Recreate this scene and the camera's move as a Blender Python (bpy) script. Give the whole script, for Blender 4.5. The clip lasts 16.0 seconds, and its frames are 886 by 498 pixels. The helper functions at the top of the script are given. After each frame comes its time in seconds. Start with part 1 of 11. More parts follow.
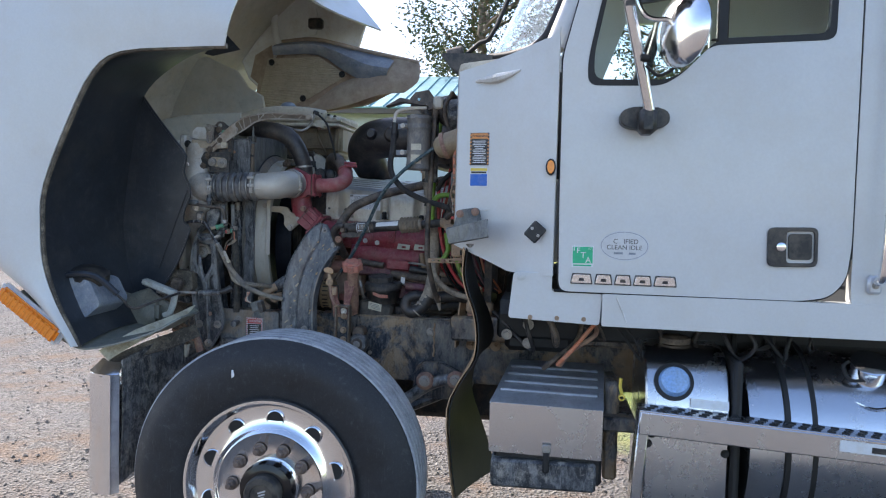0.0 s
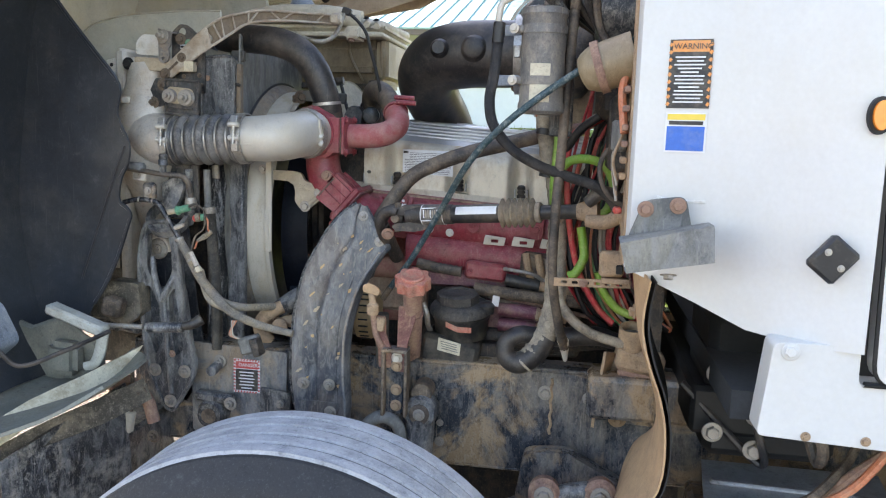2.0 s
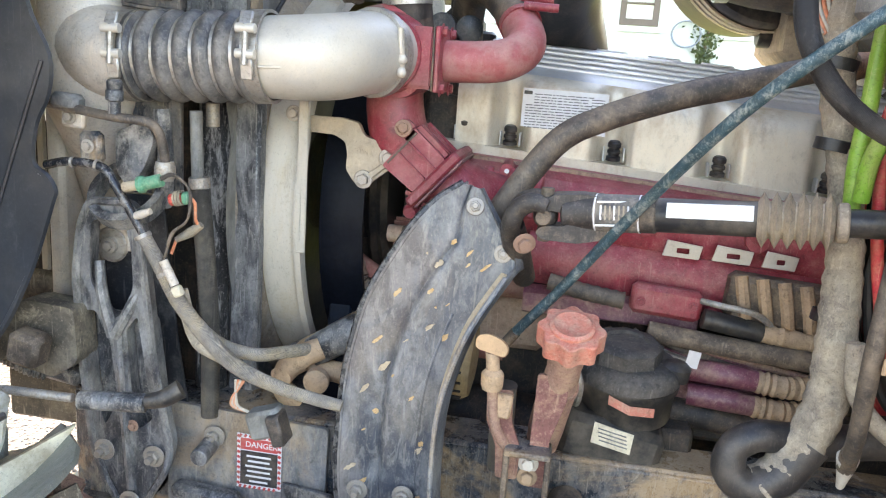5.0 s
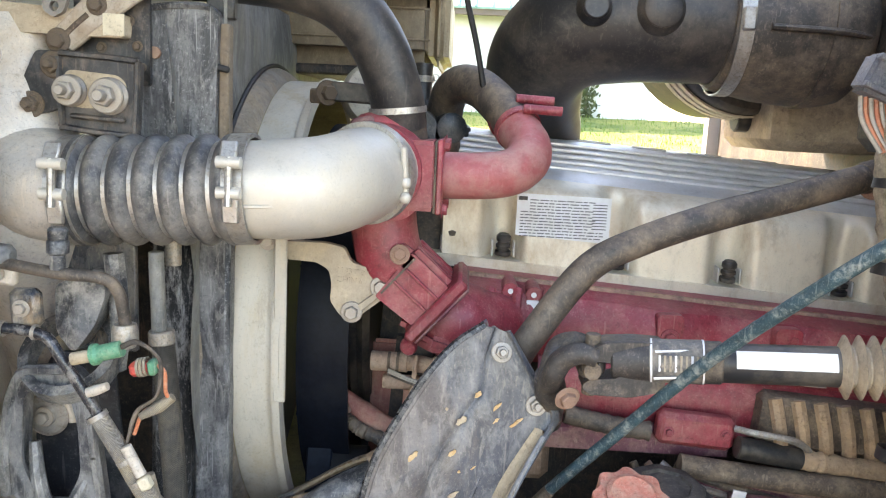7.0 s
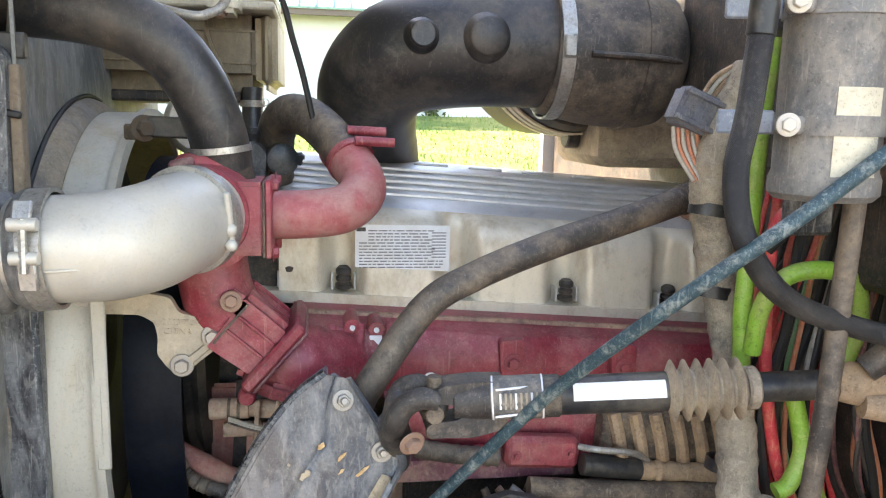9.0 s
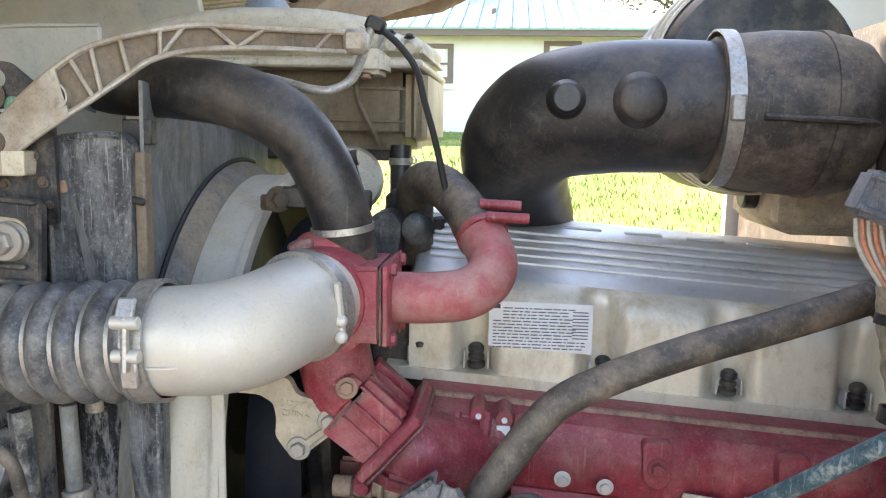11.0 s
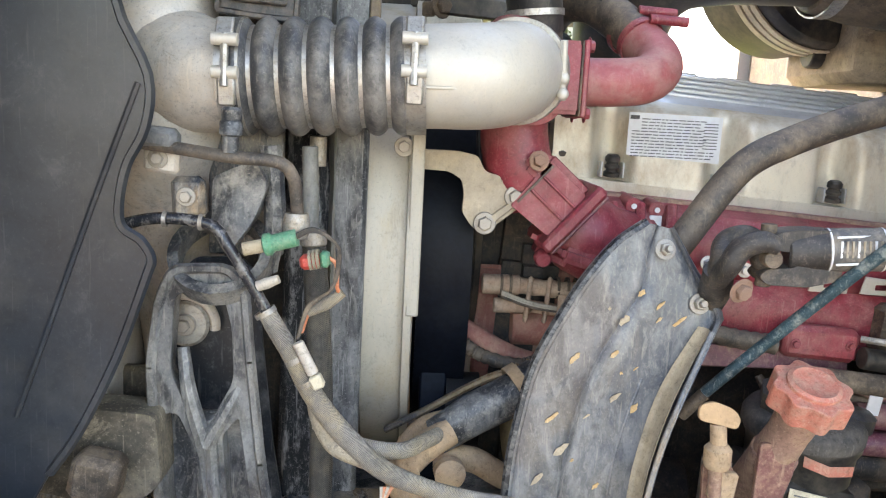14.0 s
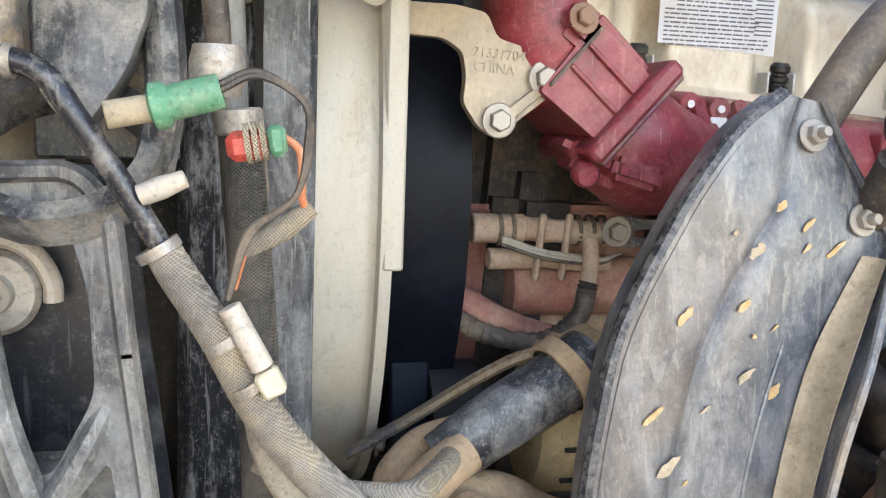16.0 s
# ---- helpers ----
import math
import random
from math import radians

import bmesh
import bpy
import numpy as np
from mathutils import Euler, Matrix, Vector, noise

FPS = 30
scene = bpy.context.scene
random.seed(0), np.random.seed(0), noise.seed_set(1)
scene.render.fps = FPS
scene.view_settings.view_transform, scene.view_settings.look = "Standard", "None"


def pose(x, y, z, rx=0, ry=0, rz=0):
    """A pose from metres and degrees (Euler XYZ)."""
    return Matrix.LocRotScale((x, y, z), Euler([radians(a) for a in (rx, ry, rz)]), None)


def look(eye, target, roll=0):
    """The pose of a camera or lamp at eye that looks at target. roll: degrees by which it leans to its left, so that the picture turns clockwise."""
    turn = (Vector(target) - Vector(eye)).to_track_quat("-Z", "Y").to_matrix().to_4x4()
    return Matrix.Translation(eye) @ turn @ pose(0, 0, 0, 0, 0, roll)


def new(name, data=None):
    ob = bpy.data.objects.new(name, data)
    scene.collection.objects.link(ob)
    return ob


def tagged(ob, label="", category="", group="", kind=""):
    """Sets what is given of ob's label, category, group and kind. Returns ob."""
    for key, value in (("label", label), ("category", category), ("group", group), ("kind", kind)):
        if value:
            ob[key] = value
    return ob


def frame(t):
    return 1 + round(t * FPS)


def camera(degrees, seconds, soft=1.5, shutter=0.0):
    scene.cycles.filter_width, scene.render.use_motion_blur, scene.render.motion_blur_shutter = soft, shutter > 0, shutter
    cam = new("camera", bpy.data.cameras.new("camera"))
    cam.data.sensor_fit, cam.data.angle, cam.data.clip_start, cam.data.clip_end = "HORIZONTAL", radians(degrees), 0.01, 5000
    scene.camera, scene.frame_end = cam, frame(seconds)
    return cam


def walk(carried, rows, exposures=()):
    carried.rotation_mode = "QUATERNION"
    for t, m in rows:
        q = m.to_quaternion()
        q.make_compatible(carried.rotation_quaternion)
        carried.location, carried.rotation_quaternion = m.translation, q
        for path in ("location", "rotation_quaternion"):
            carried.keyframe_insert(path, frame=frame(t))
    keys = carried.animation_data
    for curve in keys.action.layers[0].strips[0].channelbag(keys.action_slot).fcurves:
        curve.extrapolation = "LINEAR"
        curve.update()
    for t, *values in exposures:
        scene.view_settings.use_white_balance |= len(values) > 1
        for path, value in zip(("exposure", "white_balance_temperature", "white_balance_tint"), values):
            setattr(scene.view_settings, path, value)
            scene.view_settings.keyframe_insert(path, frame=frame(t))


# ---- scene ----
cam = camera(58.9, 16.0, soft=1.15)
PATH = [
    (0, (0.076, 0.019, 1.51), (-0.184, 1.999, 1.405), 1.5),
    (0.5, (0.007, 0.406, 1.545), (-0.29, 2.377, 1.388), 1.5),
    (1, (-0.177, 0.78, 1.561), (-0.506, 2.743, 1.36), 1.8),
    (1.5, (-0.284, 1.11, 1.574), (-0.612, 3.068, 1.327), 1.8),
    (2, (-0.359, 1.407, 1.608), (-0.676, 3.36, 1.318), 1.8),
    (2.5, (-0.502, 1.639, 1.611), (-0.791, 3.593, 1.296), 1.9),
    (3, (-0.569, 1.802, 1.592), (-0.751, 3.747, 1.164), 1.9),
    (3.5, (-0.526, 1.953, 1.571), (-0.705, 3.882, 1.075), 3.2),
    (4, (-0.521, 2.056, 1.583), (-0.776, 3.975, 1.079), 4.0),
    (4.5, (-0.621, 2.144, 1.577), (-0.929, 4.063, 1.107), 3.9),
    (5, (-0.735, 2.224, 1.576), (-1.048, 4.151, 1.14), 4.0),
    (5.2, (-0.752, 2.264, 1.592), (-1.068, 4.191, 1.16), 3.8),
    (7.3, (-0.926, 2.388, 1.672), (-0.898, 4.365, 1.371), 2.3),
    (7.5, (-0.919, 2.389, 1.663), (-0.839, 4.366, 1.377), 2.0),
    (8, (-0.913, 2.381, 1.666), (-0.695, 4.348, 1.375), 1.7),
    (8.2, (-0.916, 2.391, 1.678), (-0.632, 4.344, 1.352), 1.1),
    (10.3, (-0.816, 2.476, 1.762), (-0.488, 4.426, 1.462), 1.3),
    (10.5, (-0.808, 2.497, 1.773), (-0.638, 4.469, 1.486), 1.1),
    (11, (-0.814, 2.514, 1.794), (-0.979, 4.486, 1.501), 1.0),
    (11.5, (-0.819, 2.518, 1.809), (-1.199, 4.455, 1.489), 0.7),
    (12, (-0.83, 2.526, 1.811), (-1.304, 4.437, 1.463), 0.7),
    (12.5, (-0.844, 2.495, 1.769), (-1.319, 4.405, 1.417), 1.2),
    (13, (-0.918, 2.41, 1.713), (-1.252, 4.355, 1.388), 2.1),
    (13.5, (-1.039, 2.346, 1.607), (-1.143, 4.318, 1.288), 2.7),
    (14, (-1.159, 2.394, 1.539), (-1.081, 4.365, 1.209), 2.9),
    (14.5, (-1.261, 2.477, 1.508), (-1.001, 4.433, 1.179), 2.8),
    (15, (-1.315, 2.534, 1.481), (-0.874, 4.448, 1.106), 2.3),
    (15.5, (-1.275, 2.688, 1.418), (-0.815, 4.602, 1.064), 2.1),
    (16, (-1.25, 2.773, 1.4), (-0.831, 4.703, 1.084), 2.1),
]
walk(cam, [(t, look(eye, target, roll)) for t, eye, target, roll in PATH],
     exposures=[(0, 1.32, 6350, 15), (1.5, 2.15, 7450, 16), (3.0, 2.80, 8100, 17), (4.0, 3.05, 8150, 17), (5.0, 3.24, 8300, 17), (8.0, 3.17, 8650, 17), (11.0, 2.95, 8150, 17), (12.5, 2.95, 8250, 18), (14.5, 3.3, 8800, 17), (16.0, 3.5, 9100, 19)])

# ---- world and sun ----
SUN_AZ, SUN_EL = radians(-48), radians(38)      # azimuth from +y towards +x
world = bpy.data.worlds.new("sky")
scene.world = world
world.use_nodes = True
wn = world.node_tree.nodes
sky = wn.new("ShaderNodeTexSky")
sky.sky_type = "NISHITA"
sky.sun_disc = False
sky.sun_elevation, sky.sun_rotation = SUN_EL, SUN_AZ
sky.air_density, sky.dust_density, sky.ozone_density = 1.0, 1.0, 1.5
wn["Background"].inputs["Strength"].default_value = 0.15
world.node_tree.links.new(sky.outputs["Color"], wn["Background"].inputs["Color"])
sun_data = bpy.data.lights.new("sun", "SUN")
sun_data.energy, sun_data.angle, sun_data.color = 4.2, radians(0.53), (1.0, 0.93, 0.82)
sun = new("sun", sun_data)
sd = Vector((math.sin(SUN_AZ) * math.cos(SUN_EL), math.cos(SUN_AZ) * math.cos(SUN_EL), math.sin(SUN_EL)))
sun.matrix_world = Matrix.Translation((-8, 10, 12)) @ sd.to_track_quat("Z", "Y").to_matrix().to_4x4()


# ---- materials ----
def material(name, color, rough=0.6, metal=0.0, dust=None, amount=0.0, scale=9.0, fine=120.0, vary=0.25, bump=0.15,
             bump_dist=0.002, streak=1.0, spec=0.5, coat=0.0, edge=(0.45, 0.62), grit=None, weave=0.0, film=0.0, clay=0.0):
    """A surface with broad stains and fine grain; dust: a second colour that lies on it in patches."""
    m = bpy.data.materials.new(name)
    m.use_nodes = True
    nt = m.node_tree
    n, l = nt.nodes, nt.links
    b = n["Principled BSDF"]
    tc = n.new("ShaderNodeTexCoord")
    mp = n.new("ShaderNodeMapping")
    mp.inputs["Scale"].default_value = (1, 1, 1 / streak)
    l.new(tc.outputs["Object"], mp.inputs["Vector"])
    big, small = n.new("ShaderNodeTexNoise"), n.new("ShaderNodeTexNoise")
    big.inputs["Scale"].default_value, big.inputs["Detail"].default_value = scale, 6
    big.inputs["Roughness"].default_value = 0.65
    small.inputs["Scale"].default_value, small.inputs["Detail"].default_value = fine, 4
    l.new(mp.outputs["Vector"], big.inputs["Vector"])
    l.new(tc.outputs["Object"], small.inputs["Vector"])
    c = Vector(color[:3])
    if max(c) < 0.14:                            # deep paint under the dust
        c = c * 0.65
    shade = n.new("ShaderNodeMix")
    shade.data_type = "RGBA"
    shade.inputs["A"].default_value = (*(c * (1 - vary)), 1)
    shade.inputs["B"].default_value = (*[min(1, v * (1 + vary)) for v in c], 1)
    mixf = n.new("ShaderNodeMath")
    mixf.operation = "MULTIPLY_ADD"
    mixf.inputs[1].default_value, mixf.inputs[2].default_value = 0.5, 0.0
    add = n.new("ShaderNodeMath")
    add.operation = "ADD"
    l.new(big.outputs["Fac"], add.inputs[0])
    l.new(small.outputs["Fac"], add.inputs[1])
    l.new(add.outputs["Value"], mixf.inputs[0])
    wide = n.new("ShaderNodeMapRange")
    wide.inputs["From Min"].default_value, wide.inputs["From Max"].default_value = 0.38, 0.62
    l.new(mixf.outputs["Value"], wide.inputs["Value"])
    l.new(wide.outputs["Result"], shade.inputs["Factor"])
    last = shade.outputs["Result"]
    rough_in = b.inputs["Roughness"]
    if dust:
        ramp = n.new("ShaderNodeMapRange")
        ramp.inputs["From Min"].default_value, ramp.inputs["From Max"].default_value = edge
        ramp.inputs["To Max"].default_value = amount
        dn = n.new("ShaderNodeTexNoise")
        dn.inputs["Scale"].default_value, dn.inputs["Detail"].default_value = scale * 1.7, 9
        dn.inputs["Roughness"].default_value = 0.72
        l.new(mp.outputs["Vector"], dn.inputs["Vector"])
        l.new(dn.outputs["Fac"], ramp.inputs["Value"])
        mix = n.new("ShaderNodeMix")
        mix.data_type = "RGBA"
        mix.inputs["B"].default_value = (*dust, 1)
        l.new(ramp.outputs["Result"], mix.inputs["Factor"])
        l.new(last, mix.inputs["A"])
        last = mix.outputs["Result"]
        rr = n.new("ShaderNodeMapRange")
        rr.inputs["To Min"].default_value, rr.inputs["To Max"].default_value = rough, min(1, rough + 0.45 * amount)
        rr.inputs["From Max"].default_value = max(amount, 0.01)
        l.new(ramp.outputs["Result"], rr.inputs["Value"])
        l.new(rr.outputs["Result"], rough_in)
    else:
        rr = n.new("ShaderNodeMapRange")
        rr.inputs["To Min"].default_value, rr.inputs["To Max"].default_value = max(0.03, rough - 0.12), min(1, rough + 0.12)
        l.new(big.outputs["Fac"], rr.inputs["Value"])
        l.new(rr.outputs["Result"], rough_in)
    for k, size, lo, hi, to, st in ((film, 26, 0.47, 0.60, (0.27, 0.275, 0.28), 2.2), (film * 0.8, 75, 0.54, 0.63, (0.33, 0.32, 0.30), 3.0), (clay, 4.6, 0.50, 0.58, (0.40, 0.27, 0.155), 1.2)):
        if not k:                                # dried wash marks and patches of clay
            continue
        fm = n.new("ShaderNodeMapping")
        fm.inputs["Scale"].default_value, fm.inputs["Location"].default_value = (1, 1, 1 / st), (size, 1.7, 0.3)
        l.new(tc.outputs["Object"], fm.inputs["Vector"])
        fn = n.new("ShaderNodeTexNoise")
        fn.inputs["Scale"].default_value, fn.inputs["Detail"].default_value, fn.inputs["Roughness"].default_value = size, 8, 0.66
        fn.inputs["Distortion"].default_value = 0.9
        l.new(fm.outputs["Vector"], fn.inputs["Vector"])
        fr = n.new("ShaderNodeMapRange")
        fr.inputs["From Min"].default_value, fr.inputs["From Max"].default_value, fr.inputs["To Max"].default_value = lo, hi, k
        l.new(fn.outputs["Fac"], fr.inputs["Value"])
        fx = n.new("ShaderNodeMix")
        fx.data_type = "RGBA"
        fx.inputs["B"].default_value = (*to, 1)
        l.new(fr.outputs["Result"], fx.inputs["Factor"])
        l.new(last, fx.inputs["A"])
        last = fx.outputs["Result"]
    if grit is None:
        grit = 0.55 if dust and amount > 0.35 else 0.0
    if grit:                                     # small pale splashes and dark scuffs
        gn = n.new("ShaderNodeTexNoise")
        gn.inputs["Scale"].default_value, gn.inputs["Detail"].default_value, gn.inputs["Roughness"].default_value = scale * 4.5, 10, 0.8
        gn.inputs["Distortion"].default_value = 0.4
        l.new(mp.outputs["Vector"], gn.inputs["Vector"])
        pale = [min(0.75, 0.35 * u + 0.9 * v + 0.03) for u, v in zip(c, dust or c)]
        for lo, hi, to in ((0.56, 0.66, pale), (0.44, 0.35, [0.35 * u for u in c])):
            gr = n.new("ShaderNodeMapRange")
            gr.inputs["From Min"].default_value, gr.inputs["From Max"].default_value, gr.inputs["To Max"].default_value = lo, hi, grit
            l.new(gn.outputs["Fac"], gr.inputs["Value"])
            gm = n.new("ShaderNodeMix")
            gm.data_type = "RGBA"
            gm.inputs["B"].default_value = (*to, 1)
            l.new(gr.outputs["Result"], gm.inputs["Factor"])
            l.new(last, gm.inputs["A"])
            last = gm.outputs["Result"]
        l.new(gn.outputs["Fac"], add.inputs[1])
        # fine speckle and long thin scratches
        sp = n.new("ShaderNodeTexNoise")
        sp.inputs["Scale"].default_value, sp.inputs["Detail"].default_value, sp.inputs["Roughness"].default_value = max(fine, 150) * 1.6, 5, 0.75
        l.new(tc.outputs["Object"], sp.inputs["Vector"])
        sm = n.new("ShaderNodeMapping")
        sm.inputs["Rotation"].default_value, sm.inputs["Scale"].default_value = (0.3, 0.5, 0.2), (260, 260, 14)
        l.new(tc.outputs["Object"], sm.inputs["Vector"])
        sc = n.new("ShaderNodeTexNoise")
        sc.inputs["Scale"].default_value, sc.inputs["Detail"].default_value, sc.inputs["Distortion"].default_value = 1.0, 2, 0.6
        l.new(sm.outputs["Vector"], sc.inputs["Vector"])
        for tex, lo, hi, k, to in ((sp, 0.57, 0.66, 0.8, pale), (sp, 0.44, 0.36, 0.8, [0.3 * u for u in c]), (sc, 0.64, 0.70, 0.7, pale)):
            gr = n.new("ShaderNodeMapRange")
            gr.inputs["From Min"].default_value, gr.inputs["From Max"].default_value, gr.inputs["To Max"].default_value = lo, hi, k * grit
            l.new(tex.outputs["Fac"], gr.inputs["Value"])
            gm = n.new("ShaderNodeMix")
            gm.data_type = "RGBA"
            gm.inputs["B"].default_value = (*to, 1)
            l.new(gr.outputs["Result"], gm.inputs["Factor"])
            l.new(last, gm.inputs["A"])
            last = gm.outputs["Result"]
    height = add.outputs["Value"]
    if weave:                                    # crossed braid
        prod = None
        for turn in (0.8, -0.8):
            wm = n.new("ShaderNodeMapping")
            wm.inputs["Rotation"].default_value = (0.0, turn, 0.35)
            l.new(tc.outputs["Object"], wm.inputs["Vector"])
            wv = n.new("ShaderNodeTexWave")
            wv.inputs["Scale"].default_value, wv.inputs["Distortion"].default_value = weave, 0.6
            l.new(wm.outputs["Vector"], wv.inputs["Vector"])
            if prod is None:
                prod = wv.outputs["Fac"]
            else:
                mu = n.new("ShaderNodeMath")
                mu.operation = "MAXIMUM"
                l.new(prod, mu.inputs[0])
                l.new(wv.outputs["Fac"], mu.inputs[1])
                prod = mu.outputs["Value"]
        gm = n.new("ShaderNodeMix")
        gm.data_type, gm.blend_type = "RGBA", "MULTIPLY"
        gr = n.new("ShaderNodeMapRange")
        gr.inputs["To Min"].default_value, gr.inputs["To Max"].default_value = 0.40, 1.0
        l.new(prod, gr.inputs["Value"])
        gm.inputs["Factor"].default_value = 1.0
        l.new(last, gm.inputs["A"])
        l.new(gr.outputs["Result"], gm.inputs["B"])
        last, height = gm.outputs["Result"], prod
    l.new(last, b.inputs["Base Color"])
    b.inputs["Metallic"].default_value = metal
    b.inputs["Specular IOR Level"].default_value = spec
    b.inputs["Coat Weight"].default_value = coat
    if bump:
        bp = n.new("ShaderNodeBump")
        bp.inputs["Strength"].default_value, bp.inputs["Distance"].default_value = bump, bump_dist
        l.new(height, bp.inputs["Height"])
        l.new(bp.outputs["Normal"], b.inputs["Normal"])
    return m


DUST = (0.44, 0.36, 0.26)
CLAY = (0.48, 0.28, 0.15)
white_paint = material("white_paint", (0.60, 0.60, 0.585), 0.32, dust=(0.55, 0.50, 0.42), amount=0.25, scale=2.5, vary=0.03, bump=0.02, coat=0.3)
white_grimy = material("white_grimy", (0.72, 0.71, 0.68), 0.45, dust=(0.45, 0.38, 0.28), amount=0.6, scale=5, vary=0.06, bump=0.05)
black_gap = material("black_rubber_seal", (0.02, 0.02, 0.02), 0.6, vary=0.2)
black_plastic = material("black_plastic", (0.022, 0.023, 0.026), 0.42, dust=DUST, amount=0.18, scale=7, vary=0.2, bump=0.1)
liner_black = material("liner_plastic", (0.037, 0.045, 0.057), 0.28, dust=(0.12, 0.105, 0.09), amount=0.3, scale=4, vary=0.3, bump=0.12, grit=0.2, edge=(0.5, 0.72))
liner_brown = material("liner_dusty", (0.10, 0.085, 0.065), 0.75, dust=DUST, amount=0.4, scale=6, vary=0.25)
hood_inside = material("hood_fibreglass", (0.45, 0.44, 0.39), 0.7, dust=(0.47, 0.42, 0.32), amount=0.6, scale=4, vary=0.15, bump=0.2, grit=0.2)
hood_white_in = material("hood_flange", (0.74, 0.74, 0.72), 0.45, dust=(0.55, 0.47, 0.36), amount=0.6, scale=5, vary=0.08, grit=0.15, edge=(0.5, 0.7))
hood_brown = material("hood_lip_dirty", (0.36, 0.27, 0.20), 0.7, dust=(0.50, 0.41, 0.31), amount=0.7, scale=6, vary=0.2, grit=0.3)
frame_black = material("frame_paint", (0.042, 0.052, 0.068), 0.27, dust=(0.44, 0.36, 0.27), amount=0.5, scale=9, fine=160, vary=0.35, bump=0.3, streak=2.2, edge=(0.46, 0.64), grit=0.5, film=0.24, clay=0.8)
frame_gray = material("dusty_frame_plate", (0.13, 0.14, 0.15), 0.36, dust=(0.40, 0.34, 0.27), amount=0.8, scale=8, fine=170, vary=0.45, bump=0.3, streak=1.6, edge=(0.48, 0.66), grit=0.5, film=0.45, clay=0.5)
strip_tan = material("strip_stained", (0.15, 0.11, 0.075), 0.6, dust=(0.26, 0.20, 0.14), amount=0.7, scale=12, vary=0.3, bump=0.3, grit=0.4)
strip_cream = material("fibreglass_strip", (0.62, 0.57, 0.42), 0.6, dust=(0.36, 0.29, 0.19), amount=0.8, scale=12, vary=0.15, bump=0.2, grit=0.5)
bracket_black = material("bracket_paint", (0.085, 0.100, 0.125), 0.28, dust=(0.40, 0.35, 0.28), amount=0.4, scale=7, fine=190, vary=0.5, bump=0.22, streak=2.0, edge=(0.50, 0.70), grit=0.35, film=0.45, clay=0.14)
cast_black = material("cast_iron_black", (0.036, 0.042, 0.052), 0.34, dust=(0.46, 0.42, 0.36), amount=0.75, scale=11, fine=200, vary=0.4, bump=0.5, edge=(0.51, 0.68), grit=0.5, film=0.45)
clay_steel = material("clay_caked_steel", (0.35, 0.24, 0.155), 0.8, dust=(0.48, 0.32, 0.19), amount=0.8, scale=12, fine=150, vary=0.3, bump=0.5)
clay_rubber = material("clay_caked_rubber", (0.46, 0.29, 0.16), 0.8, dust=(0.58, 0.37, 0.21), amount=0.8, scale=5, fine=140, vary=0.2, bump=0.35, grit=0.3)
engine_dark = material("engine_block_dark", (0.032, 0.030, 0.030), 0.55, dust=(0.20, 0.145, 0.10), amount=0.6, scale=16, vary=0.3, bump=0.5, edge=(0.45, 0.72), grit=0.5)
red_paint = material("red_engine_paint", (0.27, 0.032, 0.048), 0.40, dust=(0.40, 0.20, 0.17), amount=0.6, scale=9, fine=170, vary=0.4, bump=0.3, edge=(0.46, 0.70), grit=0.5)
red_pipe_paint = material("red_pipe_paint", (0.34, 0.085, 0.085), 0.5, dust=(0.42, 0.24, 0.21), amount=0.75, scale=8, vary=0.2, bump=0.12, grit=0.25)
maroon = material("maroon_plastic", (0.15, 0.04, 0.06), 0.42, dust=(0.36, 0.23, 0.17), amount=0.6, scale=12, vary=0.3)
valve_alu = material("valve_cover_aluminium", (0.60, 0.61, 0.62), 0.36, metal=0.5, dust=(0.56, 0.52, 0.45), amount=0.6, scale=4, fine=220, vary=0.12, bump=0.1, edge=(0.42, 0.68), grit=0.25)
valve_side = material("valve_cover_side", (0.70, 0.64, 0.53), 0.42, metal=0.25, dust=(0.42, 0.27, 0.12), amount=0.75, scale=6, fine=220, vary=0.12, bump=0.12, edge=(0.50, 0.70), grit=0.25, streak=1.8)
canister_gray = material("dusty_canister", (0.15, 0.145, 0.14), 0.5, dust=(0.36, 0.31, 0.25), amount=0.7, scale=8, vary=0.25, bump=0.15, streak=1.5)
cast_alu = material("cast_aluminium", (0.60, 0.57, 0.52), 0.5, metal=0.2, dust=(0.62, 0.52, 0.39), amount=0.75, scale=8, fine=240, vary=0.18, bump=0.3, edge=(0.38, 0.68), grit=0.4)
dusty_alu = material("dust_filmed_aluminium", (0.52, 0.49, 0.45), 0.5, metal=0.2, dust=(0.52, 0.42, 0.31), amount=0.85, scale=7, fine=200, vary=0.25, bump=0.35, edge=(0.40, 0.66), grit=0.5)
pipe_alu = material("pipe_aluminium", (0.53, 0.505, 0.455), 0.44, metal=0.35, dust=(0.58, 0.51, 0.40), amount=0.75, scale=6, fine=200, vary=0.08, bump=0.12, edge=(0.40, 0.7), grit=0.2)
shroud_white = material("shroud_edge_paint", (0.45, 0.42, 0.355), 0.45, dust=(0.40, 0.31, 0.19), amount=0.6, scale=9, vary=0.08, bump=0.12, streak=3, edge=(0.5, 0.7), grit=0.3)
shroud_gray = material("shroud_gray", (0.125, 0.13, 0.132), 0.55, dust=(0.34, 0.32, 0.26), amount=0.6, scale=4, vary=0.25, streak=2, grit=0.3, film=0.4)
shroud_tan = material("shroud_stained", (0.15, 0.125, 0.10), 0.6, dust=(0.32, 0.25, 0.18), amount=0.8, scale=6, vary=0.3, streak=2.5, edge=(0.40, 0.62), grit=0.5, film=0.25)
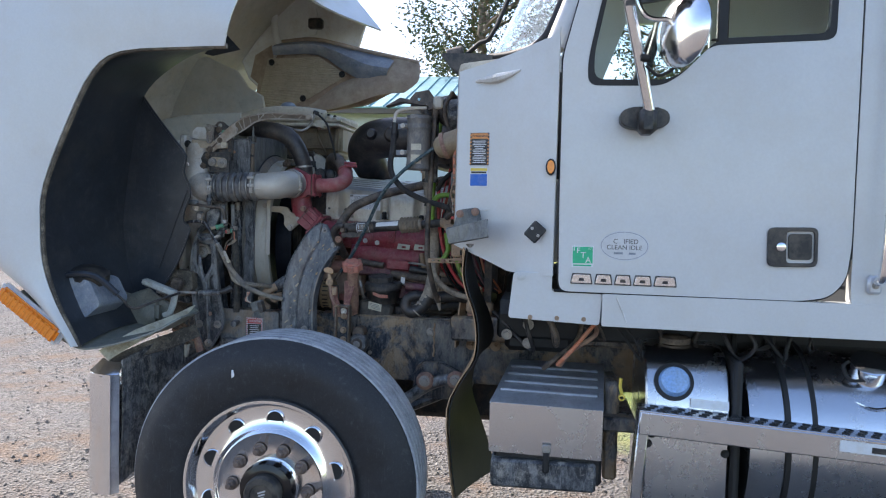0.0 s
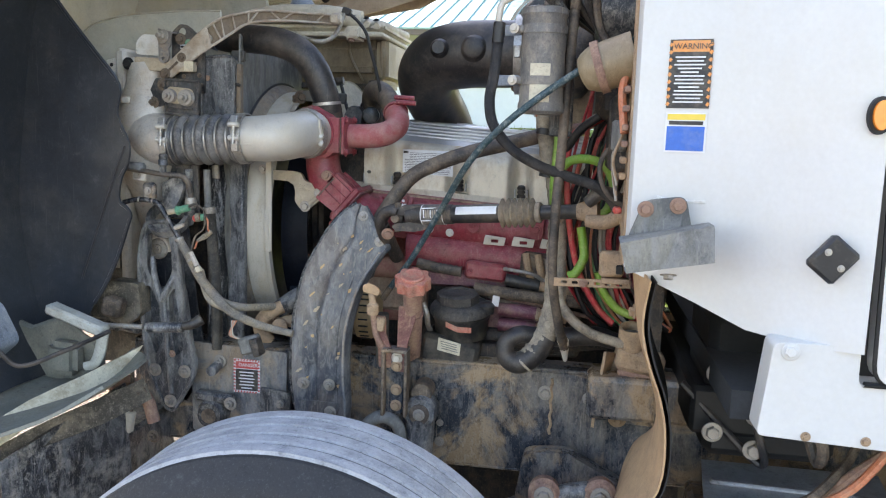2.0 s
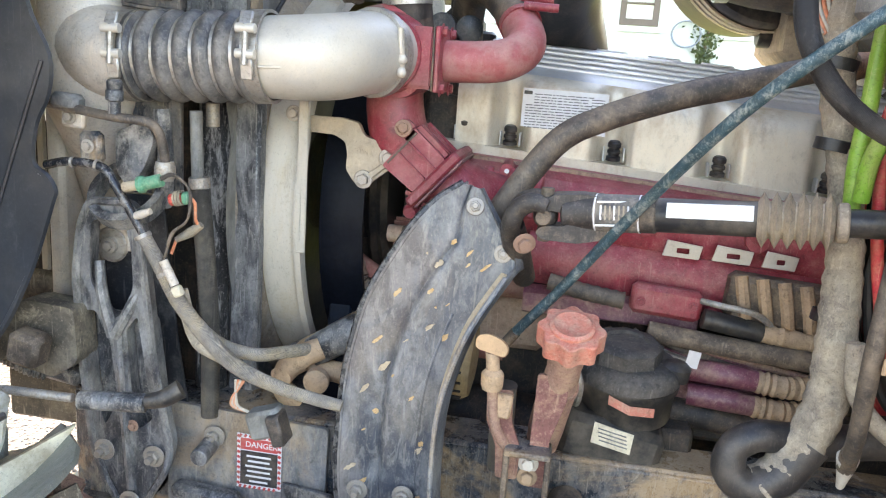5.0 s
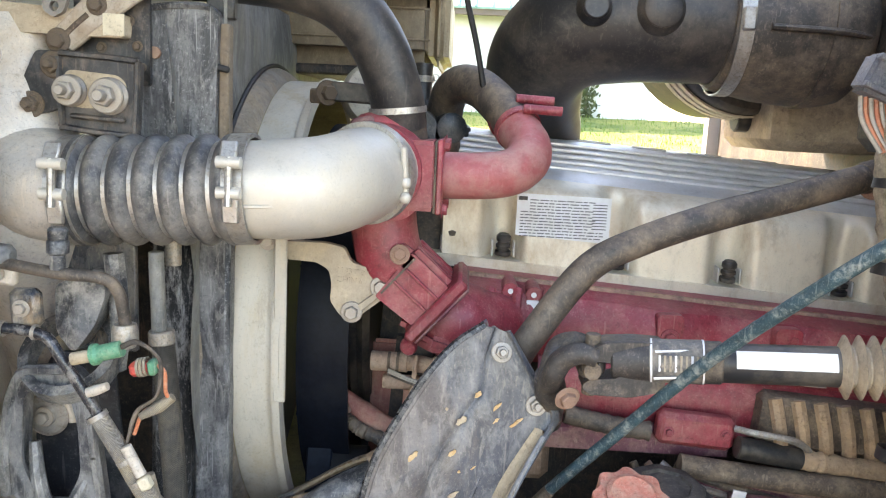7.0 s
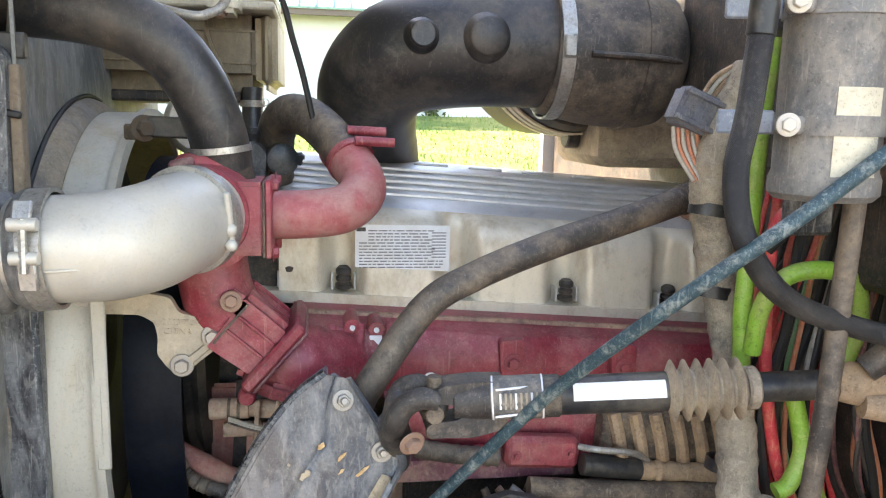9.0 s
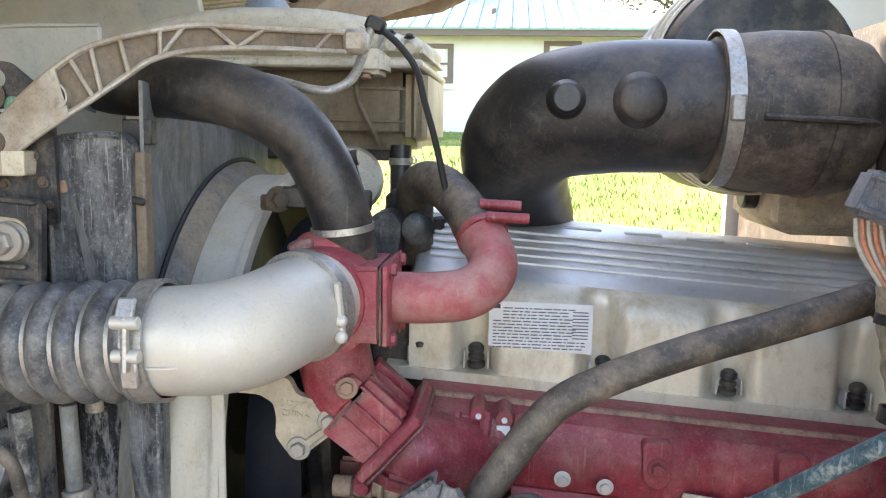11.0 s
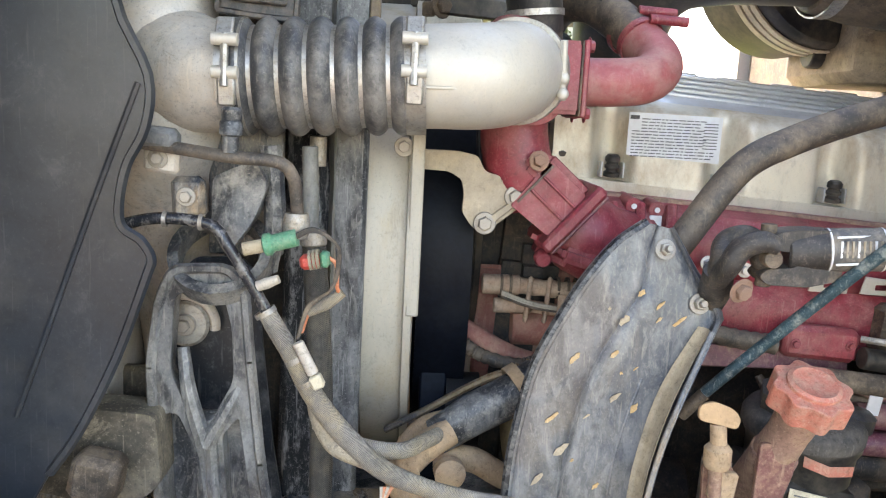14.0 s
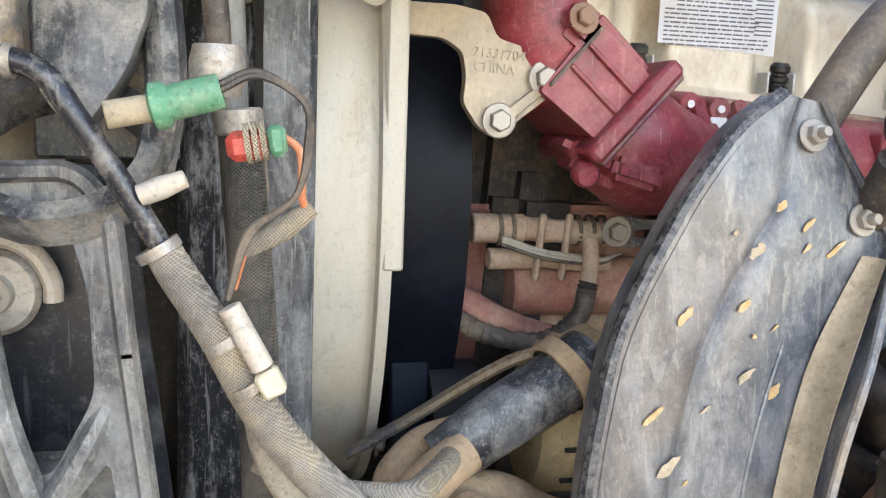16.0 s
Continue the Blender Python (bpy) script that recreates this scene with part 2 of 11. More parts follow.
shroud_ochre = material("shroud_inside_ochre", (0.34, 0.28, 0.10), 0.6, dust=(0.38, 0.32, 0.17), amount=0.5, scale=6, vary=0.25)
dry_mud = material("dry_tan_mud", (0.46, 0.37, 0.26), 0.9, dust=(0.30, 0.24, 0.17), amount=0.6, scale=14, fine=180, vary=0.25, bump=0.6, bump_dist=0.003)
dirty_iron = material("mud_stained_iron", (0.115, 0.085, 0.065), 0.62, dust=(0.34, 0.25, 0.17), amount=0.75, scale=14, fine=180, vary=0.4, bump=0.5, edge=(0.44, 0.68), grit=0.5)
boot_tan = material("dusty_boot_rubber", (0.27, 0.215, 0.16), 0.7, dust=(0.46, 0.37, 0.26), amount=0.7, scale=16, vary=0.3, bump=0.3, grit=0.4)
steel = material("dull_steel", (0.45, 0.44, 0.42), 0.42, metal=0.8, dust=(0.36, 0.30, 0.22), amount=0.5, scale=30, vary=0.2)
bolt_steel = material("bolt_steel", (0.33, 0.31, 0.285), 0.42, metal=0.5, dust=(0.42, 0.34, 0.25), amount=0.6, scale=60, vary=0.3)
nut_brown = material("weathered_nut", (0.16, 0.12, 0.10), 0.45, metal=0.4, dust=(0.26, 0.18, 0.13), amount=0.6, scale=40, vary=0.3)
chrome = material("polished_aluminium", (0.86, 0.86, 0.87), 0.12, metal=1.0, vary=0.04, bump=0.02, scale=4)
tank_alu = material("brushed_aluminium", (0.62, 0.63, 0.65), 0.22, metal=1.0, dust=(0.40, 0.38, 0.35), amount=0.2, scale=3, vary=0.03, bump=0.01)
rubber = material("tyre_rubber", (0.016, 0.016, 0.018), 0.55, dust=(0.045, 0.045, 0.047), amount=0.5, scale=5, fine=160, vary=0.25, bump=0.25, edge=(0.40, 0.7))
tread_rubber = material("tread_rubber", (0.29, 0.295, 0.31), 0.8, dust=(0.50, 0.50, 0.51), amount=0.8, scale=12, fine=190, vary=0.3, bump=0.6, edge=(0.35, 0.65), grit=0.5)
hose_black = material("hose_black", (0.026, 0.026, 0.029), 0.40, dust=(0.20, 0.16, 0.125), amount=0.55, scale=5, vary=0.25, bump=0.12, edge=(0.46, 0.72), grit=0.2)
hose_ribbed = material("ribbed_hose", (0.034, 0.035, 0.040), 0.45, dust=(0.17, 0.15, 0.13), amount=0.5, scale=7, vary=0.25, bump=0.5, grit=0.3, weave=300)
hose_dusty = material("hose_dusty", (0.066, 0.057, 0.052), 0.5, dust=(0.31, 0.235, 0.17), amount=0.75, scale=9, vary=0.25, bump=0.2, edge=(0.42, 0.70), grit=0.35)
bellows_rubber = material("bellows_rubber", (0.065, 0.067, 0.073), 0.38, dust=(0.30, 0.27, 0.235), amount=0.55, scale=9, vary=0.2, bump=0.1, grit=0.4, film=0.22)
loom_gray = material("braided_loom", (0.30, 0.27, 0.235), 0.7, dust=(0.50, 0.40, 0.26), amount=0.7, scale=10, fine=420, vary=0.35, bump=0.6, grit=0.35, weave=230)
loom_tan = material("dusty_loom_tape", (0.26, 0.22, 0.175), 0.8, dust=(0.50, 0.42, 0.31), amount=0.85, scale=16, fine=240, vary=0.4, bump=0.8, bump_dist=0.004, edge=(0.42, 0.64), grit=0.6)
teal_hose = material("teal_braided_hose", (0.032, 0.088, 0.110), 0.5, dust=(0.36, 0.37, 0.33), amount=0.6, scale=40, fine=320, vary=0.35, bump=0.4, edge=(0.5, 0.62), grit=0.5)
bracket_tan = material("dusty_cast_bracket", (0.36, 0.30, 0.225), 0.6, metal=0.1, dust=(0.52, 0.41, 0.28), amount=0.8, scale=9, fine=220, vary=0.22, bump=0.35, grit=0.3)
yoke_iron = material("grimy_yoke_iron", (0.06, 0.052, 0.048), 0.5, dust=(0.26, 0.20, 0.145), amount=0.75, scale=16, fine=190, vary=0.4, bump=0.5, edge=(0.48, 0.70), grit=0.4)
label_ink = material("faded_label_ink", (0.14, 0.14, 0.15), 0.5, vary=0.2, scale=20, bump=0)
label_silver = material("grey_tube_label", (0.13, 0.125, 0.12), 0.45, dust=(0.36, 0.30, 0.23), amount=0.6, scale=20, vary=0.2, bump=0.05)
green_hose = material("green_air_hose", (0.20, 0.40, 0.045), 0.38, dust=(0.36, 0.34, 0.14), amount=0.5, scale=11, vary=0.15)
green_plug = material("green_plug", (0.075, 0.27, 0.16), 0.45, dust=(0.36, 0.36, 0.26), amount=0.4, scale=30, vary=0.12)
red_plug = material("red_plug", (0.55, 0.06, 0.045), 0.42, dust=(0.45, 0.24, 0.18), amount=0.4, scale=30, vary=0.1)
red_wire = material("red_wire", (0.55, 0.035, 0.05), 0.45, dust=CLAY, amount=0.4, scale=14, vary=0.15)
orange_wire = material("orange_wire", (0.60, 0.19, 0.09), 0.5, dust=DUST, amount=0.4, scale=14, vary=0.15)
pale_wire = material("pale_wire", (0.45, 0.42, 0.36), 0.5, dust=DUST, amount=0.5, scale=14, vary=0.15)
green_wire = material("green_wire", (0.10, 0.40, 0.16), 0.5, dust=DUST, amount=0.4, scale=14, vary=0.15)
cream_plastic = material("cream_plastic", (0.62, 0.56, 0.42), 0.5, dust=DUST, amount=0.5, scale=25, vary=0.1)
tank_plastic = material("coolant_tank_plastic", (0.27, 0.20, 0.12), 0.4, dust=(0.42, 0.34, 0.23), amount=0.7, scale=6, vary=0.2, streak=2, grit=0.3)
tank_cream = material("coolant_tank_top", (0.60, 0.55, 0.45), 0.5, dust=(0.38, 0.31, 0.22), amount=0.6, scale=8, vary=0.12)
red_cap = material("faded_red_cap", (0.50, 0.16, 0.11), 0.6, dust=(0.45, 0.30, 0.22), amount=0.6, scale=22, vary=0.2)
rust = material("rusty_brown_steel", (0.28, 0.16, 0.12), 0.7, dust=(0.44, 0.29, 0.19), amount=0.7, scale=18, vary=0.35, bump=0.5)
maroon_rust = material("maroon_rusted_plate", (0.17, 0.065, 0.055), 0.6, dust=(0.42, 0.26, 0.17), amount=0.7, scale=14, vary=0.3, bump=0.3)
orange_lens = material("amber_lens", (0.85, 0.25, 0.02), 0.2, vary=0.1, coat=0.5)
fairing_gray = material("fairing_plastic", (0.17, 0.175, 0.15), 0.5, dust=(0.26, 0.24, 0.19), amount=0.6, scale=6, vary=0.2, bump=0.1)
headlamp_blue = material("headlamp_housing", (0.20, 0.235, 0.29), 0.35, dust=(0.42, 0.42, 0.40), amount=0.4, scale=8, vary=0.15)
sticker_white = material("sticker_white", (0.72, 0.73, 0.74), 0.4, dust=(0.55, 0.50, 0.42), amount=0.3, scale=20, vary=0.03, bump=0)
sticker_black = material("sticker_black", (0.03, 0.03, 0.035), 0.4, dust=DUST, amount=0.2, scale=20, vary=0.1, bump=0)
sticker_orange = material("sticker_orange", (0.78, 0.30, 0.08), 0.4, dust=DUST, amount=0.2, scale=20, vary=0.08, bump=0)
sticker_red = material("sticker_red", (0.55, 0.06, 0.06), 0.4, dust=DUST, amount=0.3, scale=20, vary=0.08, bump=0)
sticker_blue = material("sticker_blue", (0.02, 0.13, 0.50), 0.4, dust=(0.3, 0.34, 0.42), amount=0.25, scale=20, vary=0.08, bump=0)
sticker_yellow = material("sticker_yellow", (0.75, 0.55, 0.08), 0.4, vary=0.06, bump=0)
sticker_green = material("sticker_green", (0.03, 0.45, 0.22), 0.4, vary=0.06, bump=0)
sticker_gray = material("sticker_gray", (0.55, 0.56, 0.58), 0.35, metal=0.3, vary=0.06, bump=0)
screen_tan = material("insect_screen", (0.50, 0.43, 0.32), 0.75, dust=(0.40, 0.32, 0.22), amount=0.5, scale=8, vary=0.12)
house_wall_mat = material("house_siding", (0.60, 0.64, 0.63), 0.6, dust=(0.62, 0.62, 0.60), amount=0.35, scale=0.6, fine=8, vary=0.03, bump=0.05)
house_trim = material("house_trim_brown", (0.14, 0.11, 0.095), 0.6, vary=0.15, scale=2)
roof_teal = material("teal_roof_metal", (0.22, 0.42, 0.44), 0.42, metal=0.3, dust=(0.36, 0.47, 0.49), amount=0.5, scale=0.9, fine=10, vary=0.1, bump=0.05, streak=1)
cloth_dark = material("cab_interior_dark", (0.035, 0.04, 0.045), 0.8, vary=0.25)
leaf_mat = material("leaves", (0.07, 0.095, 0.03), 0.6, vary=0.45, scale=1.2, fine=6, bump=0)
bark = material("bark", (0.16, 0.12, 0.09), 0.9, vary=0.3, scale=4, fine=30, bump=0.6, bump_dist=0.02)
stone_mat = material("gravel_stones", (0.17, 0.15, 0.13), 0.85, vary=0.45, scale=25, fine=90, bump=0.3)

glass = bpy.data.materials.new("window_glass")
glass.use_nodes = True
g = glass.node_tree.nodes["Principled BSDF"]
g.inputs["Base Color"].default_value = (0.82, 0.93, 0.90, 1)
g.inputs["Transmission Weight"].default_value, g.inputs["Roughness"].default_value, g.inputs["IOR"].default_value = 1.0, 0.02, 1.08
house_glass = material("house_window_glass", (0.55, 0.56, 0.55), 0.15, vary=0.1, scale=2, bump=0)


def ground_material():
    """Gravel yard that turns to lawn behind the truck."""
    m = bpy.data.materials.new("gravel_and_lawn")
    m.use_nodes = True
    n, l = m.node_tree.nodes, m.node_tree.links
    b = n["Principled BSDF"]
    tc = n.new("ShaderNodeTexCoord")

    def tex(scale, detail=6, rough=0.65):
        t = n.new("ShaderNodeTexNoise")
        t.inputs["Scale"].default_value, t.inputs["Detail"].default_value, t.inputs["Roughness"].default_value = scale, detail, rough
        l.new(tc.outputs["Object"], t.inputs["Vector"])
        return t.outputs["Fac"]

    def mixc(fac, a, bb, lo=0.4, hi=0.6):
        r = n.new("ShaderNodeMapRange")
        r.inputs["From Min"].default_value, r.inputs["From Max"].default_value = lo, hi
        l.new(fac, r.inputs["Value"])
        x = n.new("ShaderNodeMix")
        x.data_type = "RGBA"
        l.new(r.outputs["Result"], x.inputs["Factor"])
        for key, v in (("A", a), ("B", bb)):
            if isinstance(v, tuple):
                x.inputs[key].default_value = (*v, 1)
            else:
                l.new(v, x.inputs[key])
        return x.outputs["Result"]

    vor = n.new("ShaderNodeTexVoronoi")
    vor.inputs["Scale"].default_value = 55
    l.new(tc.outputs["Object"], vor.inputs["Vector"])
    dirt = mixc(tex(1.3), (0.165, 0.115, 0.08), (0.14, 0.13, 0.125), 0.42, 0.58)
    pebble = mixc(vor.outputs["Color"], (0.055, 0.05, 0.048), (0.215, 0.20, 0.18), 0.1, 0.9)
    gravel = mixc(tex(3.0, 8), dirt, pebble, 0.38, 0.56)
    # yellow tone scattered by noise stands for sunlit patches on green lawn
    lawn = mixc(tex(0.5, 8), (0.10, 0.17, 0.035), (0.34, 0.33, 0.09), 0.44, 0.60)
    lawn = mixc(tex(28, 5), lawn, (0.07, 0.13, 0.02), 0.52, 0.75)
    sep = n.new("ShaderNodeSeparateXYZ")
    l.new(tc.outputs["Object"], sep.inputs["Vector"])
    e1 = n.new("ShaderNodeMath")                      # y + 0.9 x decides between yard and lawn
    e1.operation = "MULTIPLY_ADD"
    e1.inputs[1].default_value = 0.9
    l.new(sep.outputs["X"], e1.inputs[0])
    l.new(sep.outputs["Y"], e1.inputs[2])
    e2 = n.new("ShaderNodeMath")
    e2.operation = "MULTIPLY_ADD"
    e2.inputs[1].default_value = 2.0
    l.new(tex(1.1), e2.inputs[0])
    l.new(e1.outputs["Value"], e2.inputs[2])
    l.new(mixc(e2.outputs["Value"], gravel, lawn, 6.4, 7.4), b.inputs["Base Color"])
    b.inputs["Roughness"].default_value = 0.95
    bp = n.new("ShaderNodeBump")
    bp.inputs["Strength"].default_value, bp.inputs["Distance"].default_value = 0.8, 0.02
    l.new(vor.outputs["Distance"], bp.inputs["Height"])
    l.new(bp.outputs["Normal"], b.inputs["Normal"])
    return m


# ---- mesh helpers ----
class Shape:
    """Points and faces of one part, gathered from simple forms."""

    def __init__(self):
        self.v, self.f = [], []

    def add(self, verts, faces):
        k = len(self.v)
        self.v += [tuple(p) for p in verts]
        self.f += [tuple(i + k for i in q) for q in faces]
        return self

    def take(self, bm):
        bm.verts.index_update()
        return self.add([v.co[:] for v in bm.verts], [[v.index for v in q.verts] for q in bm.faces])

    def mesh(self, name):
        me = bpy.data.meshes.new(name)
        me.from_pydata(self.v, [], self.f)
        me.validate()
        me.shade_smooth()
        me.set_sharp_from_angle(angle=radians(38))
        return me


def catmull(pts, n=8, closed=False):
    """A smooth line through the points, n steps between two."""
    p = [np.array(q, float) for q in pts]
    if not closed:
        p = [2 * p[0] - p[1], *p, 2 * p[-1] - p[-2]]
        spans = range(1, len(p) - 2)
    else:
        spans = range(len(p))
    out = []
    for i in spans:
        a, b, c, d = (p[(i + k) % len(p)] for k in (-1, 0, 1, 2))
        for s in range(n):
            t = s / n
            out.append(0.5 * (2 * b + (c - a) * t + (2 * a - 5 * b + 4 * c - d) * t * t + (3 * b - a - 3 * c + d) * t ** 3))
    if not closed:
        out.append(p[-2])
    return out


def tube(pts, r, seg=14, n=8, caps=True, sh=None, wave=None, flat=1.0):
    """A pipe along the points; r: one radius or one a point; wave(s): a factor along its length s."""
    sh = sh or Shape()
    line = catmull(pts, n)
    rad = [r] * len(line) if not isinstance(r, (list, tuple)) else list(np.interp(np.linspace(0, len(r) - 1, len(line)), range(len(r)), r))
    tan = np.gradient(np.array(line), axis=0)
    tan /= np.linalg.norm(tan, axis=1)[:, None]
    up = np.array((0.0, 0.0, 1.0)) if abs(tan[0][2]) < 0.9 else np.array((0.0, 1.0, 0.0))
    verts, faces, s = [], [], 0.0
    for i, p in enumerate(line):
        if i:
            s += np.linalg.norm(p - line[i - 1])
        up = up - tan[i] * (up @ tan[i])
        up /= np.linalg.norm(up)
        side = np.cross(tan[i], up)
        rr = rad[i] * (wave(s) if wave else 1)
        for k in range(seg):
            a = 2 * math.pi * k / seg
            verts.append(p + rr * (math.cos(a) * up * flat + math.sin(a) * side))
    for i in range(len(line) - 1):
        for k in range(seg):
            a, b = i * seg + k, i * seg + (k + 1) % seg
            faces.append((a, b, b + seg, a + seg))
    if caps:
        faces.append(tuple(range(seg - 1, -1, -1)))
        faces.append(tuple(range((len(line) - 1) * seg, len(line) * seg)))
    return sh.add(verts, faces)


def frame_to(axis):
    a = Vector(axis).normalized()
    return a.to_track_quat("Z", "Y").to_matrix()


def lathe(profile, origin, axis=(0, -1, 0), seg=28, sh=None, caps=True):
    """Turns (radius, height) pairs about an axis through origin."""
    sh = sh or Shape()
    m, o = frame_to(axis), Vector(origin)
    verts, faces = [], []
    for r, h in profile:
        for k in range(seg):
            a = 2 * math.pi * k / seg
            verts.append(o + m @ Vector((r * math.cos(a), r * math.sin(a), h)))
    for i in range(len(profile) - 1):
        for k in range(seg):
            a, b = i * seg + k, i * seg + (k + 1) % seg
            faces.append((a, b, b + seg, a + seg))
    if caps:
        faces.append(tuple(range(seg - 1, -1, -1)))
        faces.append(tuple(range((len(profile) - 1) * seg, len(profile) * seg)))
    return sh.add(verts, faces)


def rod(a, b, r, seg=12, sh=None):
    a, b = Vector(a), Vector(b)
    h = (b - a).length
    return lathe([(r * 0.9, 0), (r, r * 0.1), (r, h - r * 0.1), (r * 0.9, h)], a, b - a, seg, sh)


def box(c, size, rot=(0, 0, 0), bevel=0.003, sh=None, seg=1):
    sh = sh or Shape()
    bm = bmesh.new()
    bmesh.ops.create_cube(bm, size=1)
    bmesh.ops.scale(bm, vec=size, verts=bm.verts)
    if bevel:
        bmesh.ops.bevel(bm, geom=bm.edges[:], offset=min(bevel, 0.45 * min(size)), segments=seg, affect="EDGES")
    bmesh.ops.transform(bm, matrix=pose(*c, *rot), verts=bm.verts)
    sh.take(bm)
    bm.free()
    return sh


def plate(outline, thick, at=(0, 0, 0), u=(1, 0, 0), v=(0, 0, 1), holes=(), bevel=0.002, sh=None):
    """A sheet cut to an outline in the plane of u and v through at, thick towards v x u (for u = x, v = z: towards +y); holes: outlines too."""
    sh = sh or Shape()
    o, u, v = Vector(at), Vector(u).normalized(), Vector(v).normalized()
    nrm = v.cross(u)
    bm = bmesh.new()
    edges = []
    for ring in (outline, *holes):
        vs = [bm.verts.new(o + u * p[0] + v * p[1]) for p in ring]
        edges += [bm.edges.new((vs[i], vs[(i + 1) % len(vs)])) for i in range(len(vs))]
    bmesh.ops.triangle_fill(bm, use_beauty=True, use_dissolve=False, edges=edges)
    top = bm.faces[:]
    ext = bmesh.ops.extrude_face_region(bm, geom=top)
    bmesh.ops.translate(bm, vec=nrm * thick, verts=[q for q in ext["geom"] if isinstance(q, bmesh.types.BMVert)])
    bmesh.ops.recalc_face_normals(bm, faces=bm.faces[:])
    if bevel:
        rim = [e for e in bm.edges if len(e.link_faces) == 2 and e.calc_face_angle(0) > 1.0]
        bmesh.ops.bevel(bm, geom=rim, offset=bevel, segments=1, affect="EDGES", clamp_overlap=True)
    sh.take(bm)
    bm.free()
    return sh


def sheet(rows, thick=0.0, sh=None, smooth=0):
    """A skin through rows of points (all rows of one length), with a thickness along its normals."""
    sh = sh or Shape()
    if smooth:
        rows = [catmull(r, smooth) for r in rows]
        cols = [catmull(list(c), smooth) for c in zip(*rows)]
        rows = [list(r) for r in zip(*cols)]
    bm = bmesh.new()
    vs = [[bm.verts.new(tuple(p)) for p in r] for r in rows]
    for a, b in zip(vs, vs[1:]):
        for i in range(len(a) - 1):
            bm.faces.new((a[i], a[i + 1], b[i + 1], b[i]))
    if thick:
        bmesh.ops.recalc_face_normals(bm, faces=bm.faces[:])
        bmesh.ops.solidify(bm, geom=bm.faces[:], thickness=thick)
    sh.take(bm)
    bm.free()
    return sh


def ball(c, r, sh=None, seg=12, scale=(1, 1, 1)):
    sh = sh or Shape()
    bm = bmesh.new()
    bmesh.ops.create_uvsphere(bm, u_segments=seg, v_segments=max(6, seg // 2), radius=r)
    bmesh.ops.transform(bm, matrix=Matrix.Translation(c) @ Matrix.Diagonal((*scale, 1)), verts=bm.verts)
    sh.take(bm)
    bm.free()
    return sh


def ring_at(c, axis, r, thick, seg=28, sh=None, flat=1.0):
    """A band round an axis."""
    w = thick * flat
    return lathe([(r, -w), (r + thick, -w), (r + thick, w), (r, w), (r, -w)], c, axis, seg, sh, caps=False)


def circle(x, z, r, n=20):
    return [(x + r * math.cos(2 * math.pi * k / n), z + r * math.sin(2 * math.pi * k / n)) for k in range(n)]


def oval(x, z, rx, rz, n=28, power=2.0):
    out = []
    for k in range(n):
        a = 2 * math.pi * k / n
        c, s = math.cos(a), math.sin(a)
        out.append((x + rx * math.copysign(abs(c) ** (2 / power), c), z + rz * math.copysign(abs(s) ** (2 / power), s)))
    return out


def rounded(pts, r=0.01, n=4):
    """An outline with its corners rounded."""
    out = []
    p = [Vector(q) for q in pts]
    for i, c in enumerate(p):
        a, b = p[i - 1] - c, p[(i + 1) % len(p)] - c
        k = min(r, 0.45 * a.length, 0.45 * b.length)
        s, e = c + a.normalized() * k, c + b.normalized() * k
        for j in range(n + 1):
            t = j / n
            out.append(tuple((1 - t) ** 2 * s + 2 * t * (1 - t) * c + t * t * e))
    return out


PLACE = {}


def thing(name, at, label, category, group="", kind=""):
    """An Empty at the base of a thing; its parts hang under it."""
    ob = new(name)
    ob.empty_display_size = 0.05
    ob.location = at
    PLACE[ob.name] = Matrix.Translation(at)
    return tagged(ob, label, category, group, kind)


def part(name, shape, mat, parent, label="", kind=""):
    """One mesh under a thing or under a part of it."""
    ob = new(name, shape.mesh(name))
    ob.data.materials.append(mat)
    ob.parent = parent
    ob.matrix_parent_inverse = PLACE.get(parent.name, Matrix()).inverted()
    return tagged(ob, label, kind=kind)


def single(name, shape, mat, label, category, group="", kind=""):
    """A thing that is one mesh."""
    ob = new(name, shape.mesh(name))
    ob.data.materials.append(mat)
    return tagged(ob, label, category, group, kind)


BOLTS = {}


def bolt(parent, at, r=0.011, axis=(0, -1, 0), mat=None, stud=False, name="bolt"):
    """A hexagon head on its washer; all heads share one mesh for each material."""
    mat = mat or bolt_steel
    key = (mat.name, stud)
    if key not in BOLTS:
        sh = lathe([(1.55, 0), (1.6, 0.08), (1.5, 0.2), (1.2, 0.22)], (0, 0, 0), (0, 0, 1), 16)
        lathe([(1.0, 0.2), (1.0, 0.85), (0.86, 1.0)], (0, 0, 0), (0, 0, 1), 6, sh)
        if stud:
            lathe([(0.55, 0.9), (0.55, 1.7), (0.45, 1.85)], (0, 0, 0), (0, 0, 1), 10, sh)
        me = sh.mesh("bolt")
        me.materials.append(mat)
        BOLTS[key] = me
    ob = new(name, BOLTS[key])
    ob.parent = parent
    ob.matrix_parent_inverse = PLACE.get(parent.name, Matrix()).inverted()
    ob.matrix_basis = Matrix.Translation(at) @ frame_to(axis).to_4x4() @ Matrix.Rotation(random.uniform(0, 1), 4, "Z") @ Matrix.Scale(r, 4)
    return ob


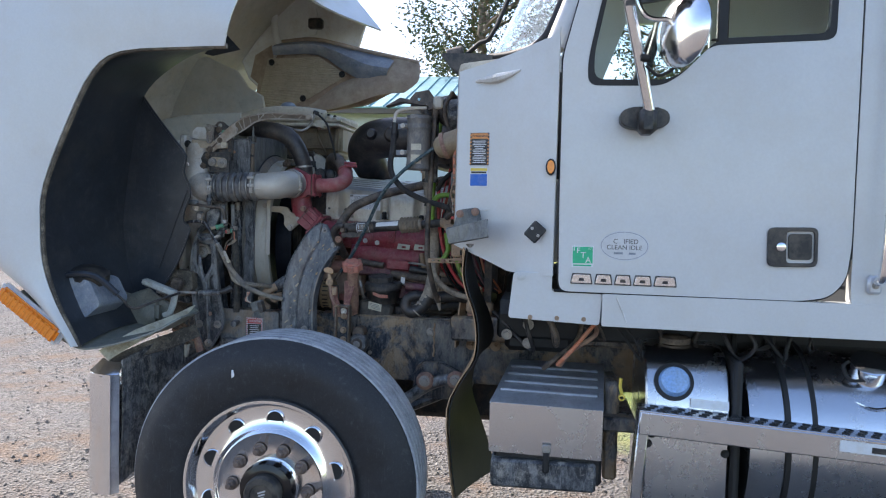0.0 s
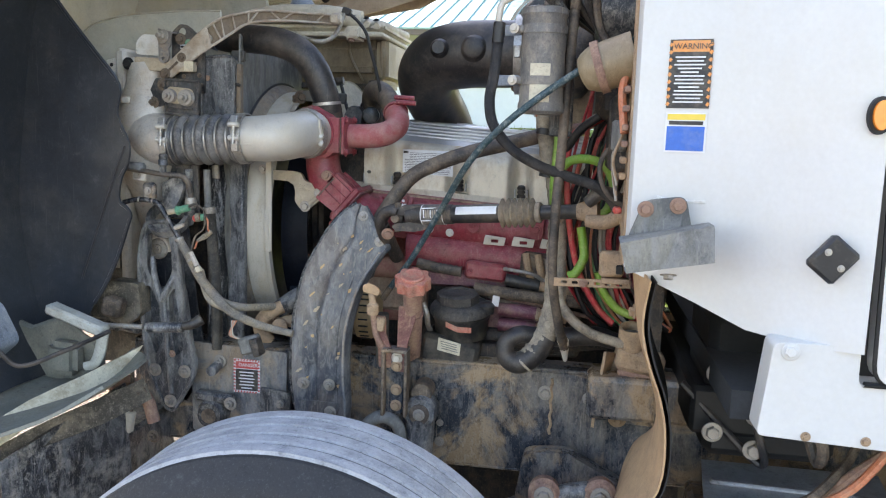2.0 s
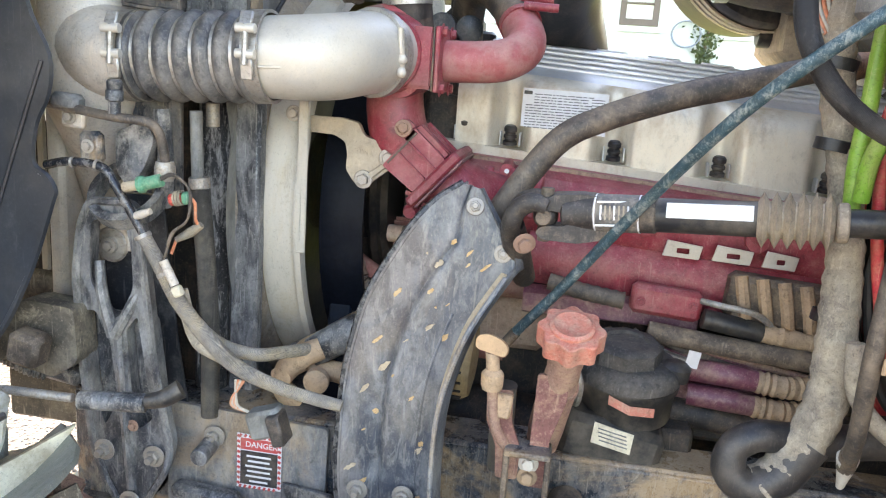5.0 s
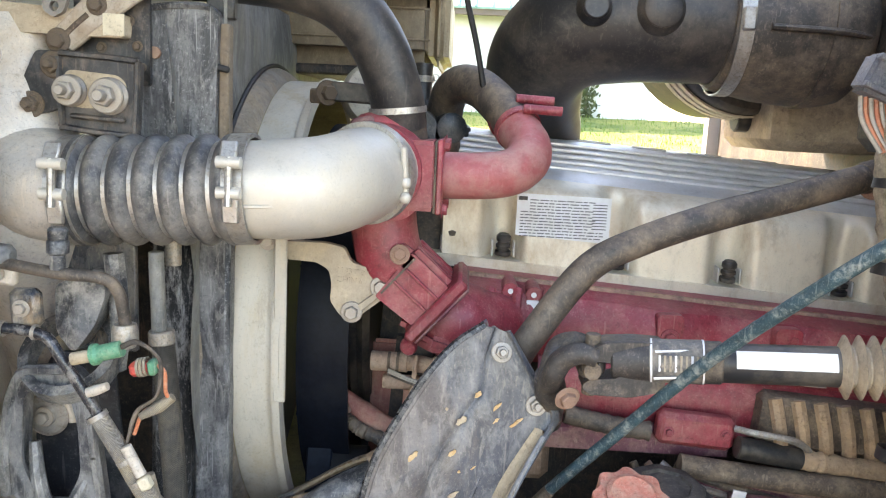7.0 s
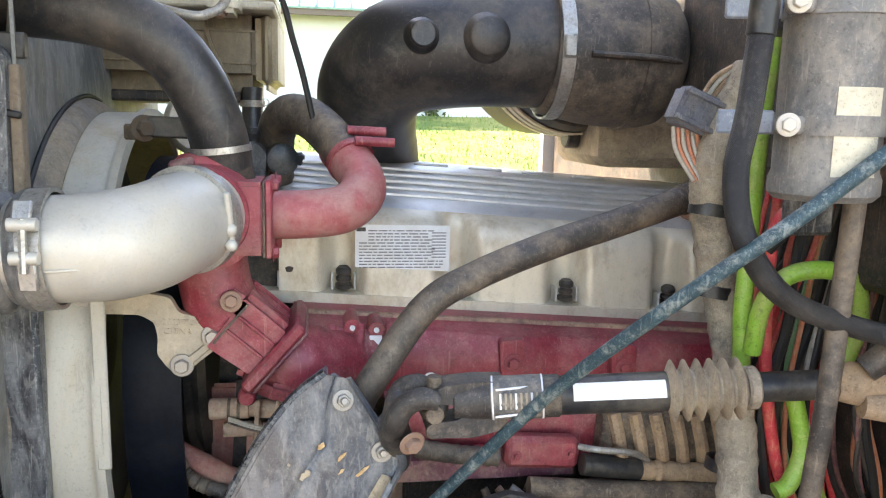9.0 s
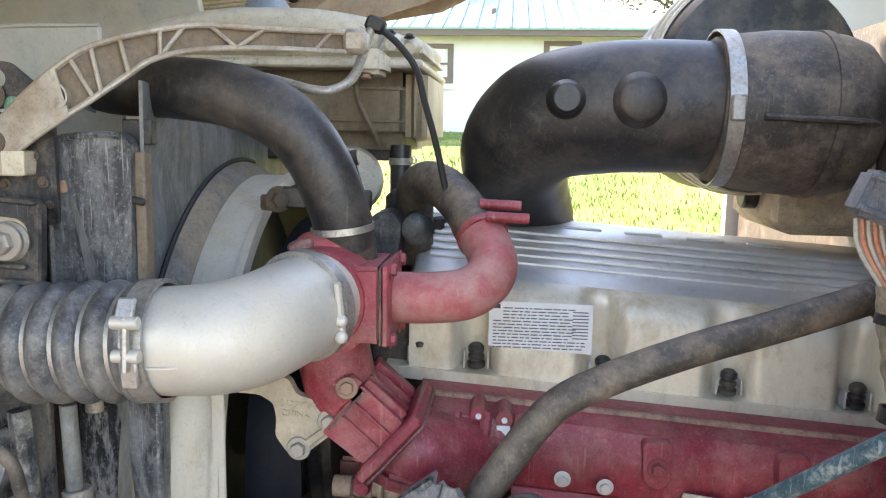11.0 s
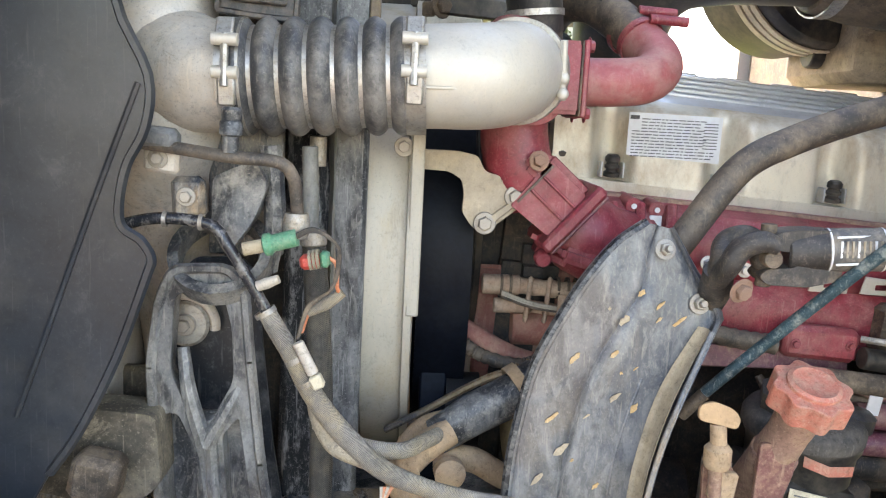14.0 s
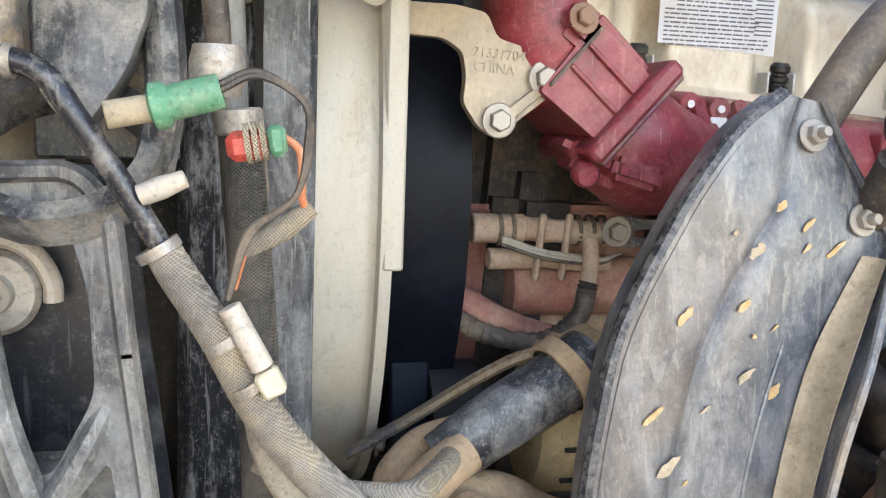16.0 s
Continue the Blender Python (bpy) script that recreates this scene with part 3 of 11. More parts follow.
def words(name, text, size, at, parent, mat, rot=(90, 0, 0), extrude=0.0004, align="CENTER"):
    """Letters as a flat mesh, in Blender's own font."""
    cu = bpy.data.curves.new(name, "FONT")
    cu.body, cu.size, cu.extrude, cu.align_x, cu.align_y = text, size, extrude, align, "CENTER"
    tmp = bpy.data.objects.new("tmp", cu)
    scene.collection.objects.link(tmp)
    me = bpy.data.meshes.new_from_object(tmp)
    bpy.data.objects.remove(tmp)
    me.transform(pose(*at, *rot))
    me.materials.clear()
    me.materials.append(mat)
    ob = new(name, me)
    ob.parent = parent
    ob.matrix_parent_inverse = PLACE.get(parent.name, Matrix()).inverted()
    return ob


# ---- ground ----
def ground_height(x, y):
    """Level yard; behind the truck the lawn climbs towards the house."""
    t = min(1.0, max(0.0, (y - 6.5) / 15.0))
    s = min(1.0, max(0.0, (x + 9.0) / 5.0))
    return 1.82 * t * (0.35 + 0.65 * s) + 0.03 * noise.noise(Vector((x * 0.5, y * 0.5, 0)))


def build_ground():
    def line(near, far, step):
        a = list(np.arange(-near, near + 1e-6, step))
        g = [near + (far - near) * (k / 14) ** 3 for k in range(1, 15)]
        return [-q for q in reversed(g)] + a + g
    xs, ys = line(26, 2500, 0.5), [q + 8 for q in line(26, 2500, 0.5)]
    verts = [(x, y, ground_height(x, y)) for y in ys for x in xs]
    w = len(xs)
    faces = [(j * w + i, j * w + i + 1, (j + 1) * w + i + 1, (j + 1) * w + i) for j in range(len(ys) - 1) for i in range(w - 1)]
    single("ground", Shape().add(verts, faces), ground_material(), "gravel yard with tyre dust turning into patchy lawn", "ground", kind="structure")


build_ground()


def scatter_stones():
    """Loose stones on the yard, in one object."""
    rnd = random.Random(5)
    sh = Shape()
    for _ in range(9000):
        x, y = rnd.uniform(-7, 1.2), rnd.uniform(1.2, 9)
        if rnd.random() < 0.35:
            x, y = rnd.uniform(-2.6, 0.8), rnd.uniform(1.8, 5.2)
        if y + 0.9 * x > 5.6:
            continue
        r = 0.006 + 0.014 * rnd.random() ** 3
        a = rnd.uniform(0, 6.28)
        c, s = math.cos(a), math.sin(a)
        z = ground_height(x, y)
        pts = []
        for dx, dy, dz in ((1, 0, 0.2), (0.2, 0.9, 0.1), (-0.9, 0.3, 0.25), (-0.2, -0.8, 0.15), (0.1, 0.1, 0.8)):
            k = rnd.uniform(0.75, 1.2) * r
            pts.append((x + k * (dx * c - dy * s), y + k * (dx * s + dy * c), z + k * dz))
        sh.add(pts, [(0, 1, 4), (1, 2, 4), (2, 3, 4), (3, 0, 4), (3, 2, 1, 0)])
    single("gravel", sh, stone_mat, "loose grey and tan stones on the yard", "gravel", kind="stuff")


scatter_stones()


def scatter_grass():
    rnd = random.Random(8)
    sh = Shape()
    for _ in range(26000):
        y = 6.6 + 15 * rnd.random() ** 1.6
        x = rnd.uniform(-6.0, 6.0) * (0.35 + y / 22)
        if y + 0.9 * x < 6.9:
            continue
        z = ground_height(x, y)
        h, w, a = rnd.uniform(0.03, 0.10), rnd.uniform(0.006, 0.014), rnd.uniform(0, 3.14)
        dx, dy = w * math.cos(a), w * math.sin(a)
        lx, ly = rnd.uniform(-0.03, 0.03), rnd.uniform(-0.03, 0.03)
        sh.add([(x - dx, y - dy, z), (x + dx, y + dy, z), (x + lx, y + ly, z + h)], [(0, 1, 2)])
    grass = material("grass_blades", (0.14, 0.21, 0.04), 0.8, vary=0.5, scale=0.9, fine=3, bump=0)
    single("grass", sh, grass, "short patchy green and yellowish lawn", "grass", kind="stuff")


scatter_grass()


# ---- house behind the lawn ----
HY = 22.0
EAVE = 4.13


def build_house():
    house = thing("house", (0, HY, 1.55), "single-storey white house with a teal metal roof beyond the lawn", "house")
    x0, x1 = -15.0, 3.45
    wins = [(-3.08, -2.30, 3.02, 3.90), (-0.07, 0.77, 3.02, 3.98), (2.26, 3.04, 2.96, 3.94)]
    part("wall", plate([(x0, 0.9), (x1, 0.9), (x1, EAVE + 0.1), (x0, EAVE + 0.1)], 0.2, (0, HY, 0),
                       holes=[[(a, c), (b, c), (b, d), (a, d)] for a, b, c, d in wins], bevel=0), house_wall_mat, house)
    part("end_wall", plate([(HY + 0.2, 0.9), (HY + 9, 0.9), (HY + 9, EAVE + 0.1), (HY + 0.2, EAVE + 0.1)], 0.2, (x1 - 0.2, 0, 0), (0, 1, 0)), house_wall_mat, house)
    for a, b, c, d in wins:
        fr = part("window_frame", plate([(a - 0.03, c - 0.03), (b + 0.03, c - 0.03), (b + 0.03, d + 0.03), (a - 0.03, d + 0.03)], 0.12, (0, HY - 0.04, 0),
                                        holes=[[(a + 0.11, c + 0.12), (b - 0.11, c + 0.12), (b - 0.11, (c + d) / 2 - 0.02), (a + 0.11, (c + d) / 2 - 0.02)],
                                               [(a + 0.11, (c + d) / 2 + 0.02), (b - 0.11, (c + d) / 2 + 0.02), (b - 0.11, d - 0.08), (a + 0.11, d - 0.08)]], bevel=0.005),
                  house_trim, house, "dark brown window frame")
        for z0, z1 in ((c + 0.1, (c + d) / 2 - 0.01), ((c + d) / 2 + 0.01, d - 0.06)):
            part("pane", plate([(a + 0.1, z0), (b - 0.1, z0), (b - 0.1, z1), (a + 0.1, z1)], 0.02, (0, HY + 0.02, 0), bevel=0), house_glass, fr)
        part("sill", box(((a + b) / 2, HY - 0.06, c - 0.16), (b - a + 0.2, 0.05, 0.04)), house_wall_mat, fr)
    ridge_y, ridge_z, ey = HY + 5.0, EAVE + 1.85, HY - 0.55
    part("fascia", box(((x0 + x1) / 2, ey + 0.03, EAVE + 0.02), (x1 - x0 + 1.0, 0.06, 0.17), bevel=0.01), house_trim, house, "dark brown eaves board")
    part("soffit", box(((x0 + x1) / 2, HY - 0.26, EAVE + 0.02), (x1 - x0 + 0.9, 0.5, 0.03), bevel=0), house_trim, house)
    slope = math.atan2(ridge_z - EAVE - 0.12, ridge_y - ey)
    roof = part("roof", plate([(x0 - 0.5, 0), (x1 + 0.5, 0), (x1 - 3.6, 5.9), (x0 + 3.6, 5.9)], 0.05, (0, ey - 0.06, EAVE + 0.12), (1, 0, 0), (0, math.cos(slope), math.sin(slope)), bevel=0), roof_teal, house, "teal standing-seam metal roof")
    for k in range(60):
        x = x0 + 0.1 + 0.4 * k
        if x > x1 - 0.2:
            break
        reach = min(5.8, (x - x0 + 0.5) * 1.4, (x1 + 0.5 - x) * 1.4)
        cy = ey - 0.06 + math.cos(slope) * reach / 2
        cz = EAVE + 0.12 + math.sin(slope) * reach / 2 + 0.012
        part("seam", box((x, cy, cz), (0.035, reach, 0.05), (math.degrees(slope), 0, 0), bevel=0.006), roof_teal, roof)
    part("vent_pipe", rod((-1.35, HY + 1.2, EAVE + 0.55), (-1.35, HY + 1.2, EAVE + 0.82), 0.07), house_trim, house, "dark vent pipe on the roof")
    # hanging plant by the wall, with a coiled hose
    return house


build_house()


def wall_vine():
    rnd = random.Random(4)
    vine = thing("climbing_plant", (1.9, HY - 0.15, 1.6), "pale green climber and coiled hose on the white house wall", "plant")
    part("stem", tube([(1.95, HY - 0.06, 1.55), (1.9, HY - 0.08, 2.3), (1.98, HY - 0.08, 3.2), (1.93, HY - 0.08, 3.85)], 0.03, 8), bark, vine)
    sh = Shape()
    for _ in range(420):
        t = rnd.random()
        x, z = 1.93 + rnd.gauss(0, 0.10 + 0.25 * t * t), 1.75 + 2.1 * t
        y, s, a = HY - 0.08 - abs(rnd.gauss(0, 0.05)), rnd.uniform(0.03, 0.08), rnd.uniform(0, 6.28)
        c, d = s * math.cos(a), s * math.sin(a)
        sh.add([(x - c, y, z - d), (x + d * 0.5, y - 0.02, z - c * 0.5), (x + c, y, z + d), (x - d * 0.5, y + 0.02, z + c * 0.5)], [(0, 1, 2, 3)])
    part("leaves", sh, leaf_mat, vine)
    part("hose_coil", tube([(1.45 + 0.33 * math.cos(q * 0.5), HY - 0.1 - 0.002 * q, 2.85 + 0.30 * math.sin(q * 0.5)) for q in range(40)], 0.022, 6, 2), headlamp_blue, vine, "coiled pale garden hose")


wall_vine()


# ---- trees ----
def build_tree(at, height, spread, seed, leaves, low=0.55, label="tall broad tree with dark green leaves"):
    rnd = random.Random(seed)
    x, y, z = at
    tree = thing("tree", at, label, "tree", "trees behind the yard")
    top = z + height
    part("trunk", tube([(x, y, z - 0.3), (x + 0.15, y, z + height * 0.3), (x - 0.1, y + 0.1, z + height * 0.6), (x + 0.1, y, top - 1.0)], [0.34, 0.26, 0.17, 0.05], 10, 6), bark, tree)
    tips = []
    limbs = Shape()
    for k in range(16):
        a, zz = rnd.uniform(0, 6.28), z + height * rnd.uniform(low - 0.15, 0.85)
        r = spread * rnd.uniform(0.55, 1.0) * (1.15 - abs((zz - z) / height - 0.6))
        p1 = (x + 0.4 * r * math.cos(a), y + 0.4 * r * math.sin(a), zz + 0.5)
        p2 = (x + r * math.cos(a + 0.2), y + r * math.sin(a + 0.2), zz + rnd.uniform(0.2, 1.6))
        tube([(x, y, zz), p1, p2], [0.09, 0.055, 0.015], 6, 4, sh=limbs)
        tips += [p1, p2, tuple((u + v) / 2 for u, v in zip(p1, p2))]
        for _ in range(3):
            q = tuple(v + rnd.gauss(0, 0.5) for v in p2)
            tube([p1, tuple((u + v) / 2 + 0.1 for u, v in zip(p1, q)), q], [0.03, 0.02, 0.006], 5, 3, sh=limbs)
            tips.append(q)
    part("limb", limbs, bark, tree)
    crown = Shape()
    for _ in range(leaves):
        tip = rnd.choice(tips)
        px, py, pz = (tip[i] + rnd.gauss(0, 0.38) for i in range(3))
        s = rnd.uniform(0.05, 0.11)
        d1 = Vector((rnd.gauss(0, 1), rnd.gauss(0, 1), rnd.gauss(0, 0.6))).normalized() * s
        d2 = Vector((rnd.gauss(0, 1), rnd.gauss(0, 1), rnd.gauss(0, 1))).cross(d1).normalized() * s * 0.45
        c = Vector((px, py, pz))
        crown.add([c - d1, c + d2, c + d1, c - d2], [(0, 1, 2, 3)])
    part("crown", crown, leaf_mat, tree, kind="stuff")


build_tree((-2.6, 31.0, 1.5), 11.5, 3.6, 3, 14000)
build_tree((5.5, 33.0, 1.5), 10.5, 4.0, 11, 9000)


# ---- front wheel ----
WX, WY, WZ = -0.865, 2.62, 0.508


def build_wheel():
    wheel = thing("front_wheel", (WX, WY + 0.15, 0.0), "front truck wheel with dusty black tyre on a polished aluminium rim", "wheel")
    R = 0.528
    prof = [(0.292, 0.20), (0.30, 0.03), (0.315, 0.012), (0.335, 0.004), (0.36, -0.006), (0.42, -0.016), (0.46, -0.012), (0.485, 0.004),
            (0.505, 0.020), (0.520, 0.032), (0.5215, 0.042)]
    tyre = part("tyre", lathe(prof, (WX, WY + 0.015, WZ), (0, 1, 0), 96, caps=False), rubber, wheel, "dusty black rubber tyre")
    tp = []
    y = 0.042
    for k in range(5):                       # five ribs with grooves between
        y1 = y + 0.0375
        tp += [(0.5215, y), (R, y + 0.003), (R, y1 - 0.003), (0.5215, y1)]
        if k < 4:
            tp += [(0.506, y1 + 0.001), (0.506, y1 + 0.0060)]
            # black ring in the groove stands for the shade inside it
            part("groove", lathe([(0.5065, y1 + 0.0005), (0.5245, y1 + 0.001), (0.5245, y1 + 0.0058), (0.5065, y1 + 0.0062)], (WX, WY + 0.015, WZ), (0, 1, 0), 96, caps=False), black_gap, tyre)
        y = y1 + 0.007
    tp += [(0.515, y + 0.01), (0.46, y + 0.02), (0.30, y)]
    part("tread", lathe(tp, (WX, WY + 0.015, WZ), (0, 1, 0), 96, caps=False), tread_rubber, tyre, "grey worn tread with four grooves")
    # raised lettering that cannot be read, as plain bars on the side wall
    bars = Shape()
    for k in range(12):
        a = radians(150 + 5 * k)
        box((WX + 0.40 * math.sin(a), WY - 0.001, WZ + 0.40 * math.cos(a)), (0.026, 0.004, 0.018), (0, math.degrees(a), 0), 0.002, bars)
    part("raised_marks", bars, rubber, tyre)
    part("chip", plate([(0, 0), (0.012, 0.008), (0.006, 0.03), (0, 0.028)], 0.003, (-1.0, WY - 0.0045, 0.895)), sticker_white, tyre, "white paint chip")
    prof = [(0.314, 0.030), (0.318, 0.012), (0.313, 0.003), (0.303, 0.004), (0.297, 0.016), (0.293, 0.036), (0.284, 0.048), (0.262, 0.052),
            (0.222, 0.047), (0.206, 0.040), (0.198, 0.028), (0.193, 0.026), (0.186, 0.030), (0.10, 0.032), (0.098, 0.010)]
    rim_bm = lathe(prof, (WX, WY, WZ), (0, 1, 0), 96, caps=False)
    rim = part("rim", rim_bm, chrome, wheel, "polished aluminium disc rim")
    for k in range(10):
        a = 2 * math.pi * (k + 0.06) / 10
        cx, cz = WX + 0.238 * math.sin(a), WZ + 0.238 * math.cos(a)
        tilt = (math.sin(a) * -0.10, -1, math.cos(a) * -0.10)
        hole = lathe([(0.0335, 0.0065), (0.030, 0.0085), (0.0285, 0.006)], (cx, WY + 0.054, cz), tilt, 20, caps=False)
        part("hand_hole_rim", hole, chrome, rim)
        part("hand_hole", lathe([(0.0290, 0.003), (0.0290, 0.0062), (0.001, 0.0065)], (cx, WY + 0.054, cz), tilt, 20), black_gap, rim, "dark hand hole")
    for k in range(10):
        a = 2 * math.pi * (k + 0.55) / 10
        cx, cz = WX + 0.138 * math.sin(a), WZ + 0.138 * math.cos(a)
        nut = lathe([(0.023, 0), (0.023, 0.006), (0.0185, 0.008)], (cx, WY + 0.026, cz), (0, -1, 0), 16)
        lathe([(0.0180, 0.006), (0.0180, 0.026), (0.015, 0.030)], (cx, WY + 0.026, cz), (0, -1, 0), 6, nut)
        lathe([(0.010, 0.028), (0.010, 0.042), (0.008, 0.044)], (cx, WY + 0.026, cz), (0, -1, 0), 10, nut)
        part("wheel_nut", nut, nut_brown, wheel, "brown weathered wheel nut")
    hub_gloss = material("hub_gloss_black", (0.012, 0.012, 0.014), 0.18, vary=0.2, bump=0.02)
    hub = part("hub", lathe([(0.099, 0.0), (0.099, 0.035), (0.094, 0.045), (0.078, 0.050), (0.070, 0.052)], (WX, WY + 0.03, WZ), (0, -1, 0), 40), hub_gloss, wheel, "glossy black hub")
    part("oil_cap", lathe([(0.062, 0.045), (0.064, 0.05), (0.064, 0.085), (0.058, 0.094), (0.04, 0.096), (0.038, 0.092), (0.002, 0.092)], (WX, WY + 0.03, WZ), (0, -1, 0), 40), black_plastic, hub, "dull black oil cap")
    for k in range(3):
        part("cap_mark", box((WX + 0.002, WY - 0.0625, WZ + 0.012 - 0.010 * k), (0.030 - 0.006 * k, 0.001, 0.005), (0, -20, 0), 0), sticker_gray, hub)
    part("drum", lathe([(0.05, 0.1), (0.21, 0.1), (0.21, 0.28), (0.05, 0.28)], (WX, WY, WZ), (0, 1, 0), 40), cast_black, wheel)
    part("axle_end", rod((WX, WY + 0.28, WZ), (WX, WY + 0.62, WZ - 0.02), 0.06), cast_black, wheel)


build_wheel()


# ---- frame rails, axle and underside ----
def build_frame():
    fr = thing("chassis_frame", (-0.2, 3.34, 0.73), "black painted steel frame rails caked with brown dust", "truck frame")
    x0, x1 = -1.50, 3.2
    for y, s in ((3.30, 1), (4.16, -1)):
        part("rail_web", box(((x0 + x1) / 2, y + s * 0.005, 0.905), (x1 - x0, 0.010, 0.262), bevel=0.004), frame_black, fr)
        part("top_flange", box(((x0 + x1) / 2, y + s * 0.045, 1.037), (x1 - x0, 0.088, 0.010), bevel=0.004), frame_black, fr)
        part("bottom_flange", box(((x0 + x1) / 2, y + s * 0.045, 0.773), (x1 - x0, 0.088, 0.010), bevel=0.004), frame_black, fr)
    for x in (-1.42, 0.3, 1.6, 2.9):
        part("cross_member", box((x, 3.73, 0.88), (0.10, 0.82, 0.16), bevel=0.01), frame_black, fr)
    # rail plate in front with the warning label, and bolts along the web
    part("front_plate", plate(rounded([(-1.33, 0.80), (-1.07, 0.79), (-1.065, 1.035), (-1.33, 1.045)], 0.01), 0.008, (0, 3.290, 0)), frame_gray, fr)
    part("seam_plate", plate(rounded([(-1.135, 0.79), (-1.055, 0.79), (-1.05, 0.93), (-1.135, 0.94)], 0.006), 0.008, (0, 3.278, 0)), cast_black, fr)
    for x, z, r, st in ((-0.398, 0.982, 0.012, False), (-0.29, 0.976, 0.011, True), (-1.247, 1.0, 0.011, True), (-1.078, 0.900, 0.012, True),
                        (-0.80, 0.925, 0.008, False), (-0.66, 0.88, 0.006, False), (-1.075, 0.83, 0.012, True), (-0.66, 0.83, 0.008, False)):
        bolt(fr, (x, 3.283 if x < -1.05 else 3.298, z), r, stud=st)
    # stitched weld and clay stain on the web
    part("weld", tube([(-0.383 + 0.002 * math.sin(k * 2.1), 3.298, 1.02 - 0.012 * k) for k in range(13)], 0.004, 6, 3), clay_steel, fr, "brown dried mud streak")
    tow = part("tow_boss", lathe([(0.040, 0), (0.040, 0.03), (0.032, 0.045)], (-1.262, 3.29, 0.862), (0, -1, 0), 20), cast_black, fr)
    part("tow_hole", lathe([(0.020, 0), (0.020, 0.002)], (-1.262, 3.244, 0.862), (0, -1, 0), 18), dirty_iron, tow)
    part("boss_arm", box((-1.255, 3.270, 0.905), (0.11, 0.03, 0.028), (0, 4, 0), 0.008), cast_black, fr)
    bolt(fr, (-1.205, 3.252, 0.898), 0.011, stud=True)
    return fr


frame_ob = build_frame()


def build_shock():
    sk = thing("shock_absorber", (-0.70, 3.24, 0.60), "black dusty shock absorber hung from the frame rail", "shock absorber")
    part("upper_eye", lathe([(0.040, 0), (0.042, 0.01), (0.042, 0.05), (0.036, 0.058)], (-0.699, 3.275, 0.928), (0, -1, 0), 28), cast_black, sk)
    part("washer", lathe([(0.025, 0), (0.025, 0.004), (0.018, 0.006)], (-0.699, 3.216, 0.928), (0, -1, 0), 22), dirty_iron, sk)
    bolt(sk, (-0.699, 3.212, 0.928), 0.010, mat=bolt_steel)
    part("pin_boss", rod((-0.700, 3.30, 0.972), (-0.700, 3.235, 0.972), 0.026, 20), dirty_iron, sk)
    part("body", rod((-0.700, 3.245, 0.915), (-0.715, 3.245, 0.58), 0.036, 24), cast_black, sk)


build_shock()


def danger_label():
    lab = thing("danger_label", (-1.185, 3.288, 0.905), "red and black danger label with striped border on the frame rail", "label")
    o = (0, 3.2865, 0)
    x0, x1, z0, z1 = -1.211, -1.138, 0.918, 1.010
    part("base", plate([(x0, z0), (x1, z0 + 0.002), (x1, z1 - 0.002), (x0, z1)], 0.001, o, bevel=0), sticker_white, lab)
    part("header", plate([(x0 + 0.006, z1 - 0.026), (x1 - 0.006, z1 - 0.026), (x1 - 0.006, z1 - 0.007), (x0 + 0.006, z1 - 0.007)], 0.0006, (0, 3.2856, 0), bevel=0), sticker_red, lab)
    part("panel", plate([(x0 + 0.006, z0 + 0.007), (x1 - 0.006, z0 + 0.007), (x1 - 0.006, z1 - 0.028), (x0 + 0.006, z1 - 0.028)], 0.0006, (0, 3.2856, 0), bevel=0), sticker_black, lab)
    words("heading", "DANGER", 0.013, ((x0 + x1) / 2 + 0.004, 3.2850, z1 - 0.0165), lab, sticker_white)
    for k in range(6):
        w = (0.040, 0.036, 0.044, 0.038, 0.042, 0.030)[k]
        part("text_line", box(((x0 + x1) / 2, 3.2850, z1 - 0.036 - 0.0085 * k), (w, 0.0006, 0.0032), bevel=0), sticker_white, lab)
    for k in range(8):
        for z in (z0 + 0.003, z1 - 0.003):
            part("stripe", box((x0 + 0.006 + 0.008 * k, 3.2856, z), (0.004, 0.0008, 0.005), (0, 30, 0), 0), sticker_red, lab)
    for k in range(10):
        for x in (x0 + 0.003, x1 - 0.003):
            part("stripe", box((x, 3.2856, z0 + 0.008 + 0.0088 * k), (0.005, 0.0008, 0.004), (0, 30, 0), 0), sticker_red, lab)


danger_label()


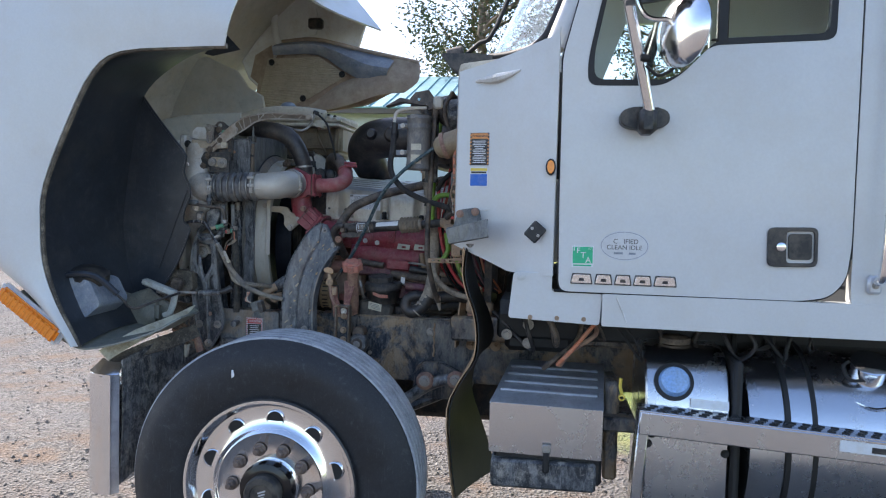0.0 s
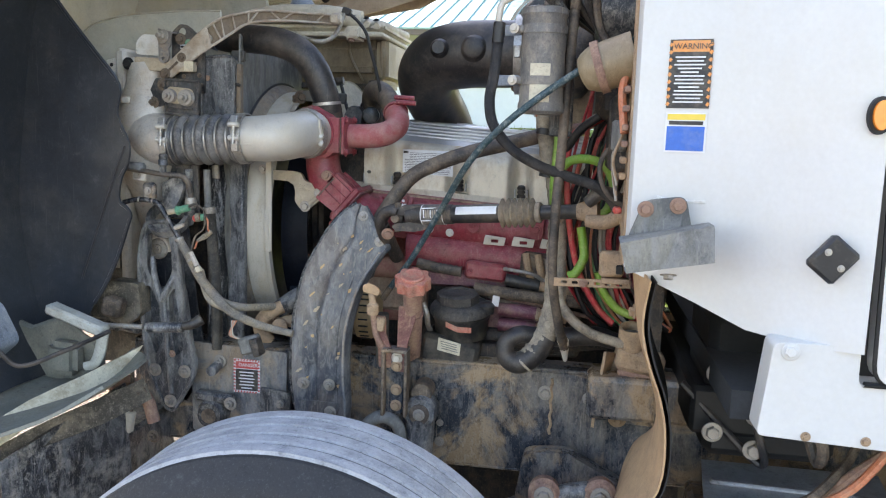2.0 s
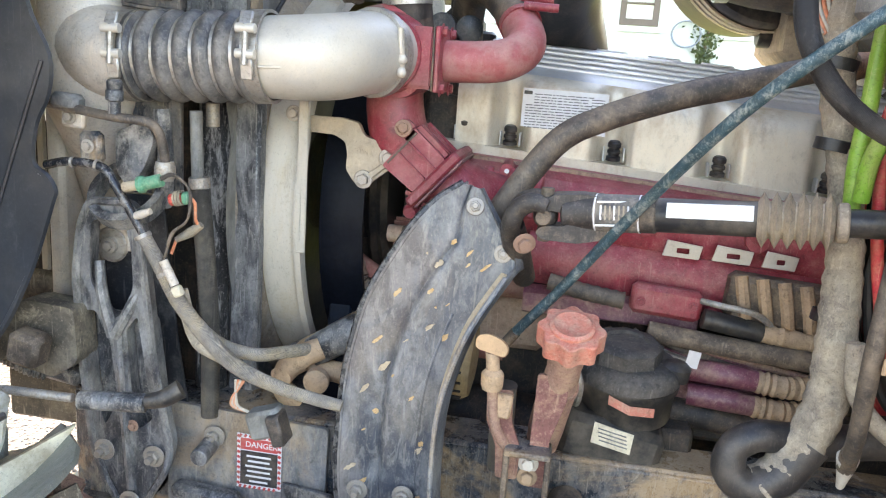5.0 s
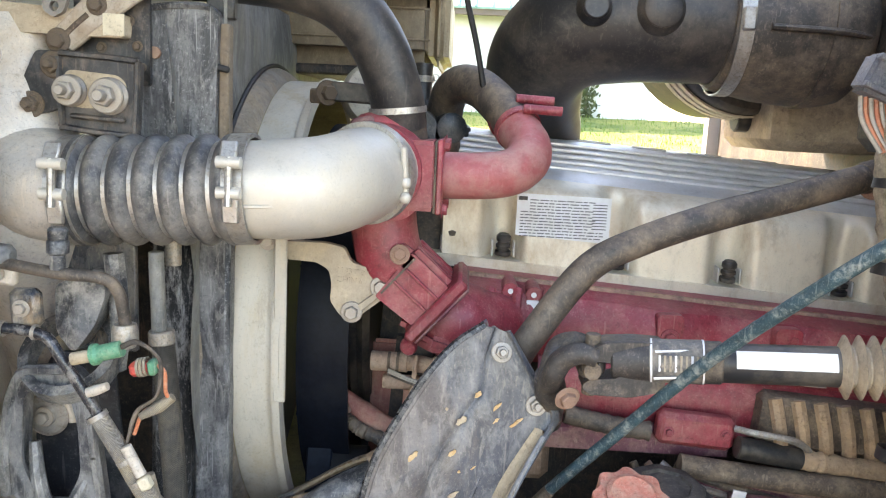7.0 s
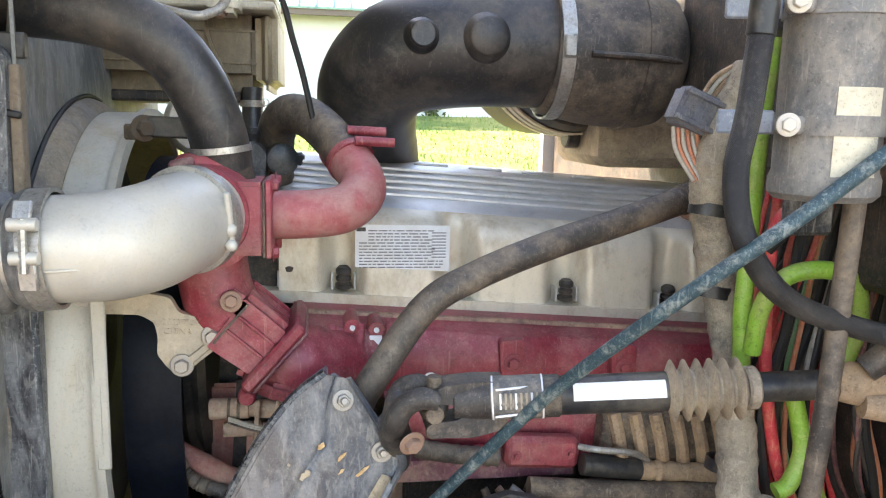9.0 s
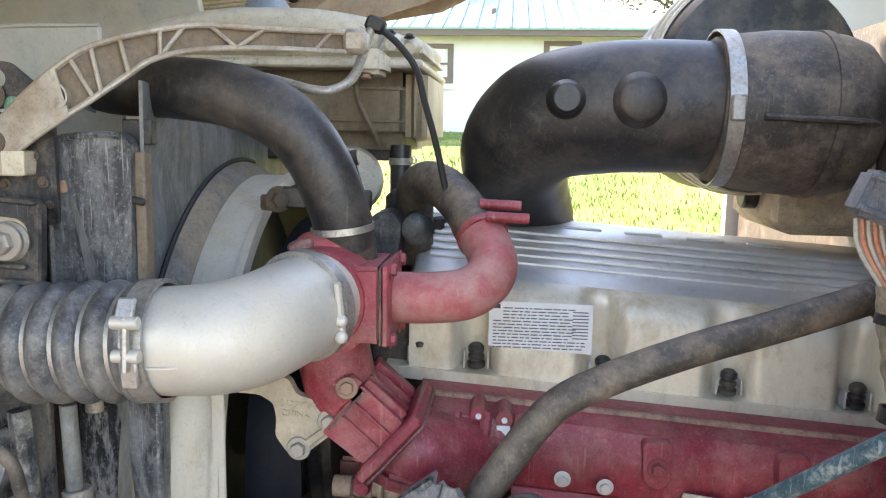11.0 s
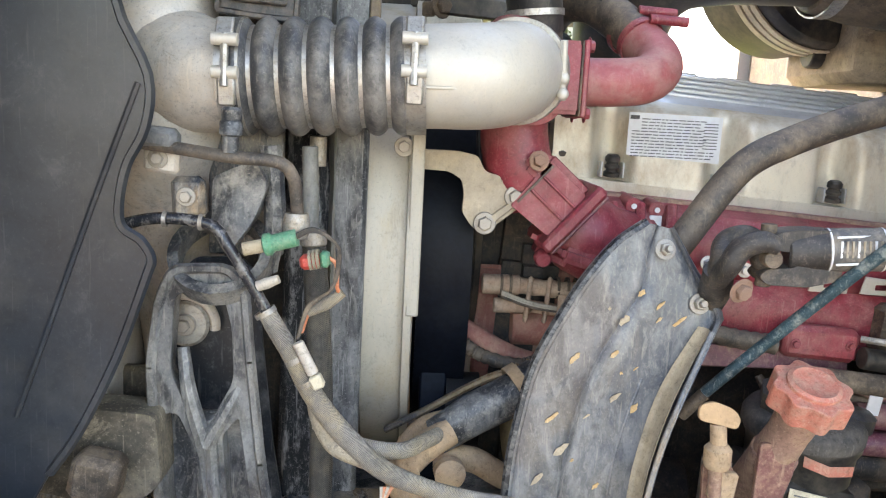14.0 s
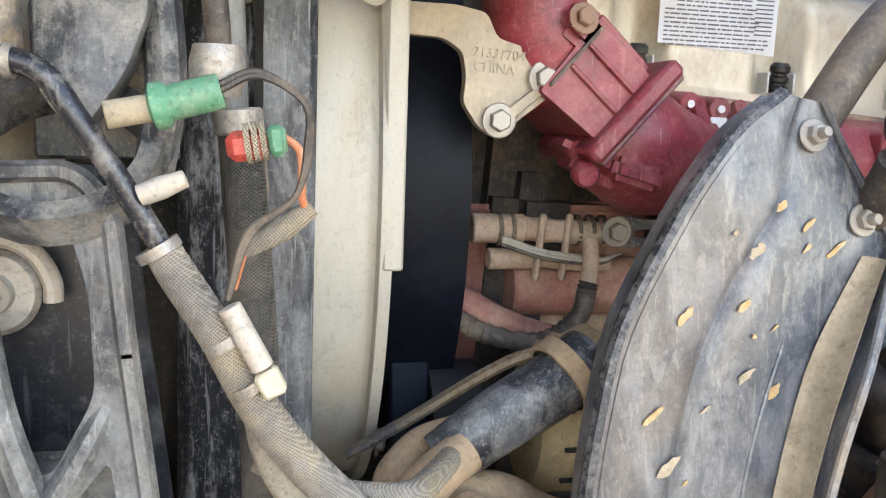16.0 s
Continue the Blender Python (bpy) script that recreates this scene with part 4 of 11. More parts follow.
def build_suspension():
    ax = thing("front_axle", (-0.87, 3.3, 0.30), "dusty black front axle with leaf spring, brake hose and steering links", "axle")
    part("beam", box((-0.87, 3.73, 0.47), (0.12, 1.5, 0.10), bevel=0.02), cast_black, ax)
    spring = part("leaf_spring", tube([(-1.45, 3.35, 0.72), (-1.1, 3.35, 0.60), (-0.87, 3.35, 0.56), (-0.6, 3.35, 0.60), (-0.25, 3.35, 0.75)], 0.032, 8, flat=0.7), cast_black, ax)
    part("spring_pack", box((-0.87, 3.35, 0.525), (0.5, 0.085, 0.03), bevel=0.006), cast_black, spring)
    part("brake_hose", tube([(-0.86, 3.24, 0.82), (-0.846, 3.22, 0.862), (-0.819, 3.22, 0.900), (-0.785, 3.22, 0.912), (-0.754, 3.22, 0.894), (-0.744, 3.22, 0.855), (-0.742, 3.22, 0.76), (-0.742, 3.22, 0.6)], 0.016, 12), shroud_gray, ax, "curved black brake hose")
    link = part("drag_link", tube([(-1.02, 3.12, 0.56), (-0.6, 3.10, 0.66), (-0.37, 3.10, 0.80), (-0.27, 3.1, 0.83)], 0.024, 10), cast_black, ax)
    for x, z in ((-0.385, 0.815), (-0.262, 0.825)):
        part("link_eye", lathe([(0.030, -0.03), (0.036, -0.015), (0.036, 0.02), (0.026, 0.03)], (x, 3.10, z), (0, -1, 0.2), 18), rust, ax)
        bolt(ax, (x, 3.068, z + 0.006), 0.014)
    part("hanger", plate(rounded([(-0.46, 0.72), (-0.22, 0.72), (-0.20, 0.80), (-0.34, 0.87), (-0.44, 0.86)], 0.02), 0.05, (0, 3.20, 0), bevel=0.006), frame_black, ax)
    part("sump", box((-0.45, 3.73, 0.66), (0.9, 0.42, 0.22), bevel=0.03), engine_dark, ax)


build_suspension()


# ---- cab ----
def cowl_y(x):
    """How far out the cab side lies: flat door, then turning in towards the front."""
    return float(np.interp(x, (-0.26, -0.20, -0.13, -0.05, 0.03, 0.06, 0.10), (2.858, 2.845, 2.826, 2.778, 2.712, 2.690, 2.678)))


def build_cab():
    cab = thing("truck_cab", (0.7, 3.7, 1.14), "white painted day cab of a dusty heavy truck", "truck cab")
    # door with its window opening
    out = rounded([(0.122, 1.240), (0.90, 1.238), (0.985, 1.252), (1.035, 1.310), (1.047, 1.42), (1.043, 2.62), (0.95, 2.74), (0.42, 2.74), (0.165, 2.23), (0.112, 2.02), (0.116, 1.5)], 0.035, 5)
    win = rounded([(0.196, 1.927), (0.436, 1.927), (0.497, 1.965), (0.585, 2.058), (0.968, 2.075), (0.972, 2.62), (0.45, 2.62), (0.235, 2.22), (0.194, 2.01)], 0.035, 5)
    door = part("door", plate(out, 0.045, (0, 2.680, 0), holes=[win], bevel=0.006), white_paint, cab, "closed white door")
    seal = [(x + (0.02 if x < 0.6 else -0.02), z + (0.02 if z < 2.3 else -0.02)) for x, z in win]
    part("window_seal", plate(win, 0.03, (0, 2.678, 0), holes=[seal], bevel=0.003), black_gap, door, "black rubber window seal")
    pane = part("window_glass", plate(seal, 0.005, (0, 2.698, 0), bevel=0), glass, door)
    pane.visible_shadow = False
    part("quarter_bar", box((0.62, 2.692, 2.34), (0.035, 0.03, 0.55), bevel=0.004), black_gap, door)
    gap = Shape()
    tube([(x, 2.686, z) for x, z in out] + [(out[0][0], 2.686, out[0][1])], 0.0050, 6, 2, sh=gap)
    part("door_gap", gap, black_gap, cab, "black door seal")
    # inner structure that the door closes against
    def low(x):
        return 1.29 if x > -0.04 else 1.29 + (-0.04 - x) * 0.40
    rows = []
    for k in range(9):
        t = k / 8
        row = []
        for x in (0.103, 0.075, 0.06, 0.03, 0.0, -0.05, -0.09, -0.13, -0.20, -0.235, -0.25):
            top = 2.70 if x > 0.09 else 2.0 + 0.09 * (x + 0.25) / 0.34
            z = low(x) + (min(top, 2.12) - low(x)) * t
            row.append((x, cowl_y(x) + 0.010, z))
        rows.append(row)
    cowl = part("cowl_panel", sheet(rows, 0.012), white_paint, cab, "white cowl side panel, stained below the windshield")
    part("cowl_edge", sheet([[(-0.25, cowl_y(-0.25), z), (-0.258, cowl_y(-0.25) + 0.012, z), (-0.258, cowl_y(-0.25) + 0.06, z)] for z in (1.375, 1.6, 1.8, 1.995)], 0.006), white_paint, cowl)
    part("panel_groove", tube([(-0.21, cowl_y(-0.21) - 0.002, 1.51), (-0.19, cowl_y(-0.19) - 0.002, 1.505), (-0.13, cowl_y(-0.13) - 0.002, 1.505)], 0.003, 6), white_grimy, cowl)
    part("fairing_crease", tube([(-0.19, cowl_y(-0.19) - 0.004, 1.965), (-0.11, cowl_y(-0.11) - 0.012, 1.97), (-0.03, cowl_y(-0.03) - 0.005, 1.99)], [0.006, 0.018, 0.004], 8), white_grimy, cowl, "scuffed crease with rust-brown stain")
    part("cowl_top", plate(rounded([(-0.26, 1.985), (-0.08, 2.0), (-0.10, 2.05), (-0.25, 2.03)], 0.012), 0.05, (0, 2.86, 0)), tank_cream, cowl, "weathered cream plastic corner")
    # sill under the door and panel behind it
    sill = [(-0.045, 1.142), (0.262, 1.128), (0.268, 1.235), (0.10, 1.238), (0.10, 1.300), (-0.03, 1.298)]
    part("front_sill", plate(rounded(sill, 0.012), 0.06, (0, 2.688, 0), bevel=0.008), white_paint, cab)
    part("sill", plate(rounded([(0.268, 1.128), (0.90, 1.122), (1.9, 1.118), (1.9, 1.236), (0.268, 1.236)], 0.006), 0.06, (0, 2.676, 0), bevel=0.008), white_paint, cab)
    part("sill_mark", tube([(0.315, 2.674, 1.225), (0.335, 2.673, 1.18), (0.35, 2.674, 1.145)], 0.0025, 6), white_grimy, cab)
    for x in (0.03, 0.12, 0.21):
        bolt(cab, (x, 2.687, 1.147), 0.005, mat=clay_steel, name="rivet")
    bolt(cab, (-0.005, 2.686, 1.285), 0.009, mat=white_paint)
    rear = rounded([(1.052, 1.236), (1.9, 1.236), (1.9, 2.86), (0.99, 2.86), (0.99, 2.74), (1.05, 2.62)], 0.01)
    part("rear_quarter", plate(rear, 0.045, (0, 2.682, 0), bevel=0.006), white_paint, cab)
    part("grab_handle", tube([(1.12, 2.655, 1.31), (1.125, 2.62, 1.36), (1.135, 2.615, 1.7), (1.14, 2.62, 2.4)], 0.014, 10), chrome, cab, "bare metal grab rail")
    foot = part("grab_foot", box((1.118, 2.672, 1.30), (0.045, 0.018, 0.06), bevel=0.012), sticker_gray, cab)
    bolt(cab, (1.118, 2.662, 1.298), 0.007)
    # roof, far side, back and firewall close the cab
    part("roof", box((0.95, 3.75, 2.93), (1.95, 2.2, 0.14), bevel=0.06, seg=3), white_paint, cab)
    far = [(-0.2, 1.2), (1.9, 1.2), (1.9, 2.88), (0.3, 2.88), (0.0, 2.1), (-0.2, 2.0)]
    part("far_side", plate(far, 0.04, (0, 4.80, 0), holes=[[(0.25, 1.95), (0.98, 2.05), (0.98, 2.62), (0.5, 2.62)]], bevel=0), white_paint, cab)
    part("back_wall", plate([(2.74, 1.14), (4.78, 1.14), (4.78, 2.86), (2.74, 2.86)], 0.04, (1.86, 0, 0), (0, 1, 0), holes=[[(2.95, 2.0), (4.5, 2.0), (4.5, 2.6), (2.95, 2.6)]], bevel=0), cloth_dark, cab)
    part("firewall", plate([(3.22, 1.10), (4.78, 1.10), (4.78, 2.0), (2.90, 2.0), (2.90, 1.36), (3.22, 1.36)], 0.03, (-0.14, 0, 0), (0, 1, 0), bevel=0), engine_dark, cab, "dark dusty firewall")
    part("floor_pan", box((0.9, 3.75, 1.17), (1.95, 2.0, 0.05), bevel=0), cloth_dark, cab)
    # plain box coloured black for the shade under the cab
    part("underside", box((0.85, 3.30, 1.07), (1.9, 0.60, 0.10), bevel=0.01), black_gap, cab)
    # windshield corner with its pillar
    part("pillar", tube([(0.09, 2.735, 2.06), (0.17, 2.75, 2.28), (0.34, 2.78, 2.80)], 0.042, 12, flat=0.8), white_paint, cab)
    part("windshield_seal", tube([(-0.15, 2.93, 2.062), (-0.06, 2.86, 2.062), (0.03, 2.79, 2.085), (0.085, 2.77, 2.17), (0.20, 2.80, 2.50), (0.29, 2.82, 2.78)], 0.018, 10), black_gap, cab)
    ws = part("windshield", sheet([[(-0.15, 2.93, 2.07), (-0.25, 3.3, 2.07), (-0.28, 3.75, 2.07)], [(0.03, 2.80, 2.10), (-0.18, 3.3, 2.12), (-0.22, 3.75, 2.12)], [(0.29, 2.83, 2.78), (0.14, 3.3, 2.80), (0.10, 3.75, 2.80)]], 0.006, smooth=4), glass, cab)
    ws.visible_shadow = False
    part("wiper_cowl", plate(rounded([(-0.33, 2.075), (-0.30, 2.03), (-0.26, 2.005), (-0.105, 2.0), (-0.095, 2.065), (-0.20, 2.075)], 0.008), 0.12, (0, 2.90, 0), bevel=0.006), black_plastic, cab, "black plastic wiper cowl end")
    part("wiper_arm", tube([(-0.24, 2.93, 2.075), (-0.19, 2.9, 2.11), (-0.13, 2.88, 2.16), (0.0, 2.9, 2.5)], 0.009, 8), black_gap, cab)
    part("wiper_motor", rod((-0.31, 2.95, 2.07), (-0.25, 2.95, 2.085), 0.03), hose_dusty, cab)
    # inside: dash, wheel and seat seen through the glass
    part("dashboard", box((0.10, 3.80, 1.86), (0.42, 1.70, 0.34), bevel=0.08, seg=3), cloth_dark, cab)
    part("steering_wheel", tube([(0.42 + 0.06 * math.sin(k * 0.5236), 3.22 + 0.22 * math.cos(k * 0.5236), 2.04 + 0.2 * math.sin(k * 0.5236)) for k in range(13)], 0.017, 8, 3), black_gap, cab)
    part("seat", box((1.15, 3.2, 1.7), (0.5, 0.5, 0.5), bevel=0.08, seg=3), cloth_dark, cab)
    part("seat_back", box((1.38, 3.2, 2.1), (0.16, 0.48, 0.8), (0, 8, 0), 0.06, seg=3), cloth_dark, cab)
    # door handle
    hd = part("door_handle", plate(rounded([(0.788, 1.347), (0.942, 1.350), (0.940, 1.478), (0.786, 1.474)], 0.022), 0.02, (0, 2.668, 0), holes=[rounded([(0.845, 1.36), (0.932, 1.362), (0.930, 1.465), (0.843, 1.463)], 0.015)], bevel=0.005), black_plastic, cab, "black recessed door handle")
    part("paddle", plate(rounded([(0.853, 1.372), (0.925, 1.373), (0.923, 1.457), (0.851, 1.455)], 0.012), 0.02, (0, 2.673, 0), bevel=0.004), black_plastic, hd)
    part("lock", lathe([(0.015, 0), (0.015, 0.008), (0.012, 0.010)], (0.826, 2.668, 1.412), (0, -1, 0), 18), chrome, hd, "round metal lock")
    # side marker lamp
    part("marker_rim", plate(oval(0.083, 1.655, 0.017, 0.028), 0.012, (0, 2.667, 0), bevel=0.003), black_gap, cab)
    part("marker_lens", plate(oval(0.083, 1.655, 0.012, 0.022), 0.014, (0, 2.660, 0), bevel=0.006), orange_lens, cab, "oval amber marker lamp")
    # rubber stop block, set askew
    blk = part("stop_block", box((0.038, 2.672, 1.437), (0.052, 0.02, 0.062), (0, 40, 0), 0.005), black_plastic, cab, "black rubber hood stop block")
    for k in (-1, 1):
        bolt(blk, (0.038 + 0.010 * k, 2.661, 1.437 - 0.012 * k), 0.0035, mat=steel)
    return cab


cab_ob = build_cab()


def cab_stickers():
    y = 2.6795
    fta = thing("permit_sticker", (0.199, y, 1.322), "green square permit sticker with white letters", "sticker")
    part("base", plate([(0.163, 1.323), (0.235, 1.325), (0.234, 1.396), (0.162, 1.394)], 0.001, (0, y, 0), bevel=0), sticker_white, fta)
    part("panel", plate([(0.166, 1.335), (0.232, 1.337), (0.231, 1.393), (0.165, 1.391)], 0.0006, (0, y - 0.0006, 0), bevel=0), sticker_green, fta)
    for ch, x, z in (("I", 0.170, 1.386), ("F", 0.184, 1.378), ("T", 0.200, 1.363), ("A", 0.217, 1.347)):
        words("letter", ch, 0.028, (x, y - 0.0008, z), fta, sticker_white)
    words("year", "17", 0.012, (0.222, y - 0.0008, 1.386), fta, sticker_white)
    part("code_bar", box((0.198, y - 0.0008, 1.3295), (0.060, 0.0006, 0.005), bevel=0), sticker_green, fta)
    ov = thing("oval_sticker", (0.334, y, 1.348), "worn silver oval certification sticker on the door", "sticker")
    part("base", plate(oval(0.334, 1.399, 0.081, 0.051), 0.001, (0, y, 0), bevel=0), sticker_gray, ov)
    part("rim", plate(oval(0.334, 1.399, 0.077, 0.047), 0.0005, (0, y - 0.0004, 0), holes=[oval(0.334, 1.399, 0.075, 0.045)], bevel=0), headlamp_blue, ov)
    words("line", "C   IFIED", 0.022, (0.338, y - 0.0008, 1.413), ov, sticker_black)
    words("line", "CLEAN IDLE", 0.0215, (0.334, y - 0.0008, 1.393), ov, sticker_black)
    for x, w in ((0.315, 0.03), (0.36, 0.022)):
        part("bar", box((x, y - 0.0006, 1.374), (w, 0.0005, 0.007), bevel=0), headlamp_blue, ov)
    # maker's badge as plain chrome shapes with a dark rim
    bd = thing("door_badge", (0.334, y - 0.002, 1.267), "chrome maker's badge in five outlined shapes on the door", "badge")
    for x0, x1 in ((0.160, 0.234), (0.239, 0.300), (0.304, 0.362), (0.366, 0.428), (0.432, 0.508)):
        sk = 0.006
        part("badge_rim", plate(rounded([(x0, 1.267), (x1, 1.267), (x1 - sk, 1.303), (x0 + sk, 1.303)], 0.004), 0.002, (0, y - 0.002, 0), bevel=0), sticker_black, bd)
        part("badge_face", plate(rounded([(x0 + 0.004, 1.271), (x1 - 0.004, 1.271), (x1 - sk - 0.004, 1.299), (x0 + sk + 0.004, 1.299)], 0.004), 0.002, (0, y - 0.0035, 0), holes=[rounded([((x0 + x1) / 2 - 0.010, 1.277), ((x0 + x1) / 2 + 0.010, 1.277), ((x0 + x1) / 2 + 0.007, 1.287), ((x0 + x1) / 2 - 0.007, 1.287)], 0.002)], bevel=0.0006), chrome, bd)
    # warning labels on the cowl, following its slant
    def slant(name, x0, x1, z0, z1, label):
        p, q = Vector((x0, cowl_y(x0) - 0.004, 0)), Vector((x1, cowl_y(x1) - 0.004, 0))
        u = (q - p).normalized()
        ob = thing(name, (x0, p.y, z0), label, "label")
        return ob, p, u, (q - p).length
    w1, p, u, wd = slant("warning_label", -0.206, -0.137, 1.664, 1.781, "orange and black warning label on the white cowl")
    up = (0, 0, 1)
    part("base", plate([(0, 1.665), (wd, 1.665), (wd, 1.781), (0, 1.781)], 0.001, p, u, up, bevel=0), sticker_black, w1)
    n = Vector(up).cross(u)
    part("header", plate([(0.005, 1.760), (wd - 0.005, 1.760), (wd - 0.005, 1.779), (0.005, 1.779)], 0.0005, p - n * 0.0007, u, up, bevel=0), sticker_orange, w1)
    yaw = math.degrees(math.atan2(u.y, u.x))
    c = p + u * wd / 2 - n * 0.0022
    words("heading", "WARNING", 0.0135, (c.x + 0.004, c.y, 1.769), w1, sticker_black, (90, 0, yaw))
    for k in range(13):
        w = (0.05, 0.044, 0.052, 0.04, 0.03, 0.05, 0.046, 0.05, 0.035, 0.048, 0.05, 0.042, 0.05)[k]
        part("text_line", box((c.x, c.y + 0.0006, 1.751 - 0.0063 * k), (w, 0.0005, 0.0026), (0, 0, yaw), 0), sticker_white, w1)
    for k in range(9):
        for e in (0.0025, wd - 0.0025):
            q = p + u * e - n * 0.0008
            part("stripe", box((q.x, q.y, 1.672 + 0.0125 * k), (0.005, 0.0006, 0.006), (0, 35, yaw), 0), sticker_orange, w1)
    w2, p, u, wd = slant("notice_label", -0.205, -0.138, 1.589, 1.657, "blue notice label with yellow header on the white cowl")
    part("base", plate([(0, 1.589), (wd, 1.589), (wd, 1.657), (0, 1.657)], 0.001, p, u, up, bevel=0), sticker_white, w2)
    part("panel", plate([(0.003, 1.592), (wd - 0.003, 1.592), (wd - 0.003, 1.634), (0.003, 1.634)], 0.0005, p - n * 0.0007, u, up, bevel=0), sticker_blue, w2)
    part("header", plate([(0.003, 1.645), (wd - 0.003, 1.645), (wd - 0.003, 1.655), (0.003, 1.655)], 0.0005, p - n * 0.0007, u, up, bevel=0), sticker_yellow, w2)
    part("text_line", plate([(0.006, 1.6365), (wd - 0.006, 1.6365), (wd - 0.006, 1.6430), (0.006, 1.6430)], 0.0005, p - n * 0.0007, u, up, bevel=0), sticker_black, w2)


cab_stickers()


def build_mirror():
    mir = thing("door_mirror", (0.377, 2.66, 1.77), "chrome round mirror on a bare metal arm bolted to the door", "mirror")
    part("base", plate(oval(0.377, 1.815, 0.078, 0.036, power=2.6), 0.06, (0, 2.615, 0), bevel=0.015), black_plastic, mir, "black plastic mirror foot")
    part("knuckle", box((0.38, 2.585, 1.80), (0.055, 0.09, 0.085), bevel=0.014), black_plastic, mir)
    part("arm", tube([(0.385, 2.56, 1.82), (0.365, 2.54, 1.90), (0.325, 2.50, 2.05), (0.29, 2.46, 2.2), (0.27, 2.44, 2.42)], 0.018, 14), chrome, mir, "bare metal mirror arm")
    part("arm_clip", rod((0.345, 2.50, 1.985), (0.37, 2.50, 1.98), 0.012), black_gap, mir)
    head = part("mirror_head", lathe([(0.005, 0.04), (0.06, 0.035), (0.10, 0.018), (0.112, 0.0), (0.108, -0.008), (0.02, -0.008)], (0.455, 2.42, 2.05), (-0.75, -0.45, 0.05), 36), chrome, mir, "round chrome convex mirror")
    part("mirror_glass", lathe([(0.105, 0.0), (0.06, 0.008), (0.001, 0.011)], (0.457, 2.421, 2.05), (0.75, 0.45, -0.05), 36), chrome, head)
    part("bracket", tube([(0.29, 2.45, 2.25), (0.34, 2.43, 2.10), (0.42, 2.43, 2.08)], 0.008, 8), chrome, mir)
    part("side_mirror", box((0.36, 2.42, 2.34), (0.06, 0.2, 0.42), (0, 0, 55), 0.02, seg=2), black_plastic, mir, "black upright mirror housing")
    part("cable", tube([(0.36, 2.5, 1.96), (0.40, 2.50, 1.93), (0.45, 2.48, 1.96), (0.46, 2.46, 2.03)], 0.005, 8), black_gap, mir)


build_mirror()


def build_splash_parts():
    flap = thing("splash_flap", (-0.19, 2.98, 0.40), "clay-caked rubber splash flap hanging from the cowl edge", "mud flap")
    near = [(-0.215, 2.82, 1.36), (-0.222, 2.83, 1.30), (-0.220, 2.83, 1.255), (-0.205, 2.83, 1.20), (-0.181, 2.83, 1.135), (-0.168, 2.83, 1.06), (-0.175, 2.83, 0.965), (-0.225, 2.83, 0.88), (-0.267, 2.83, 0.773), (-0.255, 2.83, 0.587), (-0.236, 2.83, 0.448)]
    far = [(-0.240, 3.02, 1.42), (-0.215, 3.04, 1.30), (-0.190, 3.06, 1.20), (-0.158, 3.10, 1.12), (-0.135, 3.16, 1.02), (-0.150, 3.18, 0.96), (-0.189, 3.18, 0.92), (-0.214, 3.18, 0.844), (-0.215, 3.18, 0.76), (-0.165, 3.18, 0.62), (-0.11, 3.18, 0.45)]
    rows = []
    for p, q in zip(near, far):
        p, q = np.array(p), np.array(q)
        rows.append([p + (q - p) * t + np.array((-0.010 * math.sin(math.pi * t), 0, 0)) for t in (0, 0.25, 0.5, 0.75, 1)])
    part("flap", sheet(rows, 0.004, smooth=3), clay_rubber, flap)
    back = [[q + np.array((0.011, 0.0, 0)) for q in r] for r in rows]
    part("flap_back", sheet(back, 0.003, smooth=3), black_gap, flap, "black clean back of the flap")
    for p in ((-0.240, 2.96, 1.375), (-0.228, 2.93, 1.28)):
        bolt(flap, p, 0.010, axis=(-1, -0.1, 0), mat=clay_steel)
    latch = thing("hood_latch", (-0.2, 2.8, 1.385), "grey rubber and steel hood rest bracket bolted to the cowl", "bracket")
    part("plate", plate(rounded([(-0.262, 1.43), (-0.235, 1.505), (-0.165, 1.515), (-0.15, 1.45)], 0.015), 0.008, (0, 2.805, 0)), shroud_gray, latch)
    part("channel", sheet([[(-0.275, 2.80, 1.44), (-0.13, 2.775, 1.475)], [(-0.275, 2.745, 1.435), (-0.13, 2.72, 1.475)], [(-0.262, 2.742, 1.385), (-0.125, 2.716, 1.415)], [(-0.262, 2.80, 1.38), (-0.125, 2.775, 1.41)]], 0.006), shroud_gray, latch, "bent grey rubber pad")
    bolt(latch, (-0.232, 2.803, 1.490), 0.009, mat=rust)
    bolt(latch, (-0.178, 2.803, 1.498), 0.009, mat=rust)
    bolt(latch, (-0.19, 2.77, 1.383), 0.009, axis=(0, -0.3, -1), mat=bolt_steel)


build_splash_parts()


